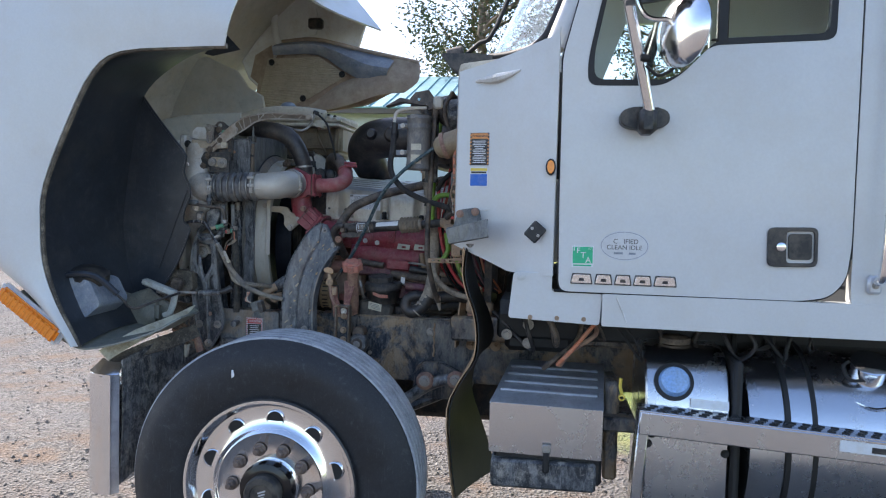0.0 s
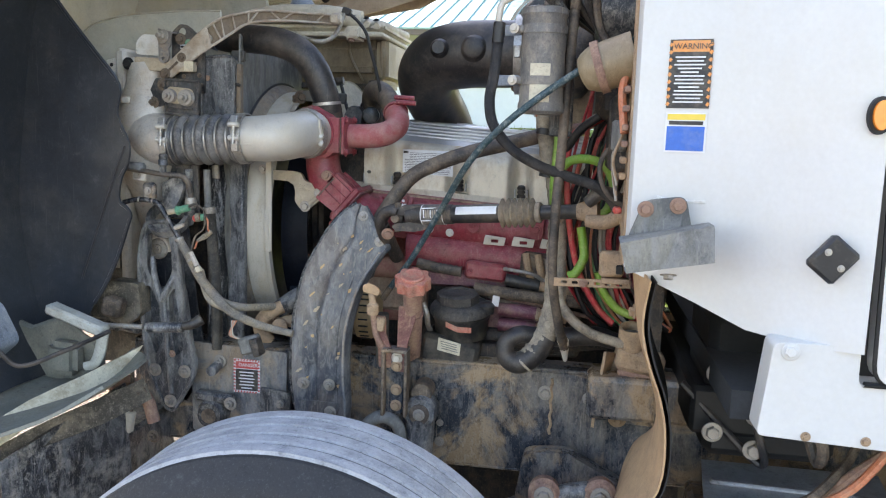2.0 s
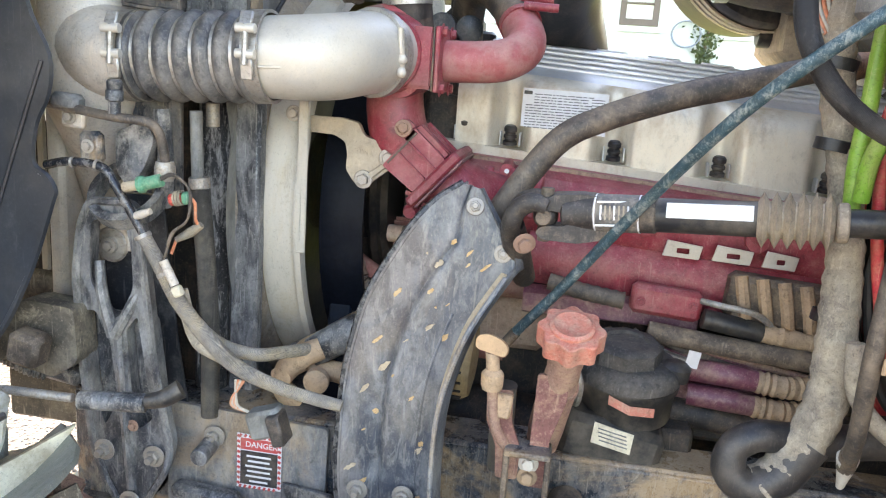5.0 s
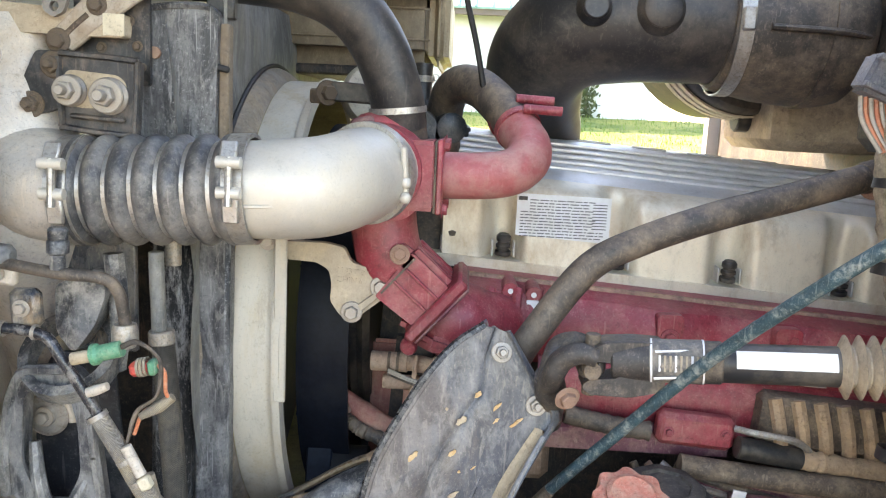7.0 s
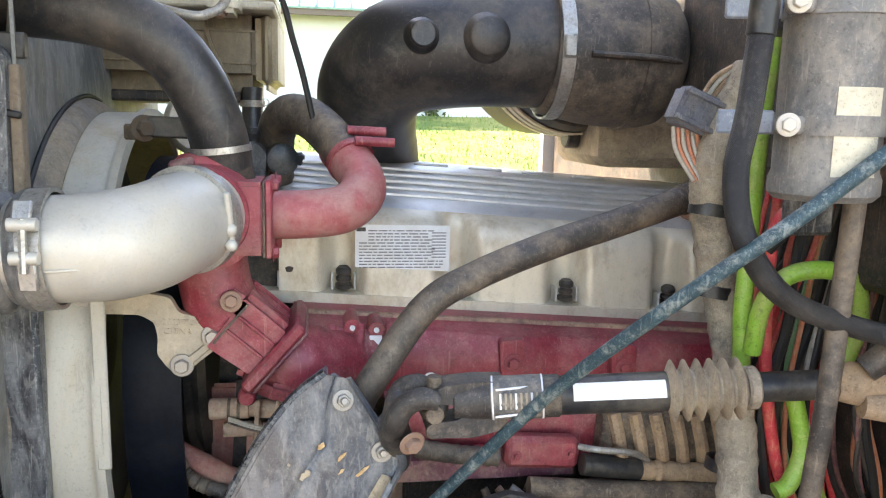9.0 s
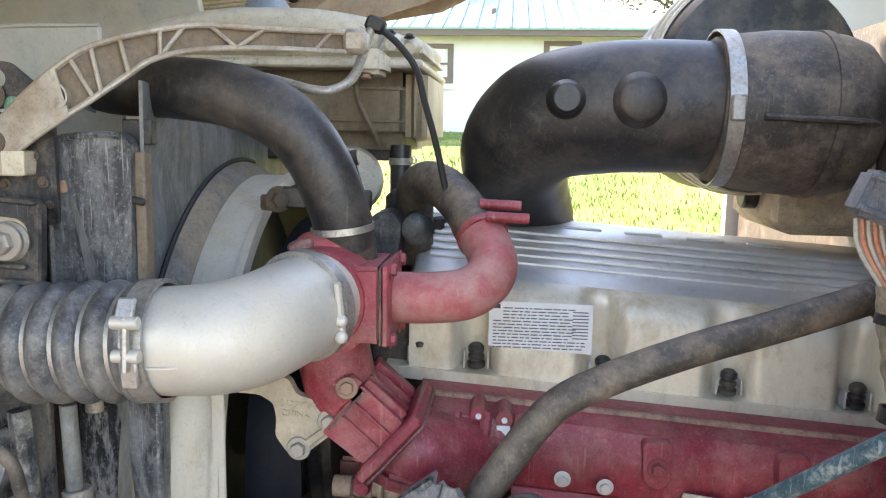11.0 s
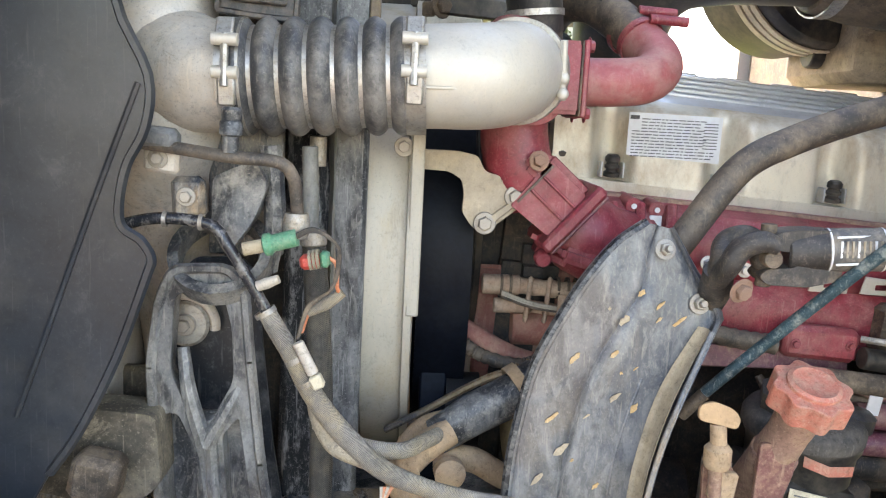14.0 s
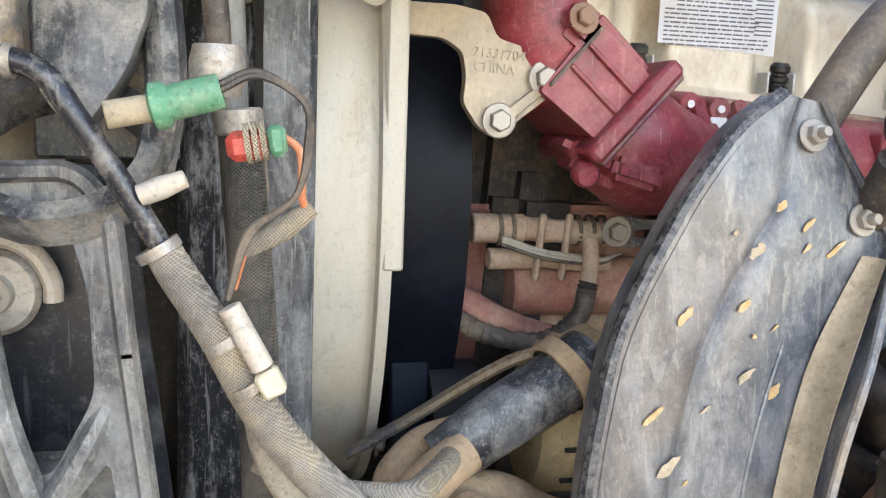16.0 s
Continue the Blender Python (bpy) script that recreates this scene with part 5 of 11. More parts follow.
# ---- battery box, tanks and step beside the cab ----
def build_underside():
    ub = thing("cab_underbody", (0.3, 3.1, 0.95), "dark cab underbody with mounts and hanging cables", "underbody")
    # black box stands for the shaded void behind the mount bolts
    part("mount", box((0.06, 3.14, 1.12), (0.26, 0.26, 0.30), bevel=0.02), black_gap, ub)
    part("crossbeam", box((0.9, 3.22, 1.02), (2.4, 0.10, 0.10), bevel=0.01), frame_black, ub)
    for x, z in ((-0.06, 1.10), (0.02, 1.02), (-0.06, 0.98), (0.02, 0.95)):
        bolt(ub, (x, 2.965, z + 0.06), 0.013, mat=bolt_steel)
    rnd = random.Random(12)
    for k in range(16):
        x = 0.0 + 0.085 * k
        y = rnd.uniform(2.85, 3.1)
        part("cable", tube([(x, y, 1.13), (x + rnd.uniform(-0.06, 0.06), y - 0.03, 1.06), (x + rnd.uniform(-0.1, 0.1), y, 1.0 + rnd.uniform(-0.03, 0.05)), (x + rnd.uniform(-0.12, 0.12), y + 0.05, 1.12)], rnd.choice((0.005, 0.008, 0.011)), 8), rnd.choice((hose_black, hose_dusty, black_gap, hose_black)), ub)
    part("orange_cable", tube([(0.27, 2.88, 1.12), (0.22, 2.86, 1.06), (0.17, 2.85, 1.0), (0.13, 2.88, 0.95)], 0.008, 8), orange_wire, ub, "orange battery cable")
    part("brass_key", tube([(0.352, 2.80, 0.93), (0.350, 2.80, 0.90), (0.357, 2.80, 0.875)], 0.006, 8), sticker_yellow, ub, "small brass drain key")
    part("key_ring", ring_at((0.356, 2.80, 0.862), (0, -1, 0), 0.007, 0.005, 16), sticker_yellow, ub)


build_underside()


def build_side():
    lid_alu = material("dusty_lid_aluminium", (0.42, 0.43, 0.45), 0.38, metal=0.6, dust=(0.30, 0.28, 0.26), amount=0.6, scale=6, vary=0.15, bump=0.08)
    bx = thing("battery_box", (0.1, 2.85, 0.50), "brushed aluminium battery box with ribbed sloping lid", "battery box")
    part("front", plate(rounded([(-0.098, 0.675), (0.286, 0.665), (0.286, 0.838), (-0.098, 0.848)], 0.008), 0.02, (0, 2.69, 0), bevel=0.004), tank_alu, bx)
    part("body", box((0.105, 2.91, 0.70), (0.37, 0.38, 0.27), bevel=0.01), black_plastic, bx)
    part("lid", sheet([[(-0.10, 2.692, 0.848), (0.288, 2.692, 0.838)], [(-0.09, 2.73, 0.862), (0.290, 2.73, 0.854)], [(-0.046, 3.13, 0.915), (0.318, 3.13, 0.914)]], 0.006), lid_alu, bx, "ribbed aluminium lid")
    for k in range(4):
        t = 0.16 + 0.21 * k
        y, z = 2.72 + 0.40 * t, 0.858 + 0.056 * t
        x0, x1 = -0.075 + 0.04 * t, 0.27 + 0.02 * t
        part("lid_rib", box(((x0 + x1) / 2, y, z + 0.003), (x1 - x0, 0.022, 0.011), (9, 1.2, 0), 0.005), lid_alu, bx)
    part("base_tray", box((0.09, 2.80, 0.60), (0.36, 0.22, 0.10), bevel=0.01), cast_black, bx, "dirty black battery tray")
    part("latch", box((0.10, 2.682, 0.66), (0.022, 0.02, 0.09), bevel=0.005), black_gap, bx, "black rubber latch")
    part("latch_hook", box((0.10, 2.676, 0.70), (0.03, 0.014, 0.028), bevel=0.004), bolt_steel, bx)
    part("cable", tube([(0.08, 2.9, 0.93), (0.12, 2.88, 0.97), (0.2, 2.95, 1.03), (0.22, 3.0, 1.10)], 0.009, 8), dirty_iron, bx)
    part("red_cable", tube([(0.14, 2.92, 0.94), (0.18, 2.9, 1.0), (0.27, 2.95, 1.06), (0.25, 3.0, 1.12)], 0.009, 8), rust, bx)
    part("leg", box((0.33, 2.97, 0.72), (0.05, 0.2, 0.36), bevel=0.01), frame_black, bx)
    part("arm", box((0.1, 3.15, 0.75), (0.3, 0.32, 0.08), bevel=0.01), frame_black, bx)
    tk = thing("fluid_tank", (0.57, 2.9, 0.40), "aluminium exhaust fluid tank with a blue filler cap", "tank")
    prof = [(2.735, 0.36), (2.705, 0.45), (2.700, 0.60), (2.700, 0.78), (2.706, 0.86), (2.722, 0.92), (2.750, 0.975), (2.790, 1.015), (2.840, 1.036), (2.92, 1.044), (3.13, 1.044), (3.13, 0.36)]
    part("body", plate(prof, 0.275, (0.702, 0, 0), (0, 1, 0), bevel=0.006), tank_alu, tk, "brushed aluminium tank shell")
    for x, z in ((0.438, 0.735), (0.690, 0.715)):
        bolt(tk, (x, 2.699, z), 0.009, mat=black_gap)
    part("top_fitting", lathe([(0.055, 0), (0.055, 0.02), (0.03, 0.03)], (0.55, 2.93, 1.043), (0, 0, 1), 20), dirty_iron, tk)
    part("cap", lathe([(0.052, 0), (0.052, 0.012), (0.045, 0.030), (0.02, 0.036)], (0.520, 2.732, 0.940), (0, -0.88, 0.47), 24), material("blue_cap", (0.25, 0.42, 0.70), 0.4, dust=(0.4, 0.45, 0.5), amount=0.3), tk, "pale blue plastic filler cap")
    part("cap_ring", lathe([(0.066, 0), (0.066, 0.010), (0.052, 0.012)], (0.520, 2.736, 0.940), (0, -0.88, 0.47), 24), black_gap, tk)
    part("label", box((0.635, 2.705, 0.876), (0.125, 0.004, 0.030), (-14, 3, 0), 0), sticker_white, tk, "white paper label")
    part("strap", box((0.722, 2.91, 0.72), (0.03, 0.44, 0.62), bevel=0.01), black_gap, tk)
    f = thing("fuel_tank", (1.6, 3.0, 0.35), "polished cylindrical aluminium fuel tank with straps", "fuel tank")
    part("shell", lathe([(0.02, 0), (0.27, 0.0), (0.318, 0.02), (0.328, 0.06), (0.328, 1.8), (0.30, 1.85), (0.02, 1.85)], (0.75, 3.02, 0.72), (1, 0, 0), 56), tank_alu, f)
    for x in (0.93, 1.75):
        part("strap", lathe([(0.330, -0.035), (0.337, -0.035), (0.337, 0.035), (0.330, 0.035)], (x, 3.02, 0.72), (1, 0, 0), 48, caps=False), tank_alu, f, "steel tank strap")
        for d in (-0.042, 0.042):
            part("strap_rubber", lathe([(0.329, -0.010), (0.340, -0.008), (0.340, 0.008), (0.329, 0.010)], (x + d, 3.02, 0.72), (1, 0, 0), 48, caps=False), black_gap, f)
    part("filler_neck", lathe([(0.06, -0.02), (0.06, 0.05), (0.052, 0.055)], (1.17, 2.83, 0.985), (0, -0.55, 0.83), 28), chrome, f, "round polished filler cap")
    part("filler_ring", ring_at((1.17, 2.80, 0.93), (0, -0.55, 0.83), 0.08, 0.006), chrome, f)
    part("chain", tube([(1.10, 2.80, 1.03), (1.08, 2.79, 1.01), (1.10, 2.78, 0.97), (1.15, 2.78, 0.97)], 0.006, 6), black_gap, f)
    st = thing("side_step", (1.2, 2.62, 0.5), "perforated aluminium side step below the cab", "step")
    p0, p1 = Vector((0.395, 2.60, 0.868)), Vector((2.6, 2.60, 0.72))
    ang = math.degrees(math.atan2(p1.z - p0.z, p1.x - p0.x))
    mid = (p0 + p1) / 2
    part("tread", box((mid.x, 2.645, mid.z), ((p1 - p0).length, 0.10, 0.008), (0, -ang, 0), 0.002), tank_alu, st)
    part("front_rail", box((mid.x, 2.598, mid.z - 0.038), ((p1 - p0).length, 0.012, 0.075), (0, -ang, 0), 0.004), tank_alu, st)
    for row in range(3):
        for k in range(46):
            x = 0.42 + 0.044 * k + 0.015 * row
            z = p0.z + (p1.z - p0.z) * (x - p0.x) / (p1.x - p0.x)
            part("tread_slot", box((x, 2.615 + 0.028 * row, z + 0.005), (0.024, 0.010, 0.004), (0, -ang, 25 if row % 2 else -25), 0), black_gap, st)
    part("post", box((0.40, 2.66, 0.65), (0.035, 0.09, 0.44), (0, 4, 0), 0.004), tank_alu, st)
    plt = part("tag", box((1.12, 2.5905, 0.79), (0.22, 0.002, 0.035), (0, -ang, 0), 0), sticker_white, st, "small printed tag")
    part("tag_bar", box((1.16, 2.589, 0.785), (0.11, 0.002, 0.018), (0, -ang, 0), 0), sticker_black, plt)
    for x in (0.45, 0.70):
        bolt(st, (x, 2.70, 0.77), 0.01, mat=black_gap)
    part("cross_tube", box((0.35, 2.98, 0.76), (0.12, 0.35, 0.05), bevel=0.008), frame_black, st)


build_side()


# ---- tilted hood ----
ARCH = [(-1.615, 0.965), (-1.70, 1.123), (-1.749, 1.267), (-1.759, 1.413), (-1.746, 1.558), (-1.645, 1.805), (-1.557, 1.967), (-1.448, 2.037), (-1.204, 2.052), (-1.06, 2.056)]


def build_hood():
    hood = thing("truck_hood", (-1.75, 3.7, 0.72), "white truck hood tilted forward with black wheel arch liner", "truck hood")
    outer = [(-1.66, 0.985), (-1.93, 1.16), (-2.35, 1.35), (-2.7, 1.6), (-2.95, 1.95), (-2.9, 2.5), (-2.5, 2.95), (-2.0, 3.1), (-1.4, 3.0), (-0.93, 2.52)]
    rows = []
    for k in range(7):
        t = k / 6
        rows.append([(a[0] + (o[0] - a[0]) * t, 2.672 - 0.03 * math.sin(math.pi * min(1, 1.6 * t)) + 0.30 * t * t, a[1] + (o[1] - a[1]) * t) for a, o in zip(ARCH, outer)])
    part("near_fender", sheet(rows, 0.008, smooth=3), white_paint, hood, "white fender side with a wheel arch cut out")
    skin = []
    for k in range(7):
        t = k / 6
        skin.append([(x - 0.22 * math.sin(math.pi * t), 2.972 + 1.66 * t, z + 0.03) for x, z in outer[1:]])
    part("outer_skin", sheet(skin, 0.01, smooth=2), white_paint, hood, "white hood top turned forward")
    part("arch_lip", tube([(x + 0.004, 2.678, z) for x, z in ARCH], 0.010, 8, 5), liner_brown, hood)
    inner = [(-1.60, 0.99), (-1.665, 1.11), (-1.70, 1.265), (-1.715, 1.41), (-1.70, 1.56), (-1.665, 1.80), (-1.625, 1.945), (-1.54, 2.04), (-1.41, 2.12), (-1.30, 2.15)]
    rows = []
    for k in range(6):
        t = k / 5
        rows.append([(a[0] + (b[0] - a[0]) * t, 2.685 + 0.465 * t, a[1] + (b[1] - a[1]) * t + 0.02 * math.sin(math.pi * t)) for a, b in zip(ARCH, inner)])
    liner = part("arch_liner", sheet(rows, 0.006, smooth=3), liner_black, hood, "dusty black wheel arch liner")
    edge = [(-1.628, 1.951), (-1.56, 1.86), (-1.49, 1.775), (-1.432, 1.70), (-1.440, 1.63), (-1.412, 1.565), (-1.415, 1.517), (-1.433, 1.480), (-1.441, 1.442),
            (-1.438, 1.420), (-1.421, 1.408), (-1.411, 1.391), (-1.416, 1.372), (-1.447, 1.287), (-1.485, 1.21), (-1.515, 1.165), (-1.56, 1.08), (-1.60, 0.99)]
    pan = edge + [(-1.665, 1.11), (-1.70, 1.265), (-1.715, 1.41), (-1.70, 1.56), (-1.665, 1.80)]
    part("liner_panel", plate(pan, 0.006, (0, 3.150, 0), bevel=0.002), liner_black, hood, "black plastic inner fender panel")
    part("panel_edge", tube([(x, 3.150, z) for x, z in edge[:-2]], 0.005, 6, 4), liner_black, liner)
    part("panel_crease", tube([(-1.421, 3.149, 1.557), (-1.448, 3.149, 1.487), (-1.474, 3.149, 1.418), (-1.528, 3.149, 1.271), (-1.545, 3.149, 1.225)], 0.003, 6), liner_black, liner)
    rows = []
    for z, x, b in ((1.05, -2.02, 0.10), (1.5, -2.0, 0.18), (1.9, -1.93, 0.22), (2.2, -1.80, 0.24), (2.5, -1.62, 0.2), (2.8, -1.35, 0.1), (2.95, -1.1, 0.05)):
        rows.append([(x - b * math.sin(math.pi * k / 8) + (0.28 if k == 0 else 0.1 if k == 1 else 0), 3.12 + 0.215 * k, z) for k in range(9)])
    part("inside", sheet(rows, 0.01, smooth=2), hood_inside, hood, "dusty grey fibreglass underside")
    part("arch_corner", plate([(-1.468, 2.316), (-1.383, 2.229), (-1.52, 2.20), (-1.56, 2.21)], 0.01, (0, 3.6, 0)), liner_black, hood, "black plastic arch corner")
    cone = [(-2.30, 1.98), (-2.251, 2.042), (-2.217, 2.139), (-2.088, 2.236), (-1.936, 2.316), (-1.868, 2.332), (-1.683, 2.253), (-1.615, 2.159), (-1.532, 2.112), (-1.50, 1.95), (-1.70, 1.80), (-1.98, 1.691), (-2.119, 1.883)]
    part("far_arch", plate(cone, 0.02, (0, 4.30, 0), bevel=0.006), hood_inside, hood, "dusty grey inside of the far wheel arch")
    part("arch_edge", tube([(-2.29, 4.26, 2.02), (-2.21, 4.26, 1.93), (-2.12, 4.26, 1.85), (-1.98, 4.26, 1.68)], [0.012, 0.03, 0.034, 0.02], 8), liner_brown, hood)
    # far side: pale fender inside, insect screen and brown lower lip
    y = 4.62
    pale = [(-1.889, 2.529), (-1.861, 2.613), (-1.82, 2.704), (-1.70, 3.05), (-1.25, 3.05), (-1.148, 2.725), (-1.022, 2.586), (-1.060, 2.46), (-1.073, 2.43), (-1.253, 2.44), (-1.498, 2.45), (-1.567, 2.394), (-1.641, 2.174), (-1.742, 2.258), (-1.816, 2.427)]
    pf = part("far_fender", plate(pale, 0.03, (0, y, 0), bevel=0.006), hood_white_in, hood, "pale inside of the far fender")
    part("fold", tube([(-1.62, y - 0.008, 2.24), (-1.56, y - 0.02, 2.42), (-1.58, y - 0.015, 2.62), (-1.545, y - 0.005, 2.9)], [0.010, 0.022, 0.020, 0.012], 8), hood_white_in, pf)
    part("fold", tube([(-1.80, y - 0.006, 2.47), (-1.68, y - 0.015, 2.55), (-1.62, y - 0.012, 2.72)], [0.008, 0.016, 0.010], 8), hood_white_in, pf)
    part("stain", plate([(-1.73, 2.27), (-1.645, 2.20), (-1.58, 2.39), (-1.60, 2.46), (-1.70, 2.40)], 0.002, (0, y - 0.003, 0), bevel=0), hood_brown, pf, "brown stain along the flange")
    part("lamp_bracket", plate(rounded([(-1.49, 2.46), (-1.40, 2.46), (-1.38, 2.50), (-1.31, 2.51), (-1.30, 2.60), (-1.32, 2.70), (-1.36, 2.70), (-1.38, 2.56), (-1.43, 2.52), (-1.49, 2.49)], 0.01), 0.01, (0, y - 0.05, 0)), hood_white_in, pf)
    part("rubber_bumper", box((-1.310, y - 0.06, 2.572), (0.085, 0.05, 0.062), bevel=0.01), black_plastic, pf, "black rubber bumper")
    screen = part("insect_screen", plate([(-1.598, 2.372), (-1.282, 2.376), (-1.116, 2.274), (-1.35, 2.134), (-1.635, 2.031), (-1.75, 1.953), (-1.751, 2.047), (-1.664, 2.098)], 0.01, (0, y - 0.06, 0)), screen_tan, hood, "tan ribbed insect screen")
    for k in range(34):
        q = k / 33
        a = [np.interp(q, (0, 0.25, 1), c) for c in ((-1.745, -1.66, -1.598), (1.965, 2.09, 2.366))]
        b = [np.interp(q, (0, 0.3, 0.75, 1), c) for c in ((-1.62, -1.35, -1.12, -1.285), (2.040, 2.139, 2.276, 2.372))]
        part("rib", rod((a[0], y - 0.064, a[1]), (b[0], y - 0.064, b[1]), 0.0045, 6), screen_tan, screen)
    part("screen_backing", plate([(-1.72, 1.98), (-1.64, 2.36), (-1.52, 2.45), (-1.30, 2.46), (-1.05, 2.41), (-0.83, 2.35), (-0.80, 2.20), (-1.0, 2.10), (-1.25, 2.06), (-1.45, 2.04)], 0.006, (0, y - 0.035, 0), bevel=0), hood_brown, hood, "dirty brown panel round the screen")
    for x, z in ((-1.575, 2.345), (-1.145, 2.276), (-1.38, 2.135)):
        bolt(screen, (x, y - 0.066, z), 0.012, mat=black_gap)
    part("far_lip", sheet([[(-1.56, y - 0.08, 2.385), (-1.30, y - 0.05, 2.392), (-1.14, y - 0.08, 2.30), (-1.03, y - 0.10, 2.245), (-0.88, y - 0.10, 2.240)],
                           [(-1.545, y - 0.14, 2.425), (-1.30, y - 0.13, 2.440), (-1.10, y - 0.14, 2.37), (-0.98, y - 0.15, 2.32), (-0.85, y - 0.14, 2.300)],
                           [(-1.512, y - 0.06, 2.462), (-1.305, y - 0.06, 2.472), (-1.10, y - 0.06, 2.425), (-0.98, y - 0.06, 2.40), (-0.828, y - 0.06, 2.370)]], 0.010, smooth=3), headlamp_blue, hood, "blue-grey upper lip of the far fender")
    part("lip_edge", tube([(-1.512, y - 0.07, 2.465), (-1.305, y - 0.07, 2.478), (-1.031, y - 0.07, 2.418), (-0.828, y - 0.07, 2.376), (-0.687, y - 0.07, 2.345)], 0.012, 8, 5), hood_brown, hood)
    part("lower_lip", sheet([[(-0.685, y - 0.06, 2.346), (-0.678, y - 0.08, 2.282), (-0.69, y - 0.10, 2.225), (-0.762, y - 0.11, 2.165)],
                             [(-0.83, y - 0.06, 2.375), (-0.845, y - 0.09, 2.300), (-0.86, y - 0.12, 2.225), (-0.90, y - 0.12, 2.152)],
                             [(-0.90, y - 0.07, 2.30), (-0.96, y - 0.10, 2.245), (-1.00, y - 0.13, 2.190), (-1.03, y - 0.12, 2.110)],
                             [(-1.02, y - 0.07, 2.262), (-1.10, y - 0.10, 2.215), (-1.16, y - 0.12, 2.130), (-1.20, y - 0.12, 2.062)],
                             [(-1.14, y - 0.07, 2.222), (-1.22, y - 0.08, 2.160), (-1.30, y - 0.09, 2.100), (-1.36, y - 0.10, 2.060)]], 0.012, smooth=3), hood_brown, hood, "dirty brown lower lip of the far fender")
    # lamp housing, amber lamp and the fairing below
    part("bottom_fairing", sheet([[(-1.86, 2.70, 1.16), (-1.80, 2.70, 1.06), (-1.66, 2.695, 0.965), (-1.56, 2.70, 0.955), (-1.40, 2.78, 1.0), (-1.30, 2.85, 1.06)],
                                  [(-1.80, 2.95, 1.12), (-1.74, 2.95, 1.06), (-1.62, 2.95, 0.985), (-1.52, 2.97, 0.98), (-1.40, 3.0, 1.0), (-1.32, 3.05, 1.06)],
                                  [(-1.75, 3.14, 1.15), (-1.70, 3.14, 1.08), (-1.62, 3.14, 1.0), (-1.55, 3.14, 0.99), (-1.46, 3.14, 1.01), (-1.40, 3.14, 1.06)]], 0.008, smooth=3), fairing_gray, hood, "grey-green fairing below the lamp")
    lamp_gray = material("pale_lamp_bracket", (0.42, 0.43, 0.39), 0.5, dust=(0.30, 0.27, 0.21), amount=0.6, scale=14, vary=0.15)
    lamp = thing("headlamp", (-1.70, 2.85, 1.0), "blue-grey headlamp housing seen from behind with its wiring", "headlamp")
    part("housing", plate(rounded([(-1.84, 1.10), (-1.79, 1.19), (-1.74, 1.215), (-1.63, 1.20), (-1.585, 1.11), (-1.65, 1.055), (-1.76, 1.04)], 0.02), 0.20, (0, 2.775, 0), bevel=0.03), headlamp_blue, lamp)
    part("socket", lathe([(0.075, 0), (0.075, 0.035), (0.055, 0.045)], (-1.68, 2.85, 1.195), (0.2, -0.2, 0.9), 20), black_plastic, lamp)
    part("rim", tube([(-1.82, 2.80, 1.15), (-1.75, 2.77, 1.21), (-1.62, 2.78, 1.22), (-1.53, 2.8, 1.15)], 0.012, 8), liner_black, lamp)
    part("bracket", box((-1.480, 3.03, 1.155), (0.15, 0.04, 0.026), (0, 19, 0), 0.006), lamp_gray, lamp)
    part("bracket_leg", tube([(-1.414, 3.03, 1.132), (-1.424, 3.03, 1.085), (-1.440, 3.03, 1.052), (-1.465, 3.03, 1.042)], [0.014, 0.014, 0.012, 0.010], 10, flat=0.7), lamp_gray, lamp)
    part("inner_fairing", plate([(-1.70, 1.14), (-1.635, 1.117), (-1.556, 1.147), (-1.495, 1.104), (-1.445, 1.078), (-1.447, 1.035), (-1.567, 0.95), (-1.648, 0.905), (-1.72, 0.90)], 0.02, (0, 3.07, 0), bevel=0.006), fairing_gray, lamp, "grey-green fairing behind the lamp")
    part("ballast_box", box((-1.528, 3.05, 1.054), (0.078, 0.05, 0.08), (0, 3, 0), 0.014, seg=2), fairing_gray, lamp, "grey-green ballast box")
    part("lamp_lead", tube([(-1.60, 2.86, 1.16), (-1.54, 2.84, 1.13), (-1.50, 2.86, 1.09), (-1.42, 2.9, 1.12), (-1.38, 3.0, 1.14)], 0.005, 8), hose_black, lamp)
    part("inner_bracket", plate(rounded([(-1.56, 1.19), (-1.50, 1.215), (-1.425, 1.21), (-1.42, 1.13), (-1.46, 1.10), (-1.56, 1.12)], 0.012), 0.05, (0, 3.20, 0), bevel=0.008), liner_brown, lamp, "brown dusty inner bracket")
    part("latch_box", box((-1.475, 3.17, 1.155), (0.05, 0.04, 0.05), (0, 12, 0), 0.008), dirty_iron, lamp)
    tl = thing("turn_lamp", (-1.79, 2.64, 1.0), "long amber side lamp in a bright frame on the hood corner", "turn signal")
    cx, cz, ang = -1.79, 1.082, 35.5
    part("bezel", box((cx, 2.662, cz), (0.30, 0.03, 0.078), (0, ang, 0), 0.012, seg=2), sticker_gray, tl)
    lens = part("lens", box((cx, 2.648, cz), (0.275, 0.03, 0.056), (0, ang, 0), 0.010, seg=2), orange_lens, tl, "ribbed amber lens")
    for k in range(12):
        s = -0.12 + 0.022 * k
        part("lens_rib", box((cx + s * math.cos(radians(ang)), 2.634, cz - s * math.sin(radians(ang))), (0.010, 0.006, 0.050), (0, ang, 0), 0.002), orange_lens, lens)


build_hood()


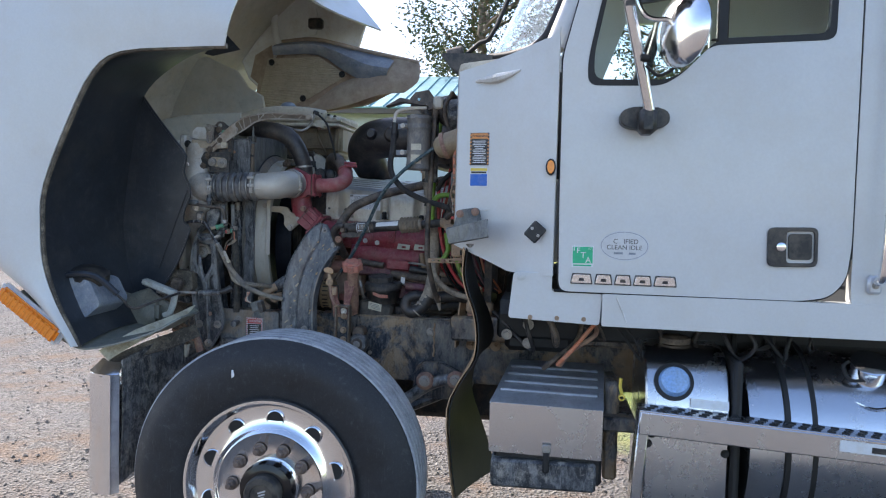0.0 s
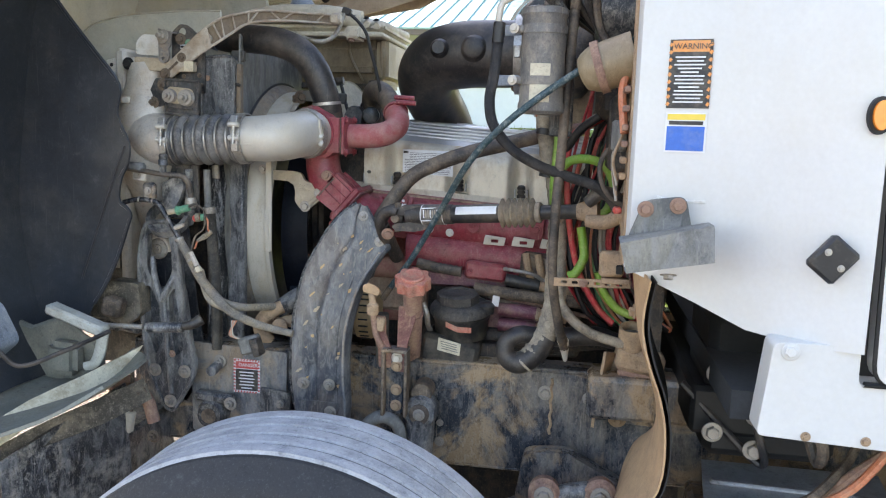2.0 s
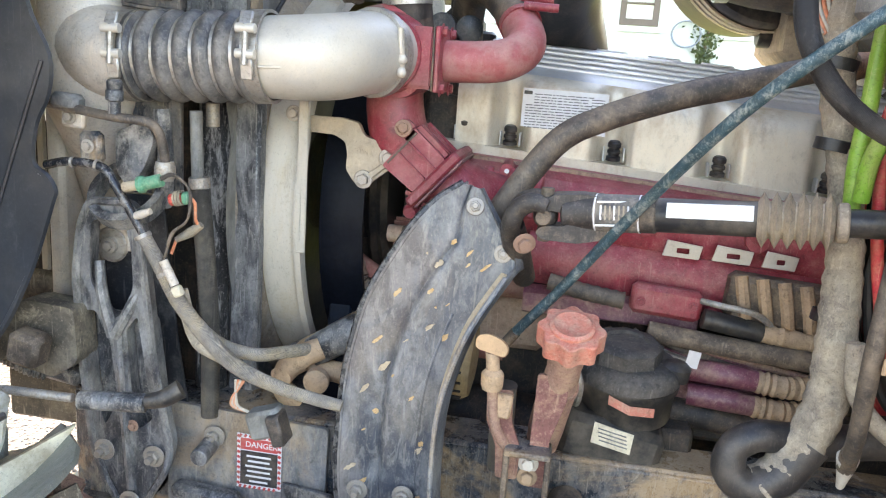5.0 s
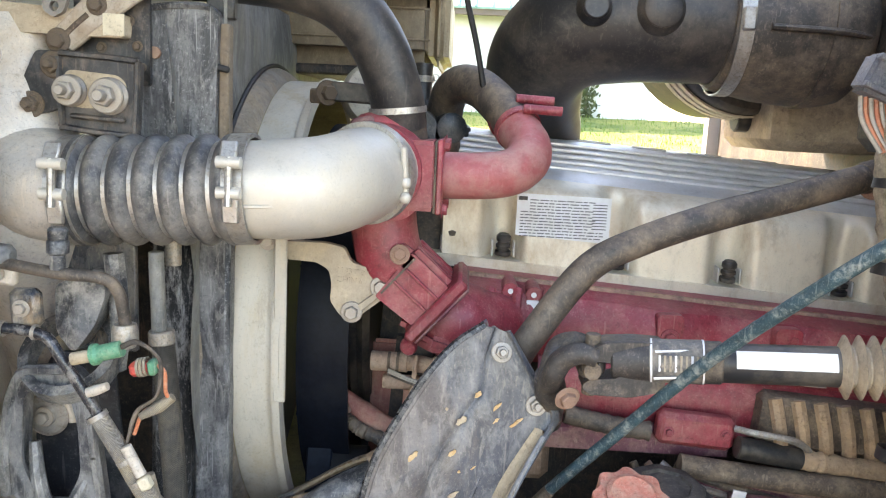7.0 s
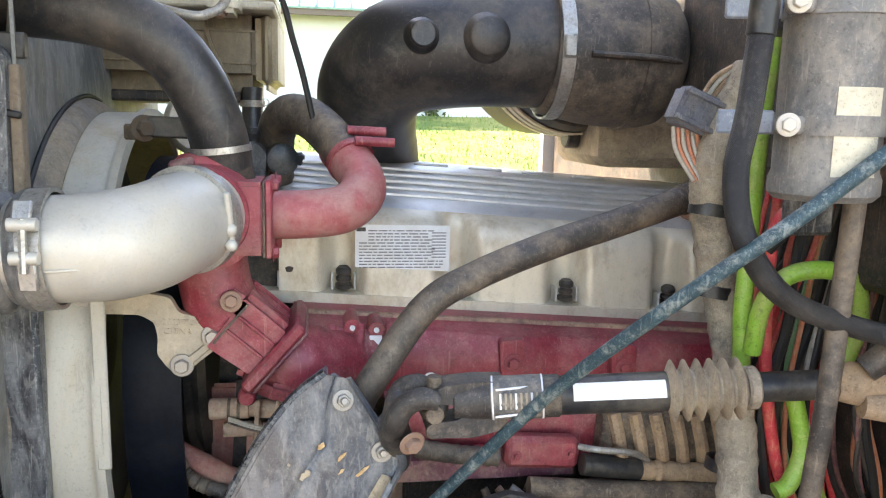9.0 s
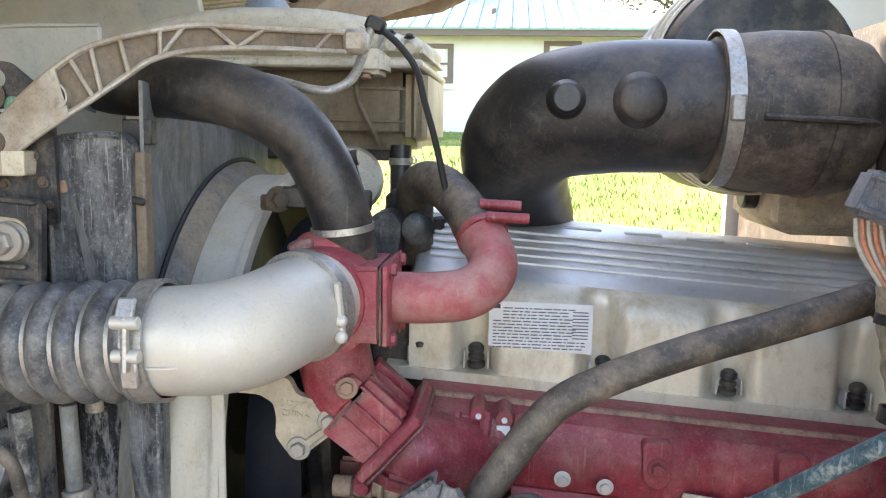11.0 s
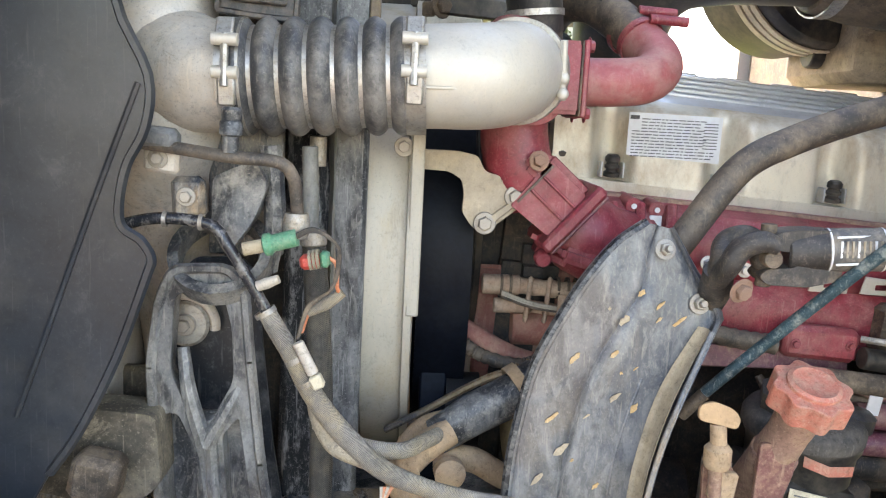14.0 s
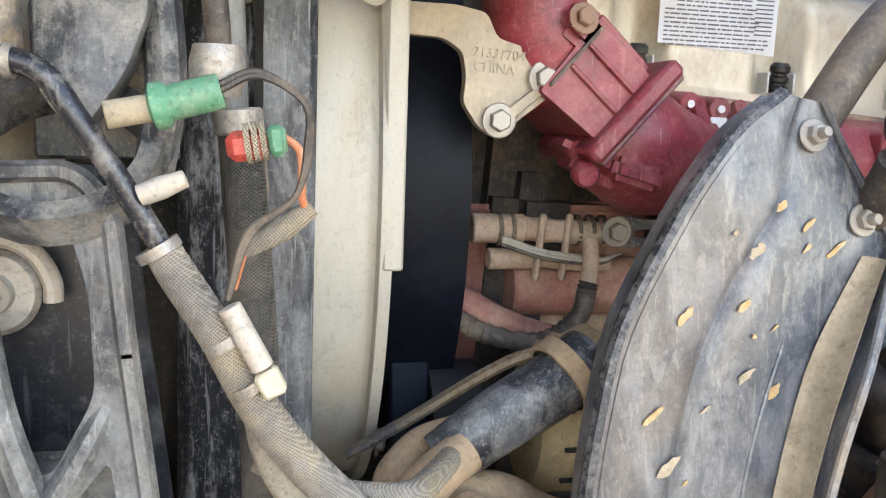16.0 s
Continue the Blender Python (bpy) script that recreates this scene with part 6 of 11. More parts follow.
def lower_guard():
    gd = thing("grille_guard", (-1.58, 3.25, 0.95), "dark slatted grille edge behind the hood liner", "grille")
    part("panel", plate([(-1.70, 0.98), (-1.46, 0.98), (-1.46, 1.45), (-1.70, 1.45)], 0.01, (0, 3.44, 0)), engine_dark, gd)
    for k in range(9):
        part("slat", box((-1.58, 3.42, 1.08 + 0.04 * k), (0.24, 0.01, 0.012), (0, -12, 0), 0.002), black_plastic, gd)
    part("lower_panel", box((-1.51, 3.335, 1.09), (0.26, 0.02, 0.26), (0, 0, 0), 0.006), liner_brown, gd, "brown dusty lower panel")
    part("mesh_strip", box((-1.50, 3.40, 1.25), (0.012, 0.02, 0.5), (0, -6, 0), 0.003), shroud_gray, gd)


lower_guard()


def build_bumper():
    bp = thing("front_bumper", (-1.7, 3.7, 0.36), "chrome truck bumper end with a bent grey lip", "bumper")
    part("end_cap", sheet([[(-1.60, 2.78, z), (-1.612, 2.748, z), (-1.575, 2.735, z), (-1.525, 2.74, z - 0.005), (-1.505, 2.77, z - 0.005)] for z in (0.855, 0.7, 0.55, 0.40)], 0.010), chrome, bp, "chrome bumper end")
    part("end_lip", sheet([[(-1.615, 2.76, 0.858), (-1.56, 2.74, 0.838), (-1.505, 2.765, 0.846)], [(-1.585, 2.80, 0.90), (-1.55, 2.79, 0.89), (-1.51, 2.80, 0.885)]], 0.008, smooth=3), chrome, bp)
    part("beam", box((-1.545, 3.75, 0.62), (0.10, 1.9, 0.42), bevel=0.03, seg=2), chrome, bp)
    part("inner_guard", sheet([[(-1.51, 2.79, 0.90), (-1.46, 2.95, 0.945), (-1.41, 3.10, 0.985)], [(-1.505, 2.79, 0.66), (-1.46, 2.95, 0.68), (-1.40, 3.10, 0.72)], [(-1.52, 2.79, 0.42), (-1.46, 2.95, 0.50), (-1.38, 3.10, 0.56)]], 0.008), cast_black, bp, "dirty black inner guard")
    part("top_strip", sheet([[(-1.60, 2.79, 0.93), (-1.518, 2.90, 0.997), (-1.458, 3.0, 1.026), (-1.372, 3.12, 1.077)], [(-1.56, 2.785, 0.895), (-1.506, 2.88, 0.945), (-1.446, 2.98, 0.987), (-1.401, 3.08, 1.02)]], 0.008, smooth=2), strip_cream, bp, "dusty cream top strip")
    part("strip_under", sheet([[(-1.575, 2.80, 0.89), (-1.50, 2.90, 0.94), (-1.43, 3.0, 0.97), (-1.36, 3.10, 1.0)], [(-1.53, 2.79, 0.875), (-1.47, 2.90, 0.90), (-1.40, 3.0, 0.92), (-1.34, 3.10, 0.95)]], 0.008, smooth=2), liner_brown, bp, "brown lower edge of the guard")
    part("brace", box((-1.45, 3.2, 0.80), (0.1, 0.25, 0.12), bevel=0.01), cast_black, bp)
    lead = part("hanging_lead", tube([(-1.386, 3.1, 1.036), (-1.388, 3.1, 0.98), (-1.393, 3.1, 0.914)], 0.005, 8), dirty_iron, bp)
    part("lead_plug", box((-1.400, 3.1, 0.888), (0.026, 0.02, 0.055), (0, 12, 0), 0.004), shroud_white, lead, "dusty pale plug")


build_bumper()


# ---- radiator pack and fan shroud ----
def build_radiator():
    rad = thing("radiator_pack", (-1.36, 3.75, 0.95), "dusty truck radiator and charge air cooler with cast side tank", "radiator")
    part("core", box((-1.36, 3.93, 1.38), (0.14, 1.0, 0.80), bevel=0.01), engine_dark, rad)
    # cast side tank of the charge air cooler with the port to the bellows
    tank = tube([(-1.46, 3.33, 1.76), (-1.455, 3.325, 1.70), (-1.46, 3.315, 1.62), (-1.455, 3.315, 1.53), (-1.455, 3.355, 1.42), (-1.455, 3.41, 1.24), (-1.45, 3.43, 1.02)], [0.050, 0.058, 0.074, 0.080, 0.062, 0.052, 0.048], 20, 8)
    part("side_tank", tank, dusty_alu, rad, "dusty cast aluminium side tank")
    part("port", tube([(-1.465, 3.325, 1.600), (-1.44, 3.305, 1.580), (-1.40, 3.275, 1.572), (-1.352, 3.261, 1.570)], [0.078, 0.074, 0.064, 0.055], 28), dusty_alu, rad)
    part("tank_flange", box((-1.52, 3.36, 1.45), (0.03, 0.12, 0.7), bevel=0.008), cast_alu, rad)
    tank_tan = material("tan_tank_top", (0.44, 0.35, 0.25), 0.6, dust=(0.56, 0.49, 0.38), amount=0.6, scale=14, vary=0.2, bump=0.3, grit=0.4)
    part("tank_cap", plate(rounded([(-1.470, 1.744), (-1.312, 1.742), (-1.310, 1.768), (-1.470, 1.778)], 0.005), 0.07, (0, 3.284, 0), bevel=0.005), tank_tan, rad, "tan dusty top plate")
    part("nut_plate", plate(rounded([(-1.502, 1.745), (-1.472, 1.744), (-1.474, 1.776), (-1.504, 1.772)], 0.004), 0.05, (0, 3.290, 0), bevel=0.002), white_grimy, rad, "white painted lug")
    part("white_tab", plate(rounded([(-1.475, 1.785), (-1.395, 1.780), (-1.40, 1.832), (-1.455, 1.835), (-1.474, 1.815)], 0.008), 0.004, (0, 3.30, 0)), white_grimy, rad, "white plastic tab")
    part("white_guard", plate([(-1.565, 1.77), (-1.505, 1.785), (-1.50, 1.70), (-1.525, 1.615), (-1.545, 1.61)], 0.004, (0, 3.31, 0)), white_grimy, rad, "white riveted side strip")
    for x, z in ((-1.548, 1.758), (-1.525, 1.762), (-1.545, 1.68), (-1.528, 1.685), (-1.532, 1.63)):
        bolt(rad, (x, 3.308, z), 0.003, mat=black_gap, name="rivet")
    bolt(rad, (-1.489, 3.288, 1.760), 0.010, mat=black_gap)
    part("cap_dimple", lathe([(0.020, 0), (0.020, 0.004), (0.014, 0.001)], (-1.463, 3.278, 1.715), (-0.2, -1, 0.1), 18), cast_alu, rad)
    part("boss", box((-1.478, 3.258, 1.668), (0.022, 0.02, 0.016), bevel=0.003), cast_alu, rad)
    # grey dust cover behind the tank top
    cov = [(-1.76, 1.62), (-1.74, 1.84), (-1.697, 1.878), (-1.603, 1.903), (-1.515, 1.910), (-1.431, 1.915), (-1.318, 1.917), (-1.318, 1.895), (-1.29, 1.80), (-1.30, 1.70)]
    part("dust_cover", plate(cov, 0.008, (0, 3.46, 0), bevel=0.003), hood_inside, rad, "grey rubber dust cover with pale upper edge")
    part("cover_edge", tube([(x, 3.46, z) for x, z in cov[1:7]], 0.0025, 6), shroud_white, rad)
    part("cover_side", sheet([[(-1.66, 3.46, 1.70), (-1.62, 3.38, 1.72), (-1.55, 3.32, 1.77)], [(-1.65, 3.46, 1.40), (-1.60, 3.38, 1.42), (-1.56, 3.34, 1.45)], [(-1.64, 3.46, 1.05), (-1.60, 3.38, 1.05), (-1.56, 3.34, 1.05)]], 0.005), hood_inside, rad)
    # mounting plates
    plate_black = material("black_mount_plate", (0.026, 0.028, 0.033), 0.40, dust=(0.26, 0.20, 0.15), amount=0.5, scale=16, fine=190, vary=0.4, bump=0.35, edge=(0.48, 0.66), grit=0.35, film=0.08)
    strap_steel = material("dull_strap_steel", (0.20, 0.19, 0.18), 0.42, metal=0.4, dust=(0.36, 0.28, 0.21), amount=0.7, scale=18, vary=0.3, bump=0.3, grit=0.4)
    p1 = part("upper_plate", plate(rounded([(-1.396, 1.843), (-1.362, 1.836), (-1.364, 1.805), (-1.371, 1.795), (-1.367, 1.783), (-1.373, 1.766), (-1.385, 1.760), (-1.396, 1.768)], 0.004), 0.007, (0, 3.270, 0), holes=[circle(-1.383, 1.772, 0.0055, 12)], bevel=0.002), strap_steel, rad, "dull steel hanger strap")
    part("strap_fold", box((-1.380, 3.290, 1.840), (0.034, 0.044, 0.005), (0, 13, 0), 0.0015), strap_steel, p1)
    p2 = part("rear_plate", plate(rounded([(-1.378, 1.840), (-1.356, 1.861), (-1.335, 1.859), (-1.303, 1.833), (-1.290, 1.795), (-1.290, 1.69), (-1.378, 1.69)], 0.006), 0.006, (0, 3.304, 0), holes=[circle(-1.350, 1.842, 0.0105, 18)], bevel=0.0015), plate_black, rad, "black bracing plate")
    part("green_mark", plate(oval(-1.332, 1.815, 0.010, 0.009), 0.001, (0, 3.3025, 0), bevel=0), green_plug, p2)
    part("clip", box((-1.346, 3.3015, 1.805), (0.017, 0.004, 0.012), bevel=0.002), sticker_gray, p2)
    part("clip_slot", box((-1.346, 3.2992, 1.805), (0.012, 0.002, 0.005), bevel=0.0005), black_gap, p2)
    bolt(rad, (-1.383, 3.269, 1.826), 0.0115, axis=(-0.25, -1, 0.05), stud=True)
    bolt(rad, (-1.352, 3.300, 1.824), 0.009, mat=dirty_iron)
    for x, z, r in ((-1.313, 1.763, 0.004), (-1.304, 1.735, 0.004), (-1.298, 1.712, 0.003), (-1.346, 1.732, 0.004)):
        bolt(rad, (x, 3.303, z), r, mat=dirty_iron, name="rivet")
    p3 = part("mount_plate", plate(rounded([(-1.408, 1.725), (-1.376, 1.724), (-1.372, 1.664), (-1.428, 1.646), (-1.440, 1.652), (-1.436, 1.668)], 0.007), 0.010, (0, 3.274, 0), bevel=0.003), plate_black, rad, "black isolator mount plate")
    part("cup_plate", plate(rounded([(-1.380, 1.724), (-1.293, 1.719), (-1.287, 1.712), (-1.292, 1.634), (-1.300, 1.630), (-1.374, 1.637), (-1.378, 1.646)], 0.008), 0.010, (0, 3.270, 0), bevel=0.004), plate_black, p3, "square cup plate with a raised rim")
    part("plate_lip", tube([(-1.378, 3.268, 1.722), (-1.296, 3.268, 1.717), (-1.290, 3.268, 1.710), (-1.294, 3.268, 1.640), (-1.300, 3.268, 1.634), (-1.372, 3.268, 1.640), (-1.377, 3.268, 1.648), (-1.379, 3.268, 1.718)], 0.0036, 6, 3), plate_black, p3)
    part("dust_patch", plate(rounded([(-1.374, 1.705), (-1.312, 1.700), (-1.302, 1.690), (-1.310, 1.664), (-1.360, 1.662), (-1.376, 1.672)], 0.012), 0.0008, (0, 3.2694, 0), bevel=0), dry_mud, p3, "tan dust caught round the bolts")
    for x, z, r in ((-1.387, 1.709, 0.0095), (-1.413, 1.664, 0.0095)):
        bolt(rad, (x, 3.272, z), r, mat=dirty_iron, stud=True)
    for x, z, r in ((-1.366, 1.681, 0.0125), (-1.322, 1.677, 0.0145)):
        part("washer", lathe([(r * 1.45, 0), (r * 1.45, 0.003), (r * 1.15, 0.005), (r * 1.1, 0.010)], (x, 3.269, z), (0.1, -1, 0), 24), strap_steel, p3, "steel cup washer")
        bolt(rad, (x, 3.259, z), r * 0.85, stud=True)
    part("plate_step", box((-1.335, 3.266, 1.652), (0.062, 0.008, 0.006), (0, 3, 0), 0.002), plate_black, p3)
    part("label", box((-1.322, 3.282, 1.756), (0.024, 0.002, 0.024), (0, 0, 0), 0), cream_plastic, rad, "blank cream paper label")
    # dark filler added to close a bright sliver beside the side panel
    part("upper_filler", plate([(-1.24, 1.775), (-1.206, 1.775), (-1.206, 1.803), (-1.24, 1.803)], 0.015, (0, 3.350, 0)), black_plastic, rad)
    # side seals, panels and fan shroud
    rough_panel = material("scuffed_side_panel", (0.028, 0.033, 0.042), 0.34, film=0.45, dust=(0.36, 0.36, 0.36), amount=0.5, scale=10, fine=160, vary=0.5, bump=0.5, streak=5, edge=(0.48, 0.68), grit=0.7)
    rough_foam = material("rough_foam", (0.030, 0.034, 0.042), 0.5, dust=(0.42, 0.42, 0.42), amount=0.9, scale=34, fine=150, vary=0.5, bump=1.0, bump_dist=0.008, edge=(0.50, 0.60), streak=3.5, grit=0.8)
    part("upper_panel", plate(rounded([(-1.308, 1.60), (-1.222, 1.60), (-1.216, 1.778), (-1.230, 1.790), (-1.304, 1.784)], 0.012), 0.02, (0, 3.322, 0), bevel=0.006), rough_panel, rad, "scuffed black side panel")
    part("panel_screw", lathe([(0.007, 0), (0.007, 0.005)], (-1.290, 3.320, 1.730), (0, -1, 0), 12), rust, rad)
    part("panel_rim", tube([(-1.309, 3.321, 1.62), (-1.307, 3.321, 1.770), (-1.296, 3.321, 1.781), (-1.250, 3.321, 1.786), (-1.226, 3.321, 1.784)], 0.004, 6), rough_panel, rad)
    part("seal_strip", plate([(-1.325, 1.02), (-1.272, 1.02), (-1.262, 1.60), (-1.315, 1.60)], 0.05, (0, 3.36, 0), bevel=0.010), rough_foam, rad, "rough blistered black foam strip")
    part("dark_panel", plate([(-1.272, 1.02), (-1.222, 1.02), (-1.218, 1.60), (-1.262, 1.60)], 0.03, (0, 3.375, 0), bevel=0.006), rough_panel, rad)
    part("panel_edge", plate([(-1.221, 1.58), (-1.208, 1.58), (-1.207, 1.768), (-1.219, 1.768)], 0.02, (0, 3.332, 0)), strip_tan, rad, "tan stained upright strip")
    part("strip_clip", box((-1.214, 3.326, 1.716), (0.020, 0.006, 0.008), (0, 12, 0), 0.002), black_gap, rad)
    part("torn_slot", plate([(-1.262, 1.40), (-1.250, 1.41), (-1.243, 1.385), (-1.25, 1.35), (-1.262, 1.34)], 0.004, (0, 3.395, 0)), black_gap, rad)
    part("torn_slot", plate([(-1.262, 1.30), (-1.249, 1.30), (-1.245, 1.272), (-1.262, 1.268)], 0.004, (0, 3.395, 0)), black_gap, rad)
    # black plate added to keep the dark gap from showing bright ground
    part("lower_cover", box((-1.14, 3.56, 0.985), (0.36, 0.30, 0.010), bevel=0.003), cast_black, rad, "black filler plate over the gap below the shroud")
    part("bottom_tank", box((-1.36, 3.93, 0.99), (0.16, 1.0, 0.08), bevel=0.02), cast_black, rad)
    return rad


rad_ob = build_radiator()


def build_shroud():
    sh = thing("fan_shroud", (-1.2, 3.98, 0.85), "round fan shroud with a pale metal edge ring and ochre inside", "fan shroud")
    cy, cz, R = 3.772, 1.345, 0.372
    part("edge_ring", lathe([(R - 0.004, -0.070), (R + 0.004, -0.068), (R + 0.004, -0.022), (R + 0.001, -0.018), (R + 0.001, -0.012), (R + 0.011, -0.010), (R + 0.011, 0.000), (R - 0.006, 0.002), (R - 0.008, -0.068)], (-1.157, cy, cz), (1, 0, 0), 96, caps=False), shroud_white, sh, "dusty white metal edge ring")
    part("shoulder", lathe([(R + 0.003, 0.036), (R + 0.012, 0.030), (R + 0.022, 0.016), (R + 0.028, 0.0)], (-1.262, cy, cz), (1, 0, 0), 96, caps=False), shroud_tan, sh, "brown-stained rolled shoulder")
    part("torn_seam", tube([(-1.255, cy - (R + 0.028) * math.cos(a), cz + (R + 0.028) * math.sin(a)) for a in np.linspace(0.66, 1.75, 14)], 0.0035, 6, 3), black_gap, sh, "black torn seam")
    part("tear", tube([(-1.252, 3.475, 1.585), (-1.248, 3.460, 1.577), (-1.246, 3.452, 1.562), (-1.25, 3.44, 1.548)], [0.002, 0.006, 0.004, 0.002], 6), black_gap, sh)
    rows = []
    for k in range(73):
        a = 2 * math.pi * k / 72
        c, s = math.cos(a), math.sin(a)
        edge = 3.345 if s > 0.38 else 3.398
        k2 = min((cy - edge if c > 0 else 0.62) / max(abs(c), 1e-6), 0.50 / max(abs(s), 1e-6))
        rows.append([(-1.216 - 0.05 * min(1, max(0, (0.43 - k2 * c) / 0.15)) if c > 0 and s > 0.38 else -1.27, cy - k2 * c, cz + k2 * s), (-1.262, cy - (R + 0.03 + 0.4 * (k2 - R)) * c, cz + (R + 0.03 + 0.4 * (k2 - R)) * s), (-1.262, cy - (R + 0.024) * c, cz + (R + 0.024) * s)])
    part("funnel", sheet(rows, 0.004), shroud_gray, sh, "grey-green dusty shroud panel")
    part("inner_wall", lathe([(R - 0.012, -0.10), (R - 0.012, -0.004)], (-1.157, cy, cz), (1, 0, 0), 72, caps=False), shroud_ochre, sh, "ochre inner wall")
    part("back_disc", lathe([(R - 0.012, 0), (0.10, 0.005)], (-1.257, cy, cz), (1, 0, 0), 72, caps=False), black_plastic, sh, "dark radiator core behind the fan")
    part("step_plate", plate([(-0.005, 1.28), (0.012, 1.28), (0.012, 1.53), (-0.005, 1.53)], 0.004, (-1.160, 3.392, 0)), shroud_white, sh)
    bolt(sh, (-1.175, 3.400, 1.50), 0.008)
    bolt(sh, (-1.132, 3.573, 1.699), 0.012, axis=(0.6, -0.8, 0), mat=dirty_iron)
    part("ring_tab", box((-1.150, 3.578, 1.694), (0.022, 0.010, 0.022), (0, 0, -35), 0.003), dirty_iron, sh)
    part("shroud_arm", box((-1.07, 3.59, 1.700), (0.13, 0.012, 0.030), (0, 2, 10), 0.003), black_plastic, sh, "flat black support arm")
    bolt(sh, (-1.150, 3.515, 1.082), 0.009, axis=(1, -0.3, 0))
    black_gloss = material("fan_ring_plastic", (0.006, 0.009, 0.016), 0.45, spec=0.12, dust=(0.03, 0.03, 0.03), amount=0.2, scale=8, vary=0.3)
    fan = thing("engine_fan", (-1.10, cy, 0.95), "black plastic engine fan behind the shroud", "fan")
    part("hub", lathe([(0.09, 0), (0.10, 0.03), (0.10, 0.09), (0.07, 0.12)], (-1.19, cy, cz), (1, 0, 0), 32), cast_black, fan)
    part("fan_ring", lathe([(0.318, 0), (0.326, 0), (0.326, 0.075), (0.318, 0.075), (0.318, 0)], (-1.150, cy + 0.02, cz - 0.02), (1, 0, 0), 96, caps=False), black_gloss, fan, "black ring round the blades")
    for k in range(9):
        a = 2 * math.pi * k / 9 + 0.2
        rows = []
        for r in (0.09, 0.17, 0.25, 0.315):
            tw = 0.55 - 0.5 * r
            rows.append([(-1.125 + d * math.sin(tw) * 0.07, cy + 0.02 + r * math.cos(a) - d * 0.08 * math.sin(a), cz - 0.02 + r * math.sin(a) + d * 0.08 * math.cos(a)) for d in (-1, 0, 1)])
        part("blade", sheet(rows, 0.006, smooth=2), black_gloss, fan)


build_shroud()


# ---- charge air pipe: bellows, elbow and clamps ----
def build_charge_pipe():
    cp = thing("charge_air_pipe", (-1.2, 3.27, 1.51), "dusty aluminium elbow with grey ribbed rubber bellows and clamps", "air pipe")
    x0, x1, y, z = -1.360, -1.163, 3.260, 1.570
    n = 7
    sh = Shape()
    prof = []
    for k in range(n * 10 + 1):
        t = k / (n * 10)
        s = abs(math.sin(math.pi * n * t)) ** 0.7
        prof.append((0.050 + 0.013 * s, (x1 - x0) * t))
    lathe(prof, (x0, y, z), (1, 0, 0.055), 40, sh)
    bel = part("bellows", sh, bellows_rubber, cp, "grey ribbed silicone bellows")
    for k in range(1, n):
        part("wire_ring", ring_at((x0 + (x1 - x0) * k / n, y, z + 0.0108 * k / n), (1, 0, 0.055), 0.0515, 0.003, 36), steel, bel)
    for x, z in ((x0 + 0.008, 1.5705), (x1 - 0.002, 1.581)):
        cl = part("hose_clamp", lathe([(0.058, -0.012), (0.0625, -0.012), (0.0625, 0.012), (0.058, 0.012)], (x, y, z), (1, 0, 0.055), 40, caps=False), steel, cp, "bright band clamp")
        part("clamp_bolt", rod((x, y - 0.066, z + 0.040), (x, y - 0.070, z - 0.012), 0.0042, 8), steel, cl)
        for dz in (0.034, 0.002):
            part("trunnion", rod((x - 0.013, y - 0.066, z + dz), (x + 0.013, y - 0.066, z + dz), 0.0065, 10), pipe_alu, cl)
        part("strap_end", box((x - 0.001, y - 0.062, z + 0.045), (0.018, 0.006, 0.024), (-25, 0, 0), 0.002), steel, cl)
        part("strap_end", box((x + 0.001, y - 0.063, z - 0.016), (0.018, 0.006, 0.03), (10, 0, 0), 0.002), steel, cl)
    elb = part("elbow", tube([(-1.172, 3.260, 1.580), (-1.14, 3.260, 1.582), (-1.105, 3.266, 1.584), (-1.075, 3.290, 1.588), (-1.050, 3.338, 1.596), (-1.034, 3.395, 1.600)], [0.055, 0.0555, 0.057, 0.058, 0.058, 0.057], 36, 8), pipe_alu, cp, "dusty cast aluminium elbow")
    part("mould_seam", tube([(-1.165, 3.206, 1.568), (-1.13, 3.206, 1.569), (-1.085, 3.230, 1.572), (-1.045, 3.284, 1.580), (-1.018, 3.335, 1.588)], 0.0018, 6), pipe_alu, elb)
    vb = part("v_band", ring_at((-1.042, 3.366, 1.598), (0.36, 0.93, 0.06), 0.058, 0.006, 40, flat=1.3), steel, cp, "steel V-band clamp")
    part("v_bolt", rod((-0.994, 3.322, 1.634), (-0.990, 3.334, 1.566), 0.0042, 8), pipe_alu, vb)
    for zz in (1.585, 1.567):
        part("v_nut", ball((-0.991, 3.328, zz + 0.006), 0.0075, seg=10), pipe_alu, vb)


build_charge_pipe()


# ---- engine ----
def slope(x, z):
    """The engine leans down towards the cab."""
    return z - 0.068 * (x + 0.85)


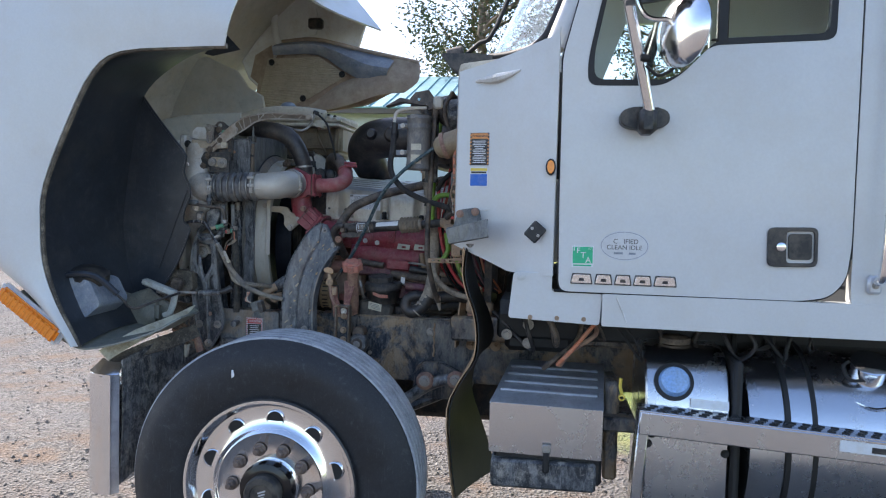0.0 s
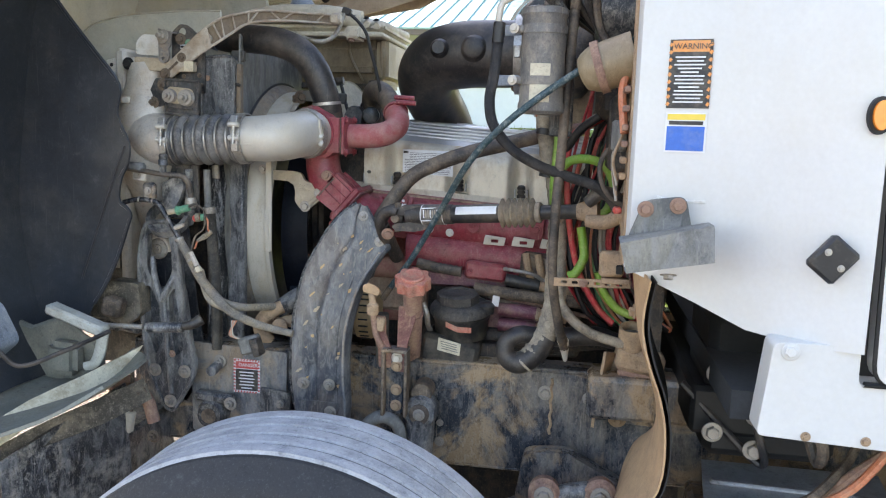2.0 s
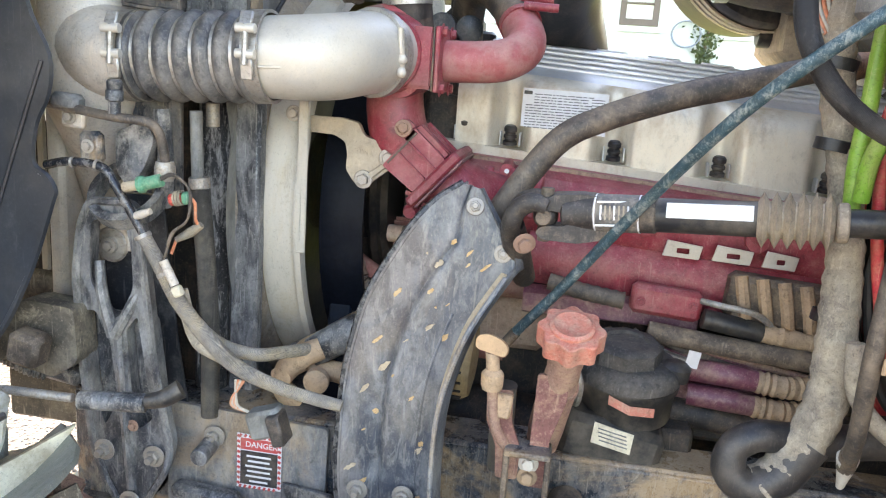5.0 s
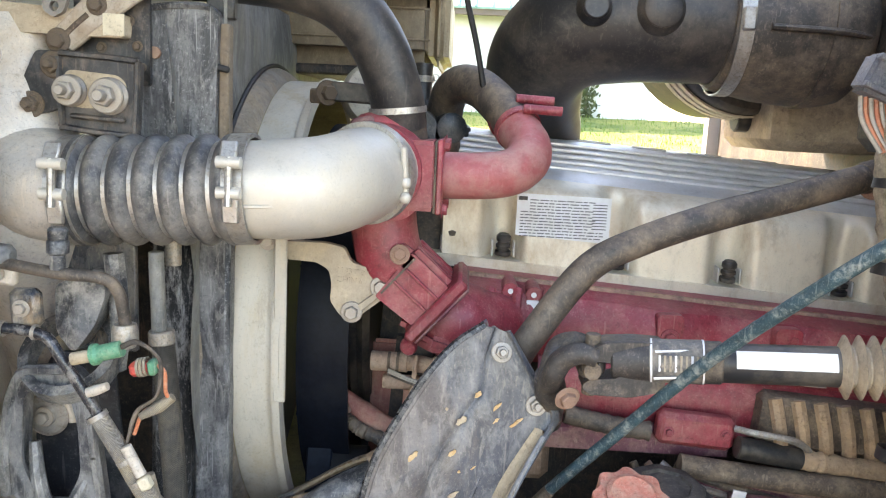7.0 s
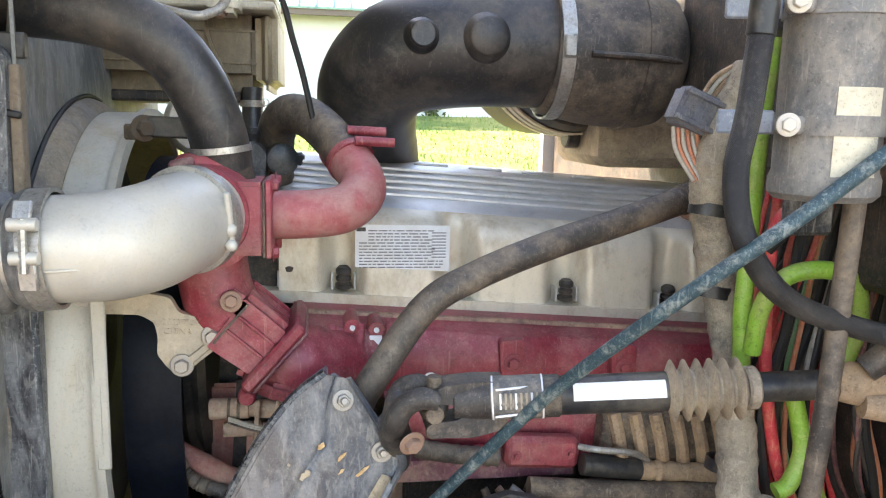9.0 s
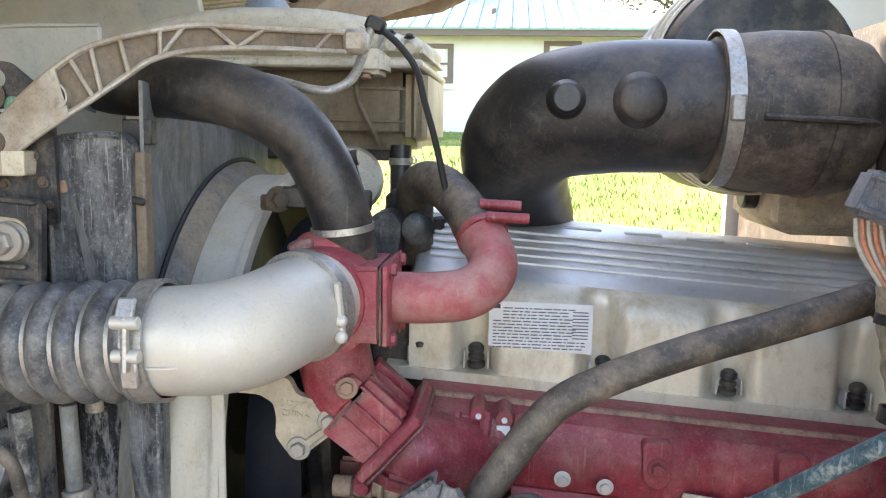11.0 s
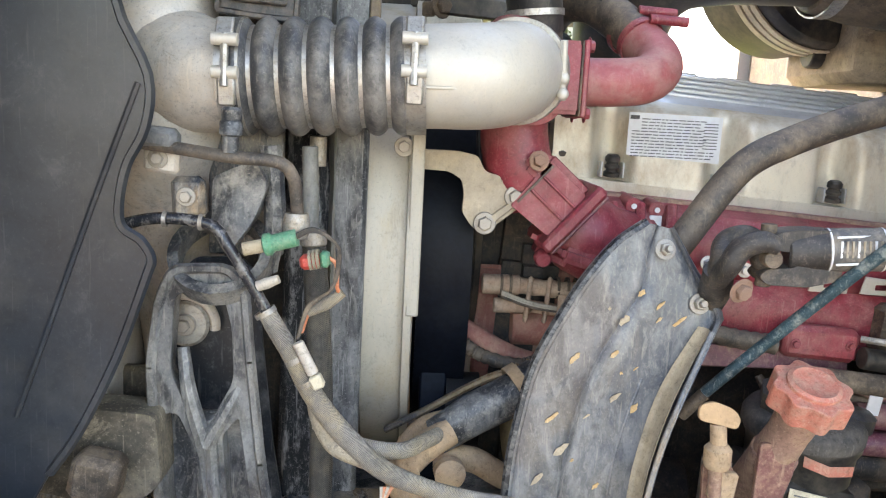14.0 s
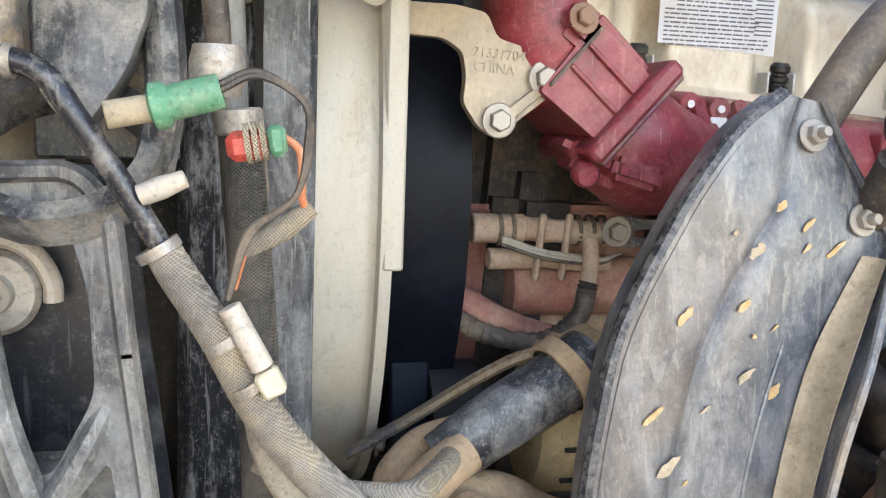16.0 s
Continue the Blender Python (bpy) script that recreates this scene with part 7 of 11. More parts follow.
def build_engine():
    en = thing("diesel_engine", (-0.55, 3.75, 0.75), "dusty diesel engine with aluminium valve cover and red painted manifold", "engine")
    part("block", box((-0.52, 3.80, 1.05), (0.86, 0.34, 0.52), (0, 3.9, 0), 0.03, seg=2), engine_dark, en, "dark grimy engine block")
    # dark box added to fill the black gap beside the valve cover
    part("front_filler", box((-0.990, 3.90, 1.60), (0.05, 0.26, 0.20), bevel=0.01), engine_dark, en)
    part("front_cover", box((-0.985, 3.80, 1.12), (0.09, 0.46, 0.46), (0, 3.9, 0), 0.03, seg=2), engine_dark, en)
    # dark box for the engine front, added to close the view to the lawn
    part("gear_case", box((-0.972, 3.87, 1.40), (0.14, 0.5, 0.34), (0, 3.9, 0), 0.03, seg=2), engine_dark, en, "dark gear case behind the fan")
    # valve cover: ribbed lid and a side wall with rounded pockets between bulges
    x0, x1 = -0.955, -0.17
    rows = []
    N = 196
    for k in range(N + 1):
        x = x0 + (x1 - x0) * k / N
        near = min(abs(x - c) for c in (-0.857, -0.680, -0.502, -0.325, -0.148))
        e = 0.5 + 0.5 * math.cos(math.pi * min(1.0, near / 0.046))
        e = e * e * (3 - 2 * e)
        end = 0.03 if k in (0, N) else 0.0

        def wall(z, lean=0.0):
            roof = max(0.0, 1 - (max(0.0, z - 1.520) / 0.062) ** 2) ** 0.5
            return (x, 3.598 + lean + 0.046 * e * roof + end, slope(x, z))
        rows.append([wall(1.452), wall(1.48), wall(1.51), wall(1.530), wall(1.545, 0.001), wall(1.556, 0.004), wall(1.566, 0.010), wall(1.574, 0.020), wall(1.580, 0.034), (x, 3.652 + end, slope(x, 1.586)),
                     (x, 3.690 + end * 0.4, slope(x, 1.596)), (x, 3.73, slope(x, 1.612)), (x, 3.79, slope(x, 1.640)), (x, 3.815, slope(x, 1.648)), (x, 3.95, slope(x, 1.650)), (x, 4.02, slope(x, 1.60))])
    vc = part("valve_cover", sheet([r[9:] for r in rows]), valve_alu, en, "grey cast aluminium valve cover lid")
    part("cover_side", sheet([r[:10] for r in rows]), valve_side, vc, "cream dusty side wall with round bulges")
    endp = [(3.64, 1.455), (3.66, 1.54), (3.70, 1.583), (3.79, 1.636), (3.95, 1.648), (4.02, 1.60), (4.02, 1.455)]
    part("end_face", plate(endp, 0.012, (x0 + 0.006, 0, -0.0), (0, 1, 0)), valve_side, vc)
    for k in range(5):
        y, z = 3.705 + 0.020 * k, 1.600 + 0.0094 * k
        a, b = x0 + 0.02, x1
        part("lid_rib", tube([(a, y, slope(a, z + 0.003)), ((a + b) / 2, y, slope((a + b) / 2, z + 0.003)), (b, y, slope(b, z + 0.003))], 0.0030, 6, 2), valve_alu, vc)
    for k in range(5):
        x = -0.79 + 0.10 * k
        part("raised_mark", box((x, 3.835, slope(x, 1.650)), (0.062, 0.012, 0.005), (0, 3.9, 0), 0.002), valve_alu, vc)
    fl = [[(x, 3.595, slope(x, 1.437)), (x, 3.593, slope(x, 1.455)), (x, 3.66, slope(x, 1.458))] for x in np.linspace(-0.985, x1, 6)]
    part("flange", sheet(fl, 0.004), valve_side, vc, "pale valve cover flange")
    for x in (-0.936, -0.855, -0.675, -0.500, -0.325, -0.205):
        z = slope(x, 1.462)
        st = lathe([(0.0125, 0), (0.0125, 0.006), (0.009, 0.008), (0.009, 0.011), (0.0115, 0.013), (0.0115, 0.017), (0.009, 0.019), (0.009, 0.022), (0.0115, 0.024), (0.0115, 0.030), (0.008, 0.034)], (x, 3.612, z), (0, -0.15, 1), 18)
        part("cover_bolt", st, black_plastic, vc, "black bolt with rubber isolator")
        for d in (-0.017, 0.017):
            part("bolt_rib", box((x + d, 3.614, z + 0.010), (0.003, 0.022, 0.024), bevel=0.001), valve_alu, vc)
    # red intake manifold and lower cover
    rows = []
    for k in range(41):
        x = -0.93 + 0.76 * k / 40
        b = 0.012 * max(0, math.sin((x + 0.93) / 0.1267 * math.pi)) ** 0.5 if x > -0.8 else 0.01
        rows.append([(x, 3.60, slope(x, 1.440)), (x, 3.545, slope(x, 1.438)), (x, 3.515 - b, slope(x, 1.425)), (x, 3.500 - b, slope(x, 1.395)), (x, 3.500 - b * 0.5, slope(x, 1.345)), (x, 3.515, slope(x, 1.322)), (x, 3.58, slope(x, 1.315))])
    man = part("intake_manifold", sheet(rows), red_paint, en, "dusty dark red intake manifold")
    part("manifold_top_lip", tube([(-0.93, 3.545, slope(-0.93, 1.436)), (-0.5, 3.545, slope(-0.5, 1.436)), (-0.17, 3.545, slope(-0.17, 1.436))], 0.006, 8), rust, man)
    for x in (-0.616, -0.447, -0.28):
        part("ear", plate(rounded([(x - 0.020, slope(x, 1.425)), (x + 0.020, slope(x, 1.425)), (x + 0.017, slope(x, 1.372)), (x, slope(x, 1.360)), (x - 0.017, slope(x, 1.372))], 0.010), 0.02, (0, 3.482, 0), bevel=0.004), red_paint, man)
        bolt(man, (x, 3.481, slope(x, 1.392)), 0.0085, mat=red_paint)
    for x, z in ((-0.735, 1.352), (-0.680, 1.348), (-0.608, 1.387), (-0.44, 1.40), (-0.30, 1.395)):
        bolt(man, (x, 3.488, slope(x, z) + 0.008), 0.007, mat=red_paint if x > -0.65 else valve_alu)
    rows = []
    for k in range(15):
        x = -0.80 + 0.62 * k / 14
        rows.append([(x, 3.54, slope(x, 1.340)), (x, 3.500, slope(x, 1.337)), (x, 3.486, slope(x, 1.318)), (x, 3.486, slope(x, 1.270)), (x, 3.50, slope(x, 1.252)), (x, 3.56, slope(x, 1.245))])
    rc = part("lower_cover", sheet(rows), red_paint, en, "dark red lower cover with metal badge")
    for a, b, c, d in ((-0.588, -0.527, 1.349, 1.321), (-0.512, -0.450, 1.348, 1.320), (-0.437, -0.383, 1.346, 1.318)):   # model badge as plain bright shapes
        part("badge", plate([(a, c - 0.026), (b - 0.004, d), (b, d + 0.022), (a + 0.006, c)], 0.003, (0, 3.480, -0.004), holes=[rounded([(a + 0.022, c - 0.020), (b - 0.020, c - 0.020), (b - 0.020, c - 0.012), (a + 0.022, c - 0.012)], 0.002)], bevel=0.0008), pipe_alu, rc, "bright metal badge piece")
    for x in (-0.66, -0.50, -0.40, -0.36):
        part("cover_lug", box((x, 3.495, slope(x, 1.252)), (0.018, 0.03, 0.022), bevel=0.004), red_paint, rc)
        bolt(rc, (x, 3.478, slope(x, 1.252)), 0.006, mat=red_paint)
    # two tapped bosses next to the red Y pipe, one with a white tag
    for x, z in ((-0.846, 1.428), (-0.812, 1.424)):
        part("red_boss", rod((x, 3.50, z), (x - 0.002, 3.56, z + 0.004), 0.012, 14), red_paint, man)
        # white disc painted on the boss end as its glint
        part("boss_glint", lathe([(0.004, 0), (0.004, 0.002)], (x, 3.499, z), (0, -1, 0), 10), sticker_white, man)
    part("white_tag", box((-0.813, 3.500, 1.408), (0.018, 0.003, 0.016), bevel=0.001), sticker_white, man, "small white paper tag")
    for x in (-0.875, -0.835, -0.79):
        part("boss_rib", tube([(x, 3.505, 1.43), (x - 0.004, 3.485, 1.40), (x - 0.012, 3.478, 1.36)], 0.008, 8), red_paint, man)
    # lower engine clutter: fuel filters, pump, pipes
    rows = [[(x, 3.50, 1.245), (x, 3.475, 1.235), (x, 3.472, 1.205), (x, 3.50, 1.195)] for x in (-0.80, -0.7, -0.6, -0.52)]
    part("fuel_rail", sheet(rows), maroon, en, "maroon fuel rail block")
    part("rail_plug", tube([(-0.76, 3.46, 1.262), (-0.70, 3.455, 1.252), (-0.64, 3.455, 1.245)], 0.014, 10, wave=lambda s: 1 + 0.12 * math.sin(s * 420)), hose_dusty, en)
    blockr = part("red_block", box((-0.575, 3.46, 1.250), (0.11, 0.03, 0.048), (0, 4, 0), 0.008), red_paint, en)
    for x in (-0.615, -0.535):
        bolt(blockr, (x, 3.444, 1.250), 0.005, mat=red_paint)
    part("handle_bar", tube([(-0.525, 3.44, 1.262), (-0.50, 3.425, 1.262), (-0.45, 3.425, 1.255), (-0.42, 3.44, 1.235), (-0.415, 3.44, 1.22)], 0.005, 8), bolt_steel, en)
    part("sensor", rod((-0.52, 3.44, 1.235), (-0.43, 3.44, 1.222), 0.016), black_plastic, en)
    part("sensor_loom", tube([(-0.43, 3.44, 1.222), (-0.37, 3.44, 1.215), (-0.28, 3.44, 1.205)], 0.015, 10, wave=lambda s: 1 + 0.1 * math.sin(s * 500)), clay_steel, en)
    for z, r in ((1.158, 0.018), (1.118, 0.018)):
        part("injector_loom", tube([(-0.53, 3.42, z), (-0.47, 3.41, z), (-0.43, 3.41, z - 0.004)], [r, r, r * 0.9], 12), maroon, en)
        part("loom_boot", tube([(-0.435, 3.41, z - 0.004), (-0.395, 3.41, z - 0.008), (-0.36, 3.42, z - 0.01)], 0.017, 12, wave=lambda s: 1 + 0.12 * math.sin(s * 520)), clay_steel, en)
    part("cross_pipe", tube([(-0.60, 3.43, 1.208), (-0.5, 3.425, 1.200), (-0.40, 3.425, 1.192), (-0.28, 3.43, 1.185), (-0.2, 3.45, 1.18)], 0.016, 12), dirty_iron, en)
    part("lower_pipe", tube([(-0.62, 3.44, 1.085), (-0.5, 3.43, 1.08), (-0.4, 3.43, 1.07), (-0.25, 3.43, 1.09)], 0.022, 12), engine_dark, en)
    part("module", box((-0.49, 3.46, 1.135), (0.16, 0.05, 0.12), bevel=0.01), maroon, en)
    part("module_low", box((-0.43, 3.46, 1.07), (0.22, 0.06, 0.07), bevel=0.01), engine_dark, en)
    fl = part("fluted_case", box((-0.385, 3.475, 1.262), (0.20, 0.05, 0.075), (0, 4, 0), 0.010), dirty_iron, en, "mud-stained fluted casting")
    for k in range(6):
        part("flute", tube([(-0.47 + 0.032 * k, 3.452, 1.305 - 0.002 * k), (-0.462 + 0.032 * k, 3.444, 1.265 - 0.002 * k), (-0.452 + 0.032 * k, 3.452, 1.225 - 0.002 * k)], 0.010, 8, 4), clay_steel, fl)
    for k in range(5):
        part("fuel_pipe", tube([(-0.66 + 0.02 * k, 3.45, 1.20), (-0.64 + 0.03 * k, 3.435, 1.165 + 0.006 * k), (-0.60 + 0.05 * k, 3.44, 1.15 + 0.004 * k), (-0.50 + 0.06 * k, 3.45, 1.14)], 0.006, 8), (dirty_iron, rust, bolt_steel)[k % 3], en)
    part("starter", rod((-0.95, 3.60, 0.96), (-0.70, 3.60, 0.945), 0.055, 20), engine_dark, en)
    return en


engine_ob = build_engine()


def build_intake_mixer():
    mx = thing("intake_mixer", (-0.98, 3.45, 1.33), "dark red cast intake mixer with flanged elbow", "intake housing")
    # collar behind the silver elbow
    part("collar", tube([(-1.035, 3.385, 1.600), (-1.030, 3.42, 1.600), (-1.02, 3.47, 1.60)], [0.060, 0.063, 0.06], 28), red_paint, mx)
    part("housing", plate(rounded([(-1.088, 1.560), (-1.086, 1.640), (-1.062, 1.655), (-0.985, 1.640), (-0.978, 1.552), (-1.0, 1.535), (-1.07, 1.535)], 0.012), 0.095, (0, 3.398, 0), bevel=0.006), red_paint, mx)
    part("dome", lathe([(0.040, 0), (0.038, 0.012), (0.028, 0.022), (0.012, 0.027), (0.001, 0.028)], (-1.035, 3.44, 1.648), (0, 0, 1), 24), red_paint, mx)
    part("dome_lug", box((-1.055, 3.41, 1.660), (0.030, 0.03, 0.014), (0, -12, 0), 0.004), maroon, mx)
    fl = part("flange", box((-0.982, 3.440, 1.596), (0.050, 0.115, 0.090), bevel=0.005, seg=2), red_paint, mx, "solid dark red flange block")
    part("flange_face", box((-0.953, 3.442, 1.595), (0.008, 0.112, 0.096), bevel=0.002), red_paint, fl)
    part("gasket", box((-0.9585, 3.442, 1.595), (0.003, 0.1155, 0.0925), bevel=0.001), dirty_iron, fl)
    for z in (1.636, 1.553):
        bolt(mx, (-0.949, 3.402, z), 0.0075, axis=(1, 0, 0), mat=red_paint)
        bolt(mx, (-0.949, 3.480, z), 0.0075, axis=(1, 0, 0), mat=red_paint)
    part("neck", tube([(-1.03, 3.460, 1.56), (-1.028, 3.460, 1.515), (-1.018, 3.460, 1.475), (-0.995, 3.465, 1.44)], [0.044, 0.046, 0.047, 0.044], 24), red_paint, mx)
    part("neck_lug", box((-1.0, 3.415, 1.486), (0.03, 0.02, 0.034), (0, 35, 0), 0.007, seg=2), red_paint, mx)
    bolt(mx, (-1.001, 3.405, 1.490), 0.0085, axis=(0.1, -1, 0.2), mat=rust)
    # square valve body leaning down to the manifold, ribbed on its upper side
    quad = [(-0.985, 1.492), (-0.934, 1.447), (-0.982, 1.392), (-1.033, 1.430)]
    part("valve_body", plate(rounded(quad, 0.004), 0.13, (0, 3.412, 0), bevel=0.004), red_paint, mx, "square cast valve body with ribs")
    e = Vector((0.051, 0, -0.045)).normalized()
    out = Vector((0.045, 0, 0.051)).normalized()
    m = Vector((-0.9595, 0, 1.4695))
    for y in (3.424, 3.444, 3.470, 3.498):
        q = m + out * 0.003 + Vector((0, y, 0))
        part("body_rib", box(q, (0.064, 0.006, 0.012), (0, 41.4, 0), 0.0015), red_paint, mx)
    for k in (0.30, 0.62):
        q = m - out * (0.072 * k) + Vector((0, 3.411, 0)) + e * 0.004
        part("face_rib", box(q, (0.058, 0.006, 0.004), (0, 41.4, 0), 0.001), red_paint, mx)
    part("face_groove", box(m - out * 0.036 + Vector((0, 3.4108, 0)) - e * 0.026, (0.003, 0.003, 0.066), (0, 41.4, 0), 0), dirty_iron, mx)
    part("body_flange", box((-0.950, 3.470, 1.416), (0.017, 0.145, 0.110), (0, 41.4, 0), 0.004), red_paint, mx)
    part("flange_edge", box((-0.942, 3.472, 1.409), (0.006, 0.138, 0.104), (0, 41.4, 0), 0.002), maroon, mx)
    part("lower_elbow", tube([(-0.950, 3.475, 1.412), (-0.925, 3.475, 1.390), (-0.895, 3.485, 1.375), (-0.85, 3.51, 1.37)], [0.050, 0.058, 0.058, 0.05], 24), red_paint, mx)
    part("under_boss", box((-0.965, 3.455, 1.372), (0.075, 0.06, 0.035), (0, 25, 0), 0.014, seg=3), red_paint, mx)
    part("under_rib", box((-0.935, 3.425, 1.362), (0.05, 0.02, 0.022), (0, 15, 0), 0.006, seg=2), red_paint, mx)
    part("plug", lathe([(0.012, 0), (0.012, 0.01), (0.009, 0.014)], (-0.985, 3.425, 1.362), (0, -1, -0.2), 12), red_paint, mx)
    # crossover pipe
    xp = thing("crossover_pipe", (-0.87, 3.5, 1.56), "faded red coolant pipe with painted hose clamps", "pipe")
    part("pipe", tube([(-0.966, 3.445, 1.594), (-0.90, 3.445, 1.596), (-0.860, 3.452, 1.602), (-0.836, 3.475, 1.618), (-0.834, 3.505, 1.638), (-0.850, 3.54, 1.662)], 0.0315, 22), red_pipe_paint, xp)
    part("hose", tube([(-0.845, 3.53, 1.655), (-0.872, 3.57, 1.690), (-0.905, 3.61, 1.718), (-0.938, 3.65, 1.722), (-0.958, 3.70, 1.69), (-0.962, 3.74, 1.60)], 0.030, 20), hose_dusty, xp, "dusty brown-black hose end")
    for t, y, z in ((-0.848, 3.538, 1.661), (-0.858, 3.562, 1.675)):
        cl = part("clamp", ring_at((t, y, z), (-0.35, 0.75, 0.5), 0.0315, 0.003, 24, flat=1.8), red_paint, xp)
        part("screw", rod((t + 0.005, y - 0.022, z + 0.028), (t + 0.060, y - 0.020, z + 0.026), 0.007, 10), red_paint, cl)
    # support bracket of the mixer
    br = thing("mixer_bracket", (-1.09, 3.42, 1.39), "dusty cast bracket with raised part number and two bolts", "bracket")
    out = [(-1.165, 1.497), (-1.105, 1.497), (-1.078, 1.492), (-1.068, 1.472), (-1.045, 1.466), (-1.025, 1.460), (-1.005, 1.443), (-1.015, 1.430), (-1.066, 1.389), (-1.082, 1.398), (-1.096, 1.418), (-1.094, 1.440), (-1.098, 1.460), (-1.115, 1.470), (-1.165, 1.472)]
    part("body", plate(rounded(out, 0.006), 0.014, (0, 3.425, 0), bevel=0.003), bracket_tan, br)
    part("fold", plate([(-1.072, 1.403), (-1.015, 1.448), (-1.010, 1.442), (-1.066, 1.394)], 0.004, (0, 3.420, 0), bevel=0.001), bracket_tan, br)
    bolt(br, (-1.026, 3.422, 1.441), 0.0095)
    bolt(br, (-1.065, 3.422, 1.404), 0.0095)
    words("part_number", "21337704", 0.0115, (-1.066, 3.4245, 1.459), br, bracket_tan, (90, 4, 0), 0.0008)
    words("origin", "CHINA", 0.0115, (-1.070, 3.4245, 1.447), br, bracket_tan, (90, 4, 0), 0.0008)
    # emission label
    lb = thing("engine_label", (-0.765, 3.60, 1.485), "white printed engine data label on the valve cover", "label")
    p = Vector((-0.838, 3.5965, 0))
    part("paper", plate([(0, 1.497), (0.145, 1.489), (0.145, 1.560), (0, 1.562)], 0.001, p, (1, 0, 0), bevel=0), sticker_white, lb)
    rnd = random.Random(2)
    for k in range(13):
        z = 1.5525 - 0.0047 * k
        x = 0.006 if k > 3 else 0.020
        while x < (0.112 if k < 10 else 0.130):
            w = rnd.uniform(0.003, 0.014)
            part("text_bar", box((-0.838 + x + w / 2, 3.596, z - 0.03 * (x) * 0.1), (w, 0.0006, 0.0016), bevel=0), label_ink, lb)
            x += w + 0.002
    for k in range(9):
        part("text_bar", box((-0.838 + 0.128, 3.596, 1.549 - 0.0047 * k), (0.022, 0.0006, 0.0015), bevel=0), label_ink, lb)
    part("logo_bar", box((-0.829, 3.596, 1.5545), (0.014, 0.0006, 0.006), bevel=0), sticker_black, lb)


build_intake_mixer()


# ---- intake tube above the engine ----
def build_air_intake():
    ai = thing("air_intake_tube", (-0.7, 3.72, 1.60), "large black plastic air intake tube with dusty rubber reducer", "air intake")
    part("tube", tube([(-0.52, 3.675, 1.835), (-0.60, 3.678, 1.836), (-0.69, 3.685, 1.832), (-0.765, 3.71, 1.815), (-0.805, 3.76, 1.77), (-0.80, 3.86, 1.71), (-0.775, 3.98, 1.64), (-0.755, 4.10, 1.54)], [0.092, 0.094, 0.094, 0.092, 0.088, 0.084, 0.08, 0.078], 40, 8), hose_black, ai, "smooth black moulded tube")
    for x, r in ((-0.742, 0.020), (-0.645, 0.028)):
        part("boss", lathe([(r * 1.35, -0.010), (r * 1.2, 0.0), (r, 0.006), (r, 0.010), (r * 0.85, 0.013)], (x, 3.588 if x < -0.7 else 3.583, 1.842), (0, -1, 0.05), 28), hose_black, ai, "round moulded boss")
    part("scratch", tube([(-0.80, 3.66, 1.862), (-0.78, 3.645, 1.872), (-0.755, 3.632, 1.88)], 0.0015, 6), black_gap, ai)
    red = part("reducer", lathe([(0.098, -0.005), (0.101, 0.0), (0.106, 0.03), (0.112, 0.07), (0.114, 0.12), (0.112, 0.165), (0.104, 0.192), (0.088, 0.208), (0.05, 0.216)], (-0.535, 3.672, 1.834), (1, 0.03, -0.05), 48), hose_dusty, ai, "dusty black rubber reducer")
    part("rib", tube([(-0.492, 3.562, 1.822), (-0.44, 3.558, 1.820), (-0.39, 3.559, 1.818), (-0.345, 3.580, 1.815), (-0.326, 3.62, 1.815)], 0.007, 8, flat=0.7), hose_dusty, red)
    part("ring_rib", ring_at((-0.398, 3.676, 1.827), (1, 0.03, -0.05), 0.1125, 0.004, 44, flat=1.6), hose_dusty, red)
    flt = part("air_cleaner", lathe([(0.02, -0.012), (0.13, -0.010), (0.172, 0.0), (0.180, 0.012), (0.182, 0.06), (0.178, 0.20)], (-0.395, 3.89, 1.885), (-0.18, 1, -0.06), 56), black_plastic, ai, "black end of the air cleaner")
    for k in range(3):
        part("pale_band", ring_at((-0.400 - 0.004 * k, 3.925 + 0.018 * k, 1.884), (-0.18, 1, -0.06), 0.184 + 0.002 * k, 0.004, 56, flat=1.8), tank_cream, flt, "pale ribbed band")
    cl = part("hose_clamp", ring_at((-0.525, 3.673, 1.834), (1, 0, 0), 0.1065, 0.003, 44, flat=3.5), steel, ai, "bright worm-drive hose clamp")
    part("clamp_screw", box((-0.525, 3.565, 1.832), (0.020, 0.014, 0.034), (0, 0, 0), 0.003), steel, cl)
    part("duct", box((-0.255, 3.95, 1.72), (0.25, 0.3, 0.16), bevel=0.02), boot_tan, ai, "dusty plastic duct behind the tube")
    part("duct_stub", rod((-0.405, 3.95, 1.70), (-0.375, 3.95, 1.70), 0.03), black_plastic, ai)
    part("turbo_pipe", box((-0.66, 4.0, 1.52), (0.3, 0.2, 0.2), bevel=0.05, seg=3), engine_dark, ai)


build_air_intake()


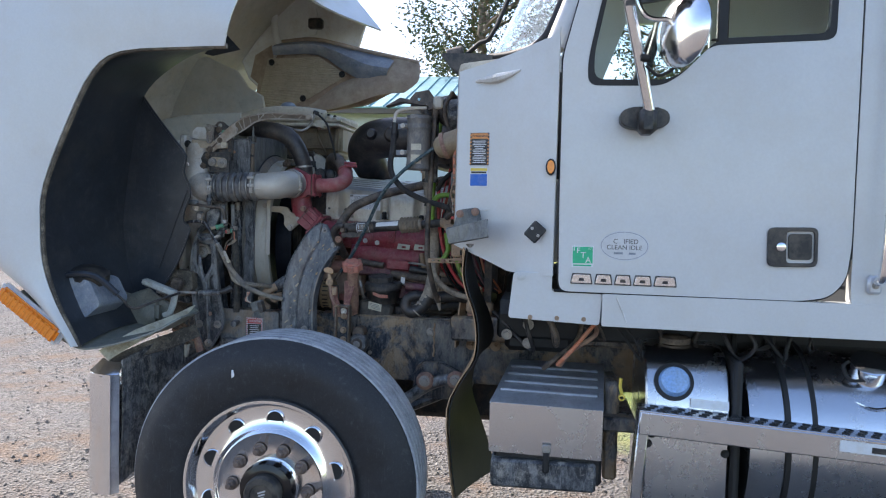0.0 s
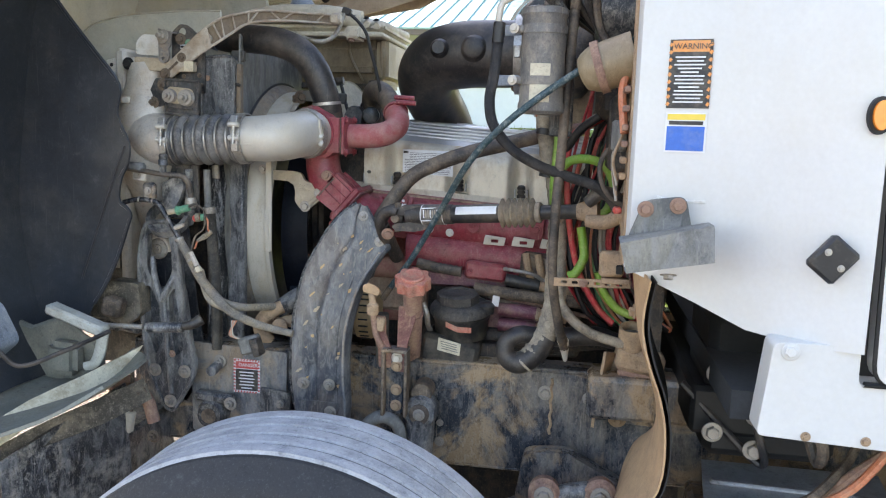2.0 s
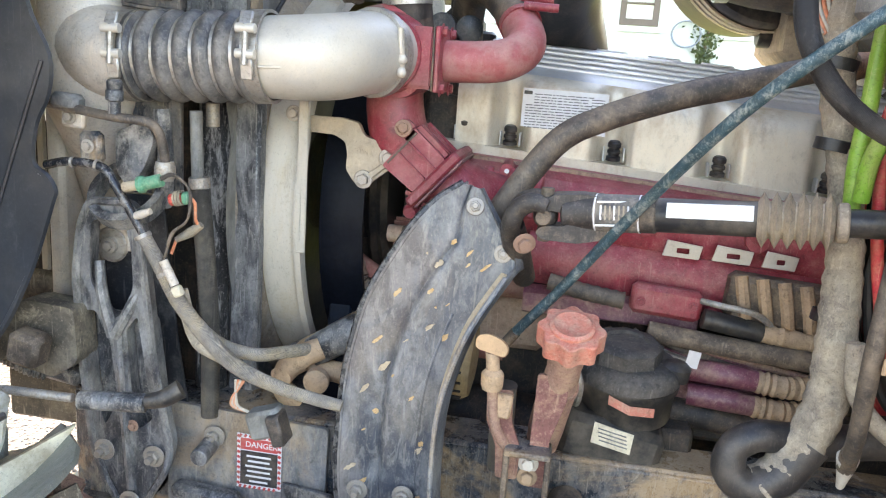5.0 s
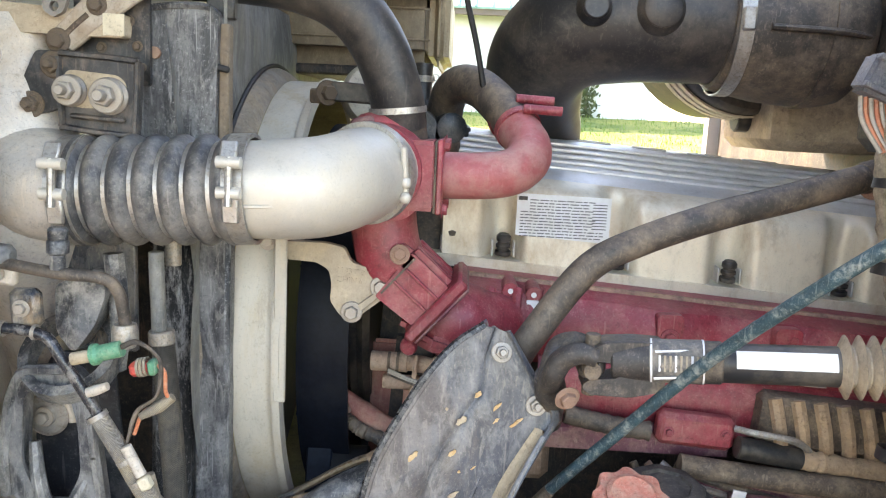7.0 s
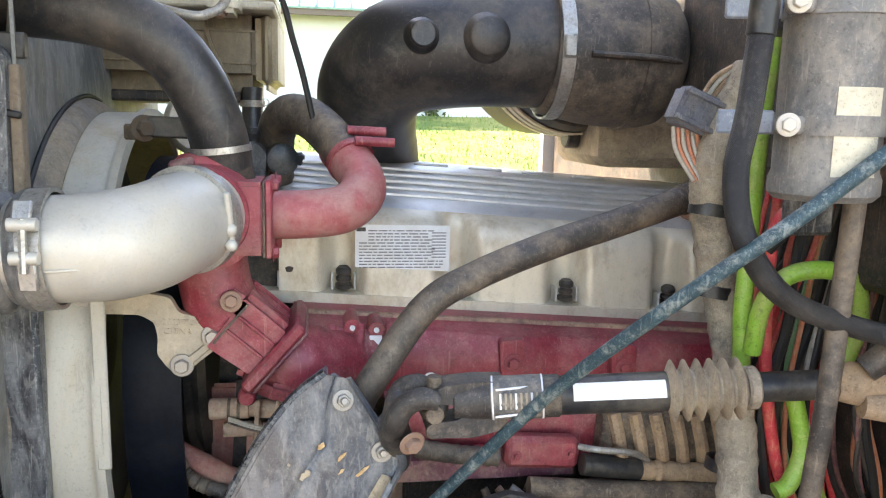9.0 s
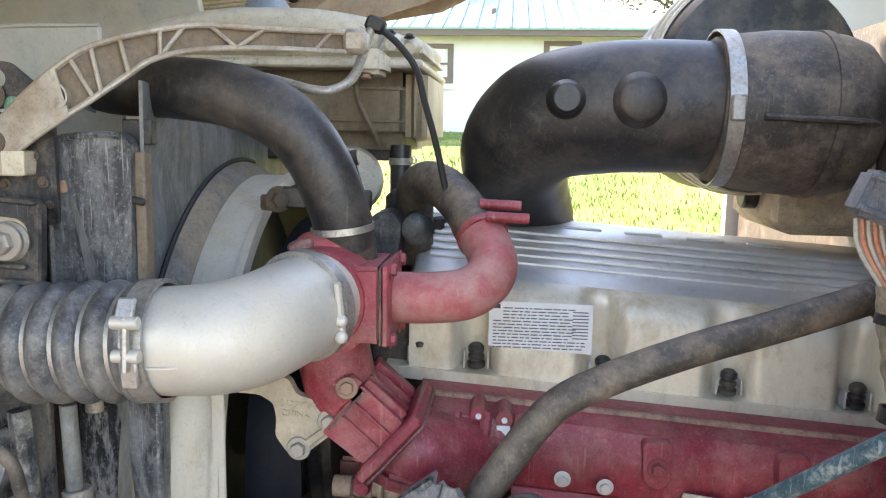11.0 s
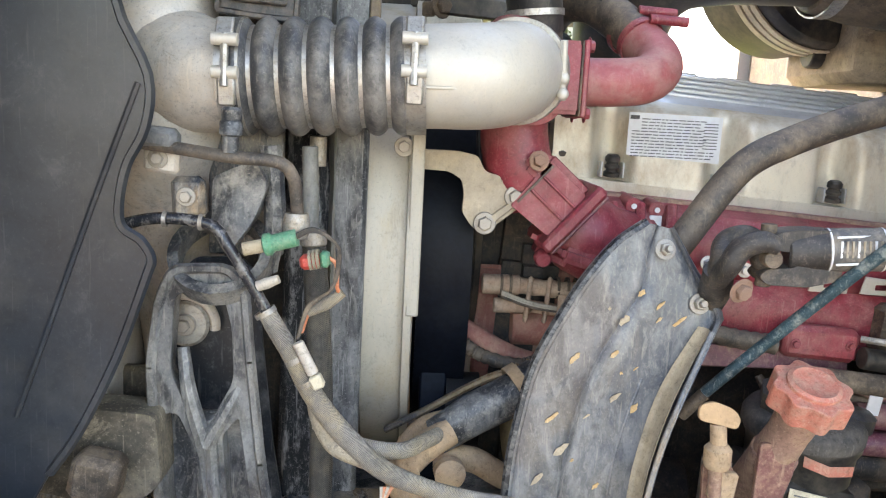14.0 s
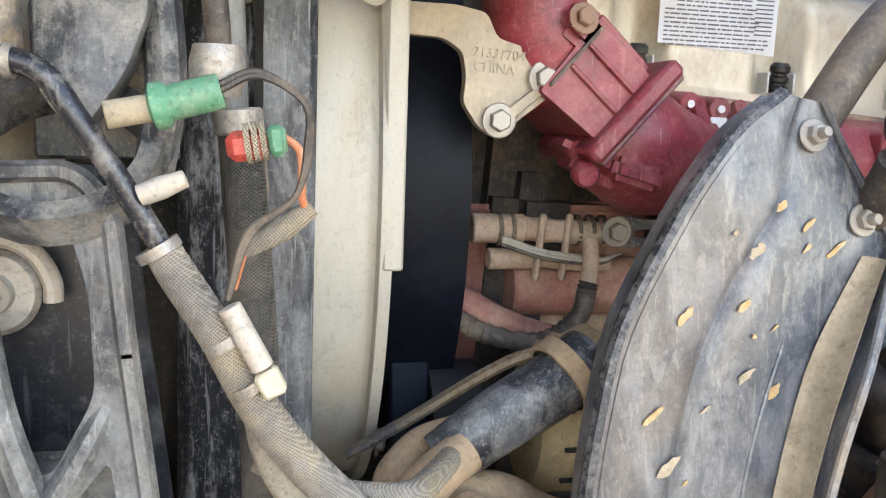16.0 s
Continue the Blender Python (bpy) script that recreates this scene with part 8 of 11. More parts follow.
# ---- hoses and coolant tank ----
def build_cooling():
    uh = thing("radiator_hose", (-1.15, 3.45, 1.68), "thick dusty black upper radiator hose", "hose")
    part("hose", tube([(-1.36, 3.50, 1.852), (-1.30, 3.465, 1.846), (-1.22, 3.445, 1.842), (-1.14, 3.435, 1.832), (-1.08, 3.432, 1.805), (-1.042, 3.435, 1.760), (-1.018, 3.44, 1.70), (-1.010, 3.45, 1.655)], [0.037, 0.037, 0.037, 0.038, 0.038, 0.037, 0.036, 0.036], 28, 8), hose_black, uh)
    part("clamp", ring_at((-1.014, 3.443, 1.678), (0.1, 0.06, -1), 0.0368, 0.0016, 32, flat=2.5), steel, uh)
    part("clamp", ring_at((-1.325, 3.478, 1.848), (1, -0.5, -0.1), 0.038, 0.003, 30, flat=3), headlamp_blue, uh, "blue-grey hose end clamp")
    part("outlet", rod((-1.010, 3.45, 1.66), (-1.0, 3.46, 1.60), 0.034, 20), engine_dark, uh)
    tank_amber = material("stained_amber_plastic", (0.17, 0.125, 0.075), 0.38, dust=(0.34, 0.27, 0.18), amount=0.7, scale=5, vary=0.35, bump=0.15, streak=1.6, edge=(0.45, 0.70), grit=0.3)
    ct = thing("coolant_tank", (-1.1, 4.05, 1.76), "stained translucent coolant tank with cream top ridge", "coolant tank")
    part("shell", box((-1.185, 4.10, 1.834), (0.42, 0.40, 0.150), bevel=0.036, seg=4), tank_amber, ct, "brown stained plastic tank shell")
    # backlight through the curved end is put into this paler colour
    part("end_wall", box((-0.984, 4.09, 1.840), (0.040, 0.36, 0.146), bevel=0.018, seg=3), tank_plastic, ct, "tank end coloured paler, as if lit from behind")
    for z in (1.868, 1.812):
        part("mould_line", box((-1.17, 3.899, z), (0.34, 0.005, 0.004), bevel=0.001), tank_amber, ct)
    part("seam", tube([(-1.090, 3.897, 1.90), (-1.083, 3.893, 1.85), (-1.060, 3.895, 1.80), (-1.045, 3.91, 1.768)], 0.005, 6), tank_amber, ct)
    part("top_flange", box((-1.18, 4.08, 1.908), (0.43, 0.46, 0.014), bevel=0.004), tank_cream, ct, "cream moulded flange")
    part("top_panel", box((-1.19, 4.10, 1.935), (0.44, 0.44, 0.045), bevel=0.018, seg=3), tank_cream, ct)
    part("top_ridge", tube([(-1.50, 3.90, 1.945), (-1.41, 3.88, 1.962), (-1.30, 3.87, 1.972), (-1.15, 3.865, 1.968), (-1.04, 3.87, 1.955)], [0.014, 0.022, 0.028, 0.030, 0.026], 16), tank_cream, ct, "cream plastic top ridge")
    for k, x in enumerate((-1.055, -1.020, -0.988)):
        part("top_roll", tube([(x, 3.855, 1.945 - 0.006 * k), (x, 3.90, 1.955 - 0.006 * k), (x, 4.08, 1.96 - 0.006 * k), (x, 4.28, 1.955)], [0.010, 0.015, 0.017, 0.016], 12), tank_cream, ct)
        bolt(ct, (x, 3.850, 1.962 - 0.006 * k), 0.006, axis=(0, -0.5, 1), mat=black_gap)
    part("cap", lathe([(0.040, 0), (0.040, 0.02), (0.030, 0.034), (0.012, 0.040)], (-1.245, 3.90, 1.985), (0, -0.25, 1), 20), headlamp_blue, ct, "blue-grey filler cap")
    part("outlet_hose", tube([(-1.011, 3.93, 1.77), (-1.011, 3.925, 1.72), (-1.008, 3.91, 1.62), (-1.005, 3.90, 1.50)], 0.019, 14), hose_black, ct)
    cl = part("outlet_clamp", ring_at((-1.011, 3.927, 1.742), (0, 0, 1), 0.0195, 0.003, 20, flat=2), bolt_steel, ct)
    part("clamp_ear", ring_at((-0.986, 3.905, 1.745), (0.3, -1, 0), 0.005, 0.002, 12), steel, cl)
    part("mount_tab", box((-1.045, 3.82, 1.905), (0.05, 0.09, 0.040), bevel=0.008, seg=2), tank_cream, ct)
    bolt(ct, (-1.05, 3.79, 1.885), 0.008, axis=(0, -0.3, -1), mat=rust)
    # dark slab added for the shade under the tank, no real part
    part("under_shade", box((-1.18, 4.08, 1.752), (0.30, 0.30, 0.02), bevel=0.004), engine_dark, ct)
    part("grey_tube", tube([(-0.996, 3.545, 1.935), (-1.003, 3.53, 1.900), (-1.012, 3.50, 1.862), (-1.030, 3.485, 1.846), (-1.055, 3.48, 1.843), (-1.12, 3.49, 1.858), (-1.20, 3.50, 1.872)], 0.0062, 10), bolt_steel, ct, "bare metal vent pipe")
    part("black_tube", tube([(-0.985, 3.545, 1.925), (-0.962, 3.55, 1.905), (-0.940, 3.555, 1.875), (-0.928, 3.56, 1.83), (-0.914, 3.565, 1.78), (-0.898, 3.57, 1.71)], 0.0045, 8), black_gap, ct, "thin black vent tube")
    part("tube_joint", box((-0.992, 3.545, 1.930), (0.026, 0.02, 0.020), (0, 20, 0), 0.004), black_plastic, ct)
    # cast stay from the radiator to the tank
    stay_alu = material("stay_aluminium", (0.42, 0.37, 0.31), 0.5, metal=0.25, dust=(0.30, 0.22, 0.15), amount=0.8, scale=10, fine=200, vary=0.25, bump=0.35, edge=(0.44, 0.66), grit=0.5)
    st = thing("radiator_stay", (-1.38, 3.26, 1.73), "dusty cast aluminium lattice stay rod", "stay rod")
    up = [(-1.397, 1.742), (-1.354, 1.783), (-1.301, 1.832), (-1.263, 1.863), (-1.242, 1.878), (-1.21, 1.892), (-1.161, 1.906), (-1.1, 1.909), (-1.018, 1.913)]
    lo = [(-1.373, 1.728), (-1.332, 1.760), (-1.289, 1.790), (-1.252, 1.818), (-1.223, 1.845), (-1.199, 1.866), (-1.160, 1.880), (-1.100, 1.887), (-1.018, 1.890)]

    def deep(x):
        return 3.287 + 0.80 * max(0, x + 1.27)
    U, L = catmull([(x, deep(x), z) for x, z in up], 5), catmull([(x, deep(x), z) for x, z in lo], 5)
    for nm, ln in (("upper_chord", U), ("lower_chord", L)):
        part(nm, tube(ln, 0.0034, 8, 2, flat=1.0), stay_alu, st)
    for a, b in ((15, 16), (19, 17), (23, 21), (27, 26), (29, 26), (31, 33), (35, 33), (39, 38)):
        part("web", tube([U[a], (U[a] + L[b]) / 2, L[b]], 0.0026, 8, 3), stay_alu, st)
    back = Shape()
    sheet([U[::2], L[::2]], 0.004, back)
    back.v = [(x, y + 0.012, z) for x, y, z in back.v]
    part("back_web", back, strip_tan, st, "brown dusty back web")
    arm = Shape()
    sheet([[p + np.array((0, 0.001, 0)) for p in U[0:14]], [p + np.array((0, 0.001, 0)) for p in L[0:14]]], 0.005, arm)
    part("arm", arm, stay_alu, st, "solid lower arm")
    for k, r in ((7, 0.0065), (9, 0.0085), (12, 0.0120)):
        c = (np.array(U[k]) + np.array(L[k])) / 2
        part("cup", lathe([(r, 0.004), (r + 0.002, 0.004), (r + 0.002, -0.010), (r, -0.010), (r * 0.6, -0.006), (0.001, -0.005)], c, (0.2, -1, 0), 20, caps=False), stay_alu, st)
    bolt(st, (-1.341, deep(-1.34) - 0.004, 1.777), 0.0075, mat=dirty_iron)
    part("slot", tube([(-1.376, 3.284, 1.745), (-1.364, 3.284, 1.756), (-1.352, 3.284, 1.766)], 0.0036, 8), dirty_iron, st)
    bolt(st, (-1.386, 3.283, 1.736), 0.009, mat=dirty_iron)
    part("end_pad", box((-1.008, 3.495, 1.903), (0.03, 0.03, 0.030), bevel=0.006), stay_alu, st)
    # pump pulley and bracket behind the hose
    pu = thing("belt_drive", (-1.0, 3.6, 1.2), "black belt pulleys and cream pump cover at the engine front", "pulley")
    belt_navy = material("belt_rubber", (0.010, 0.017, 0.030), 0.6, spec=0.15, vary=0.3, scale=20)
    tensioner_blue = material("blue_black_casting", (0.032, 0.045, 0.060), 0.34, dust=(0.18, 0.16, 0.14), amount=0.5, scale=18, vary=0.3, bump=0.3)
    part("cover", lathe([(0.062, 0), (0.062, 0.02), (0.055, 0.03), (0.03, 0.034)], (-1.108, 3.93, 1.705), (0.3, -0.95, 0.1), 36), tank_cream, pu, "cream pump cover")
    part("bracket", plate(rounded([(-1.022, 1.655), (-1.008, 1.678), (-0.985, 1.682), (-0.968, 1.665), (-0.975, 1.60), (-0.985, 1.55), (-1.015, 1.55), (-1.028, 1.60)], 0.010), 0.06, (0, 3.63, 0), bevel=0.012), tensioner_blue, pu, "blue-black tensioner arm")
    part("bracket_eye", lathe([(0.022, 0), (0.024, 0.004), (0.024, 0.05), (0.018, 0.054)], (-0.955, 3.69, 1.655), (0.2, -1, 0), 24), tensioner_blue, pu)
    part("thin_rod", rod((-1.055, 3.70, 1.752), (-1.02, 3.66, 1.665), 0.005), black_gap, pu)
    part("rod_knuckle", rod((-1.075, 3.70, 1.750), (-1.045, 3.70, 1.755), 0.012, 12), black_plastic, pu)
    part("motor", rod((-0.965, 3.80, 1.48), (-0.965, 3.80, 1.66), 0.05, 20), hose_black, pu)
    part("main_pulley", lathe([(0.05, 0), (0.19, 0.0), (0.20, 0.01), (0.19, 0.02), (0.20, 0.03), (0.19, 0.04), (0.20, 0.05), (0.19, 0.06), (0.05, 0.06)], (-1.115, 3.74, 1.36), (1, 0, 0), 48), black_plastic, pu, "large black ribbed pulley")
    part("idler", lathe([(0.02, 0), (0.055, 0.0), (0.055, 0.05), (0.03, 0.055)], (-1.10, 3.53, 1.105), (1, 0, 0), 32), black_gap, pu, "small shiny black idler pulley")
    part("belt", plate([(3.545, 1.36), (3.57, 1.36), (3.52, 1.00), (3.475, 1.00)], 0.04, (-1.10, 0, 0), (0, 1, 0), bevel=0.003), belt_navy, pu, "dark drive belt")


build_cooling()


# ---- fender support bracket ----
def build_fender_bracket():
    rim_black = material("rim_black_paint", (0.030, 0.034, 0.042), 0.24, dust=(0.30, 0.28, 0.25), amount=0.4, scale=30, vary=0.3, bump=0.4, grit=0.3)
    scrape_ochre = material("scraped_primer", (0.52, 0.32, 0.14), 0.75, dust=(0.56, 0.44, 0.28), amount=0.6, scale=40, vary=0.2, bump=0.3)
    fb = thing("fender_bracket", (-0.96, 3.24, 0.85), "curved black steel fender bracket with scuffed dusty paint", "bracket")
    left = [(-0.885, 1.430), (-0.920, 1.404), (-0.950, 1.368), (-0.972, 1.332), (-1.008, 1.262), (-1.024, 1.200), (-1.034, 1.130), (-1.037, 1.02), (-1.030, 0.94), (-1.016, 0.89)]
    right = [(-0.860, 1.425), (-0.830, 1.378), (-0.797, 1.330), (-0.806, 1.312), (-0.845, 1.245), (-0.866, 1.185), (-0.880, 1.115), (-0.882, 1.015), (-0.877, 0.94), (-0.880, 0.895)]
    deep = [3.288, 3.284, 3.278, 3.275, 3.268, 3.260, 3.252, 3.244, 3.241, 3.241]
    fold = [0.06, 0.06, 0.10, 0.5, 1.0, 1.0, 0.95, 0.8, 0.7, 0.5]

    def across(ts):
        return [[(a[0] + (b[0] - a[0]) * t, y + (d * g if t > 0.88 else d), a[1] + (b[1] - a[1]) * t) for t, d in ts] for a, b, y, g in zip(left, right, deep, fold)]
    rows = across(((0.0, 0.036), (0.006, 0.004), (0.03, 0.0), (0.34, 0.001), (0.40, 0.006), (0.46, 0.001), (0.76, -0.001), (0.94, -0.002), (0.99, -0.012), (0.985, -0.030), (0.950, -0.052)))
    body = part("channel", sheet(rows, 0.004, smooth=3), bracket_black, fb, "scuffed blue-black curved plate with a turned edge")
    part("rolled_edge", tube([(r[0][0] - 0.001, r[0][1] - 0.030, r[0][2]) for r in rows], 0.0065, 8, 5), rim_black, body, "thick black rolled rim")
    part("right_rim", tube([r[-1] for r in rows[3:]], 0.0030, 8, 5), frame_gray, body, "worn pale edge")
    part("shoulder", tube([(r[6][0], r[6][1] + 0.001, r[6][2]) for r in rows[4:]], 0.0025, 8, 5), bracket_black, body)
    mud = across(((0.905, -0.0046), (0.922, -0.0062), (0.942, -0.0085), (0.964, -0.020), (0.960, -0.034)))[3:9]
    part("mud_band", sheet(mud, 0.001, smooth=3), dry_mud, body, "band of dried tan mud")
    part("lug", plate(rounded([(-1.030, 0.93), (-1.014, 0.862), (-0.996, 0.834), (-0.962, 0.838), (-0.955, 0.872), (-0.915, 0.888), (-0.905, 0.93)], 0.016), 0.010, (0, 3.238, 0), bevel=0.003), bracket_black, fb, "rounded lower lugs")
    for x, z, r in ((-1.001, 0.977, 0.010), (-0.933, 0.978, 0.010), (-0.930, 0.907, 0.010), (-0.980, 0.865, 0.010)):
        bolt(fb, (x, 3.233, z), r, stud=True, mat=bolt_steel)
    bolt(fb, (-0.866, 3.283, 1.401), 0.008, axis=(0.1, -1, 0.25), mat=bolt_steel, stud=True)
    bolt(fb, (-0.822, 3.276, 1.340), 0.008, axis=(0.1, -1, 0.2), mat=bolt_steel, stud=True)
    part("rear_gusset", plate([(-0.85, 1.36), (-0.83, 1.32), (-0.85, 1.24), (-0.88, 1.22), (-0.89, 1.33)], 0.01, (0, 3.33, 0)), frame_black, fb)
    rnd = random.Random(23)
    for j in range(26):                                          # scraped spots where the paint is gone
        k = 2 + j % 6
        f, s = rnd.random(), rnd.uniform(0.10, 0.80)
        a = [left[k][i] + (left[k + 1][i] - left[k][i]) * f for i in (0, 1)]
        b = [right[k][i] + (right[k + 1][i] - right[k][i]) * f for i in (0, 1)]
        y = deep[k] + (deep[k + 1] - deep[k]) * f
        w, h = (rnd.uniform(0.005, 0.012), rnd.uniform(0.0022, 0.0045)) if j < 18 else (rnd.uniform(0.002, 0.006), rnd.uniform(0.0008, 0.002))
        part("paint_chip", plate([(q[0] * rnd.uniform(0.6, 1.15), q[1] * rnd.uniform(0.5, 1.4)) for q in oval(0, 0, w, h, 13)], 0.0008, (a[0] + (b[0] - a[0]) * s, y - 0.0025, a[1] + (b[1] - a[1]) * s), (0.75, 0, rnd.uniform(0.5, 0.9)), (-0.6, 0, 0.8), bevel=0), rnd.choice((scrape_ochre, scrape_ochre, dry_mud)), fb)


build_fender_bracket()


# ---- steering shaft ----
def build_steering():
    ss = thing("steering_shaft", (-0.55, 3.23, 1.39), "dusty steering shaft with universal joints and rubber boot", "steering shaft")
    a, b = Vector((-0.800, 3.254, 1.408)), Vector((-0.30, 3.144, 1.452))
    d = (b - a).normalized()

    def at(x):
        return a + d * ((x - a.x) / d.x)
    part("tan_tube", rod(at(-0.745), at(-0.630), 0.0235, 20), yoke_iron, ss)
    lb = part("tube_label", lathe([(0.0242, 0), (0.0242, 0.055)], at(-0.705), d, 20, caps=False), label_silver, ss, "worn grey printed label")
    for k in range(9):
        p = at(-0.700 + 0.0055 * k)
        part("label_bar", box((p.x, p.y - 0.0240, p.z + 0.004), (0.0022, 0.0016, 0.018), (0, -4.5, 0), 0), bracket_tan if k % 3 else sticker_white, lb)
    for dz in (-0.012, 0.017):
        p = at(-0.6775)
        part("label_edge", box((p.x, p.y - (0.0213 if dz < 0 else 0.0175), p.z + dz), (0.056, 0.0016, 0.0022), (0, -4.5, 0), 0), sticker_white, lb)
    for x in (-0.704, -0.651):
        part("label_edge", lathe([(0.0245, 0), (0.0245, 0.002)], at(x), d, 20, caps=False), sticker_white, lb)
    part("black_tube", rod(at(-0.635), at(-0.515), 0.0215, 20), black_plastic, ss)
    e1 = d.cross(Vector((0, 0, 1))).normalized()
    e2 = e1.cross(d).normalized()
    if e1.y > 0:
        e1 = -e1
    e2 = e2 if e2.z > 0 else -e2
    part("white_label", sheet([[at(x) + 0.0222 * (math.cos(q) * e1 + math.sin(q) * e2) for q in (0.02, 0.3, 0.6, 0.9)] for x in (-0.618, -0.585, -0.55, -0.522)], 0.0006), sticker_white, ss, "plain white label")
    prof = [(0.018, 0)]
    for k in range(6):
        prof += [(0.022, 0.002 + 0.014 * k), (0.034, 0.008 + 0.014 * k), (0.022, 0.014 + 0.014 * k)]
    part("boot", lathe(prof, at(-0.520), d, 28), boot_tan, ss, "ribbed dusty rubber boot")
    part("boot_clip", rod(at(-0.437), at(-0.424), 0.0235, 20), boot_tan, ss)
    part("shaft", rod(at(-0.43), at(-0.34), 0.0165, 18), black_plastic, ss)
    yk = part("front_yoke", plate(rounded([(-0.688, 1.438), (-0.722, 1.439), (-0.757, 1.436), (-0.774, 1.427), (-0.772, 1.415), (-0.744, 1.413), (-0.733, 1.405), (-0.742, 1.396), (-0.772, 1.394), (-0.780, 1.385), (-0.770, 1.376), (-0.725, 1.375), (-0.688, 1.384)], 0.006), 0.036, (0, 3.222, 0), bevel=0.009), yoke_iron, ss, "grimy cast iron yoke")
    part("cross", ball((-0.768, 3.240, 1.405), 0.017, seg=14), yoke_iron, yk)
    part("cross_pin", rod((-0.768, 3.238, 1.372), (-0.768, 3.238, 1.442), 0.0085), dirty_iron, yk)
    part("cross_cap", rod((-0.770, 3.212, 1.406), (-0.770, 3.270, 1.406), 0.0100, 16), dirty_iron, yk)
    for y in (3.216, 3.262):
        part("fork", tube([(-0.766, y, 1.420), (-0.784, y + 0.002, 1.424), (-0.802, y + 0.008, 1.414), (-0.811, 0.5 * y + 1.622, 1.394), (-0.812, 3.258, 1.372)], [0.010, 0.0125, 0.0130, 0.0130, 0.013], 12), yoke_iron, yk)
    bolt(yk, (-0.792, 3.236, 1.366), 0.0095, axis=(0.3, -1, -0.3), mat=rust)
    part("lower_joint", tube([(-0.812, 3.255, 1.385), (-0.806, 3.275, 1.358), (-0.80, 3.315, 1.325), (-0.795, 3.36, 1.29)], [0.017, 0.019, 0.017, 0.017], 14), yoke_iron, ss)
    yr = part("rear_yoke", tube([at(-0.345), at(-0.325), at(-0.30)], [0.018, 0.024, 0.020], 14), clay_steel, ss)
    part("fork", tube([at(-0.325) + Vector((0, -0.015, 0.020)), (-0.30, 3.125, 1.492), (-0.272, 3.125, 1.488), (-0.255, 3.13, 1.470)], [0.014, 0.015, 0.016, 0.013], 12), hose_dusty, yr)
    part("fork", tube([at(-0.325) + Vector((0, -0.015, -0.018)), (-0.29, 3.125, 1.430), (-0.265, 3.125, 1.440), (-0.25, 3.13, 1.46)], [0.015, 0.016, 0.016, 0.013], 12), clay_steel, yr)
    part("joint_nut", rod((-0.258, 3.100, 1.452), (-0.258, 3.14, 1.456), 0.012), clay_steel, ss)
    part("column", tube([(-0.255, 3.14, 1.465), (-0.21, 3.15, 1.49), (-0.12, 3.18, 1.53)], 0.024, 14), clay_steel, ss)


build_steering()


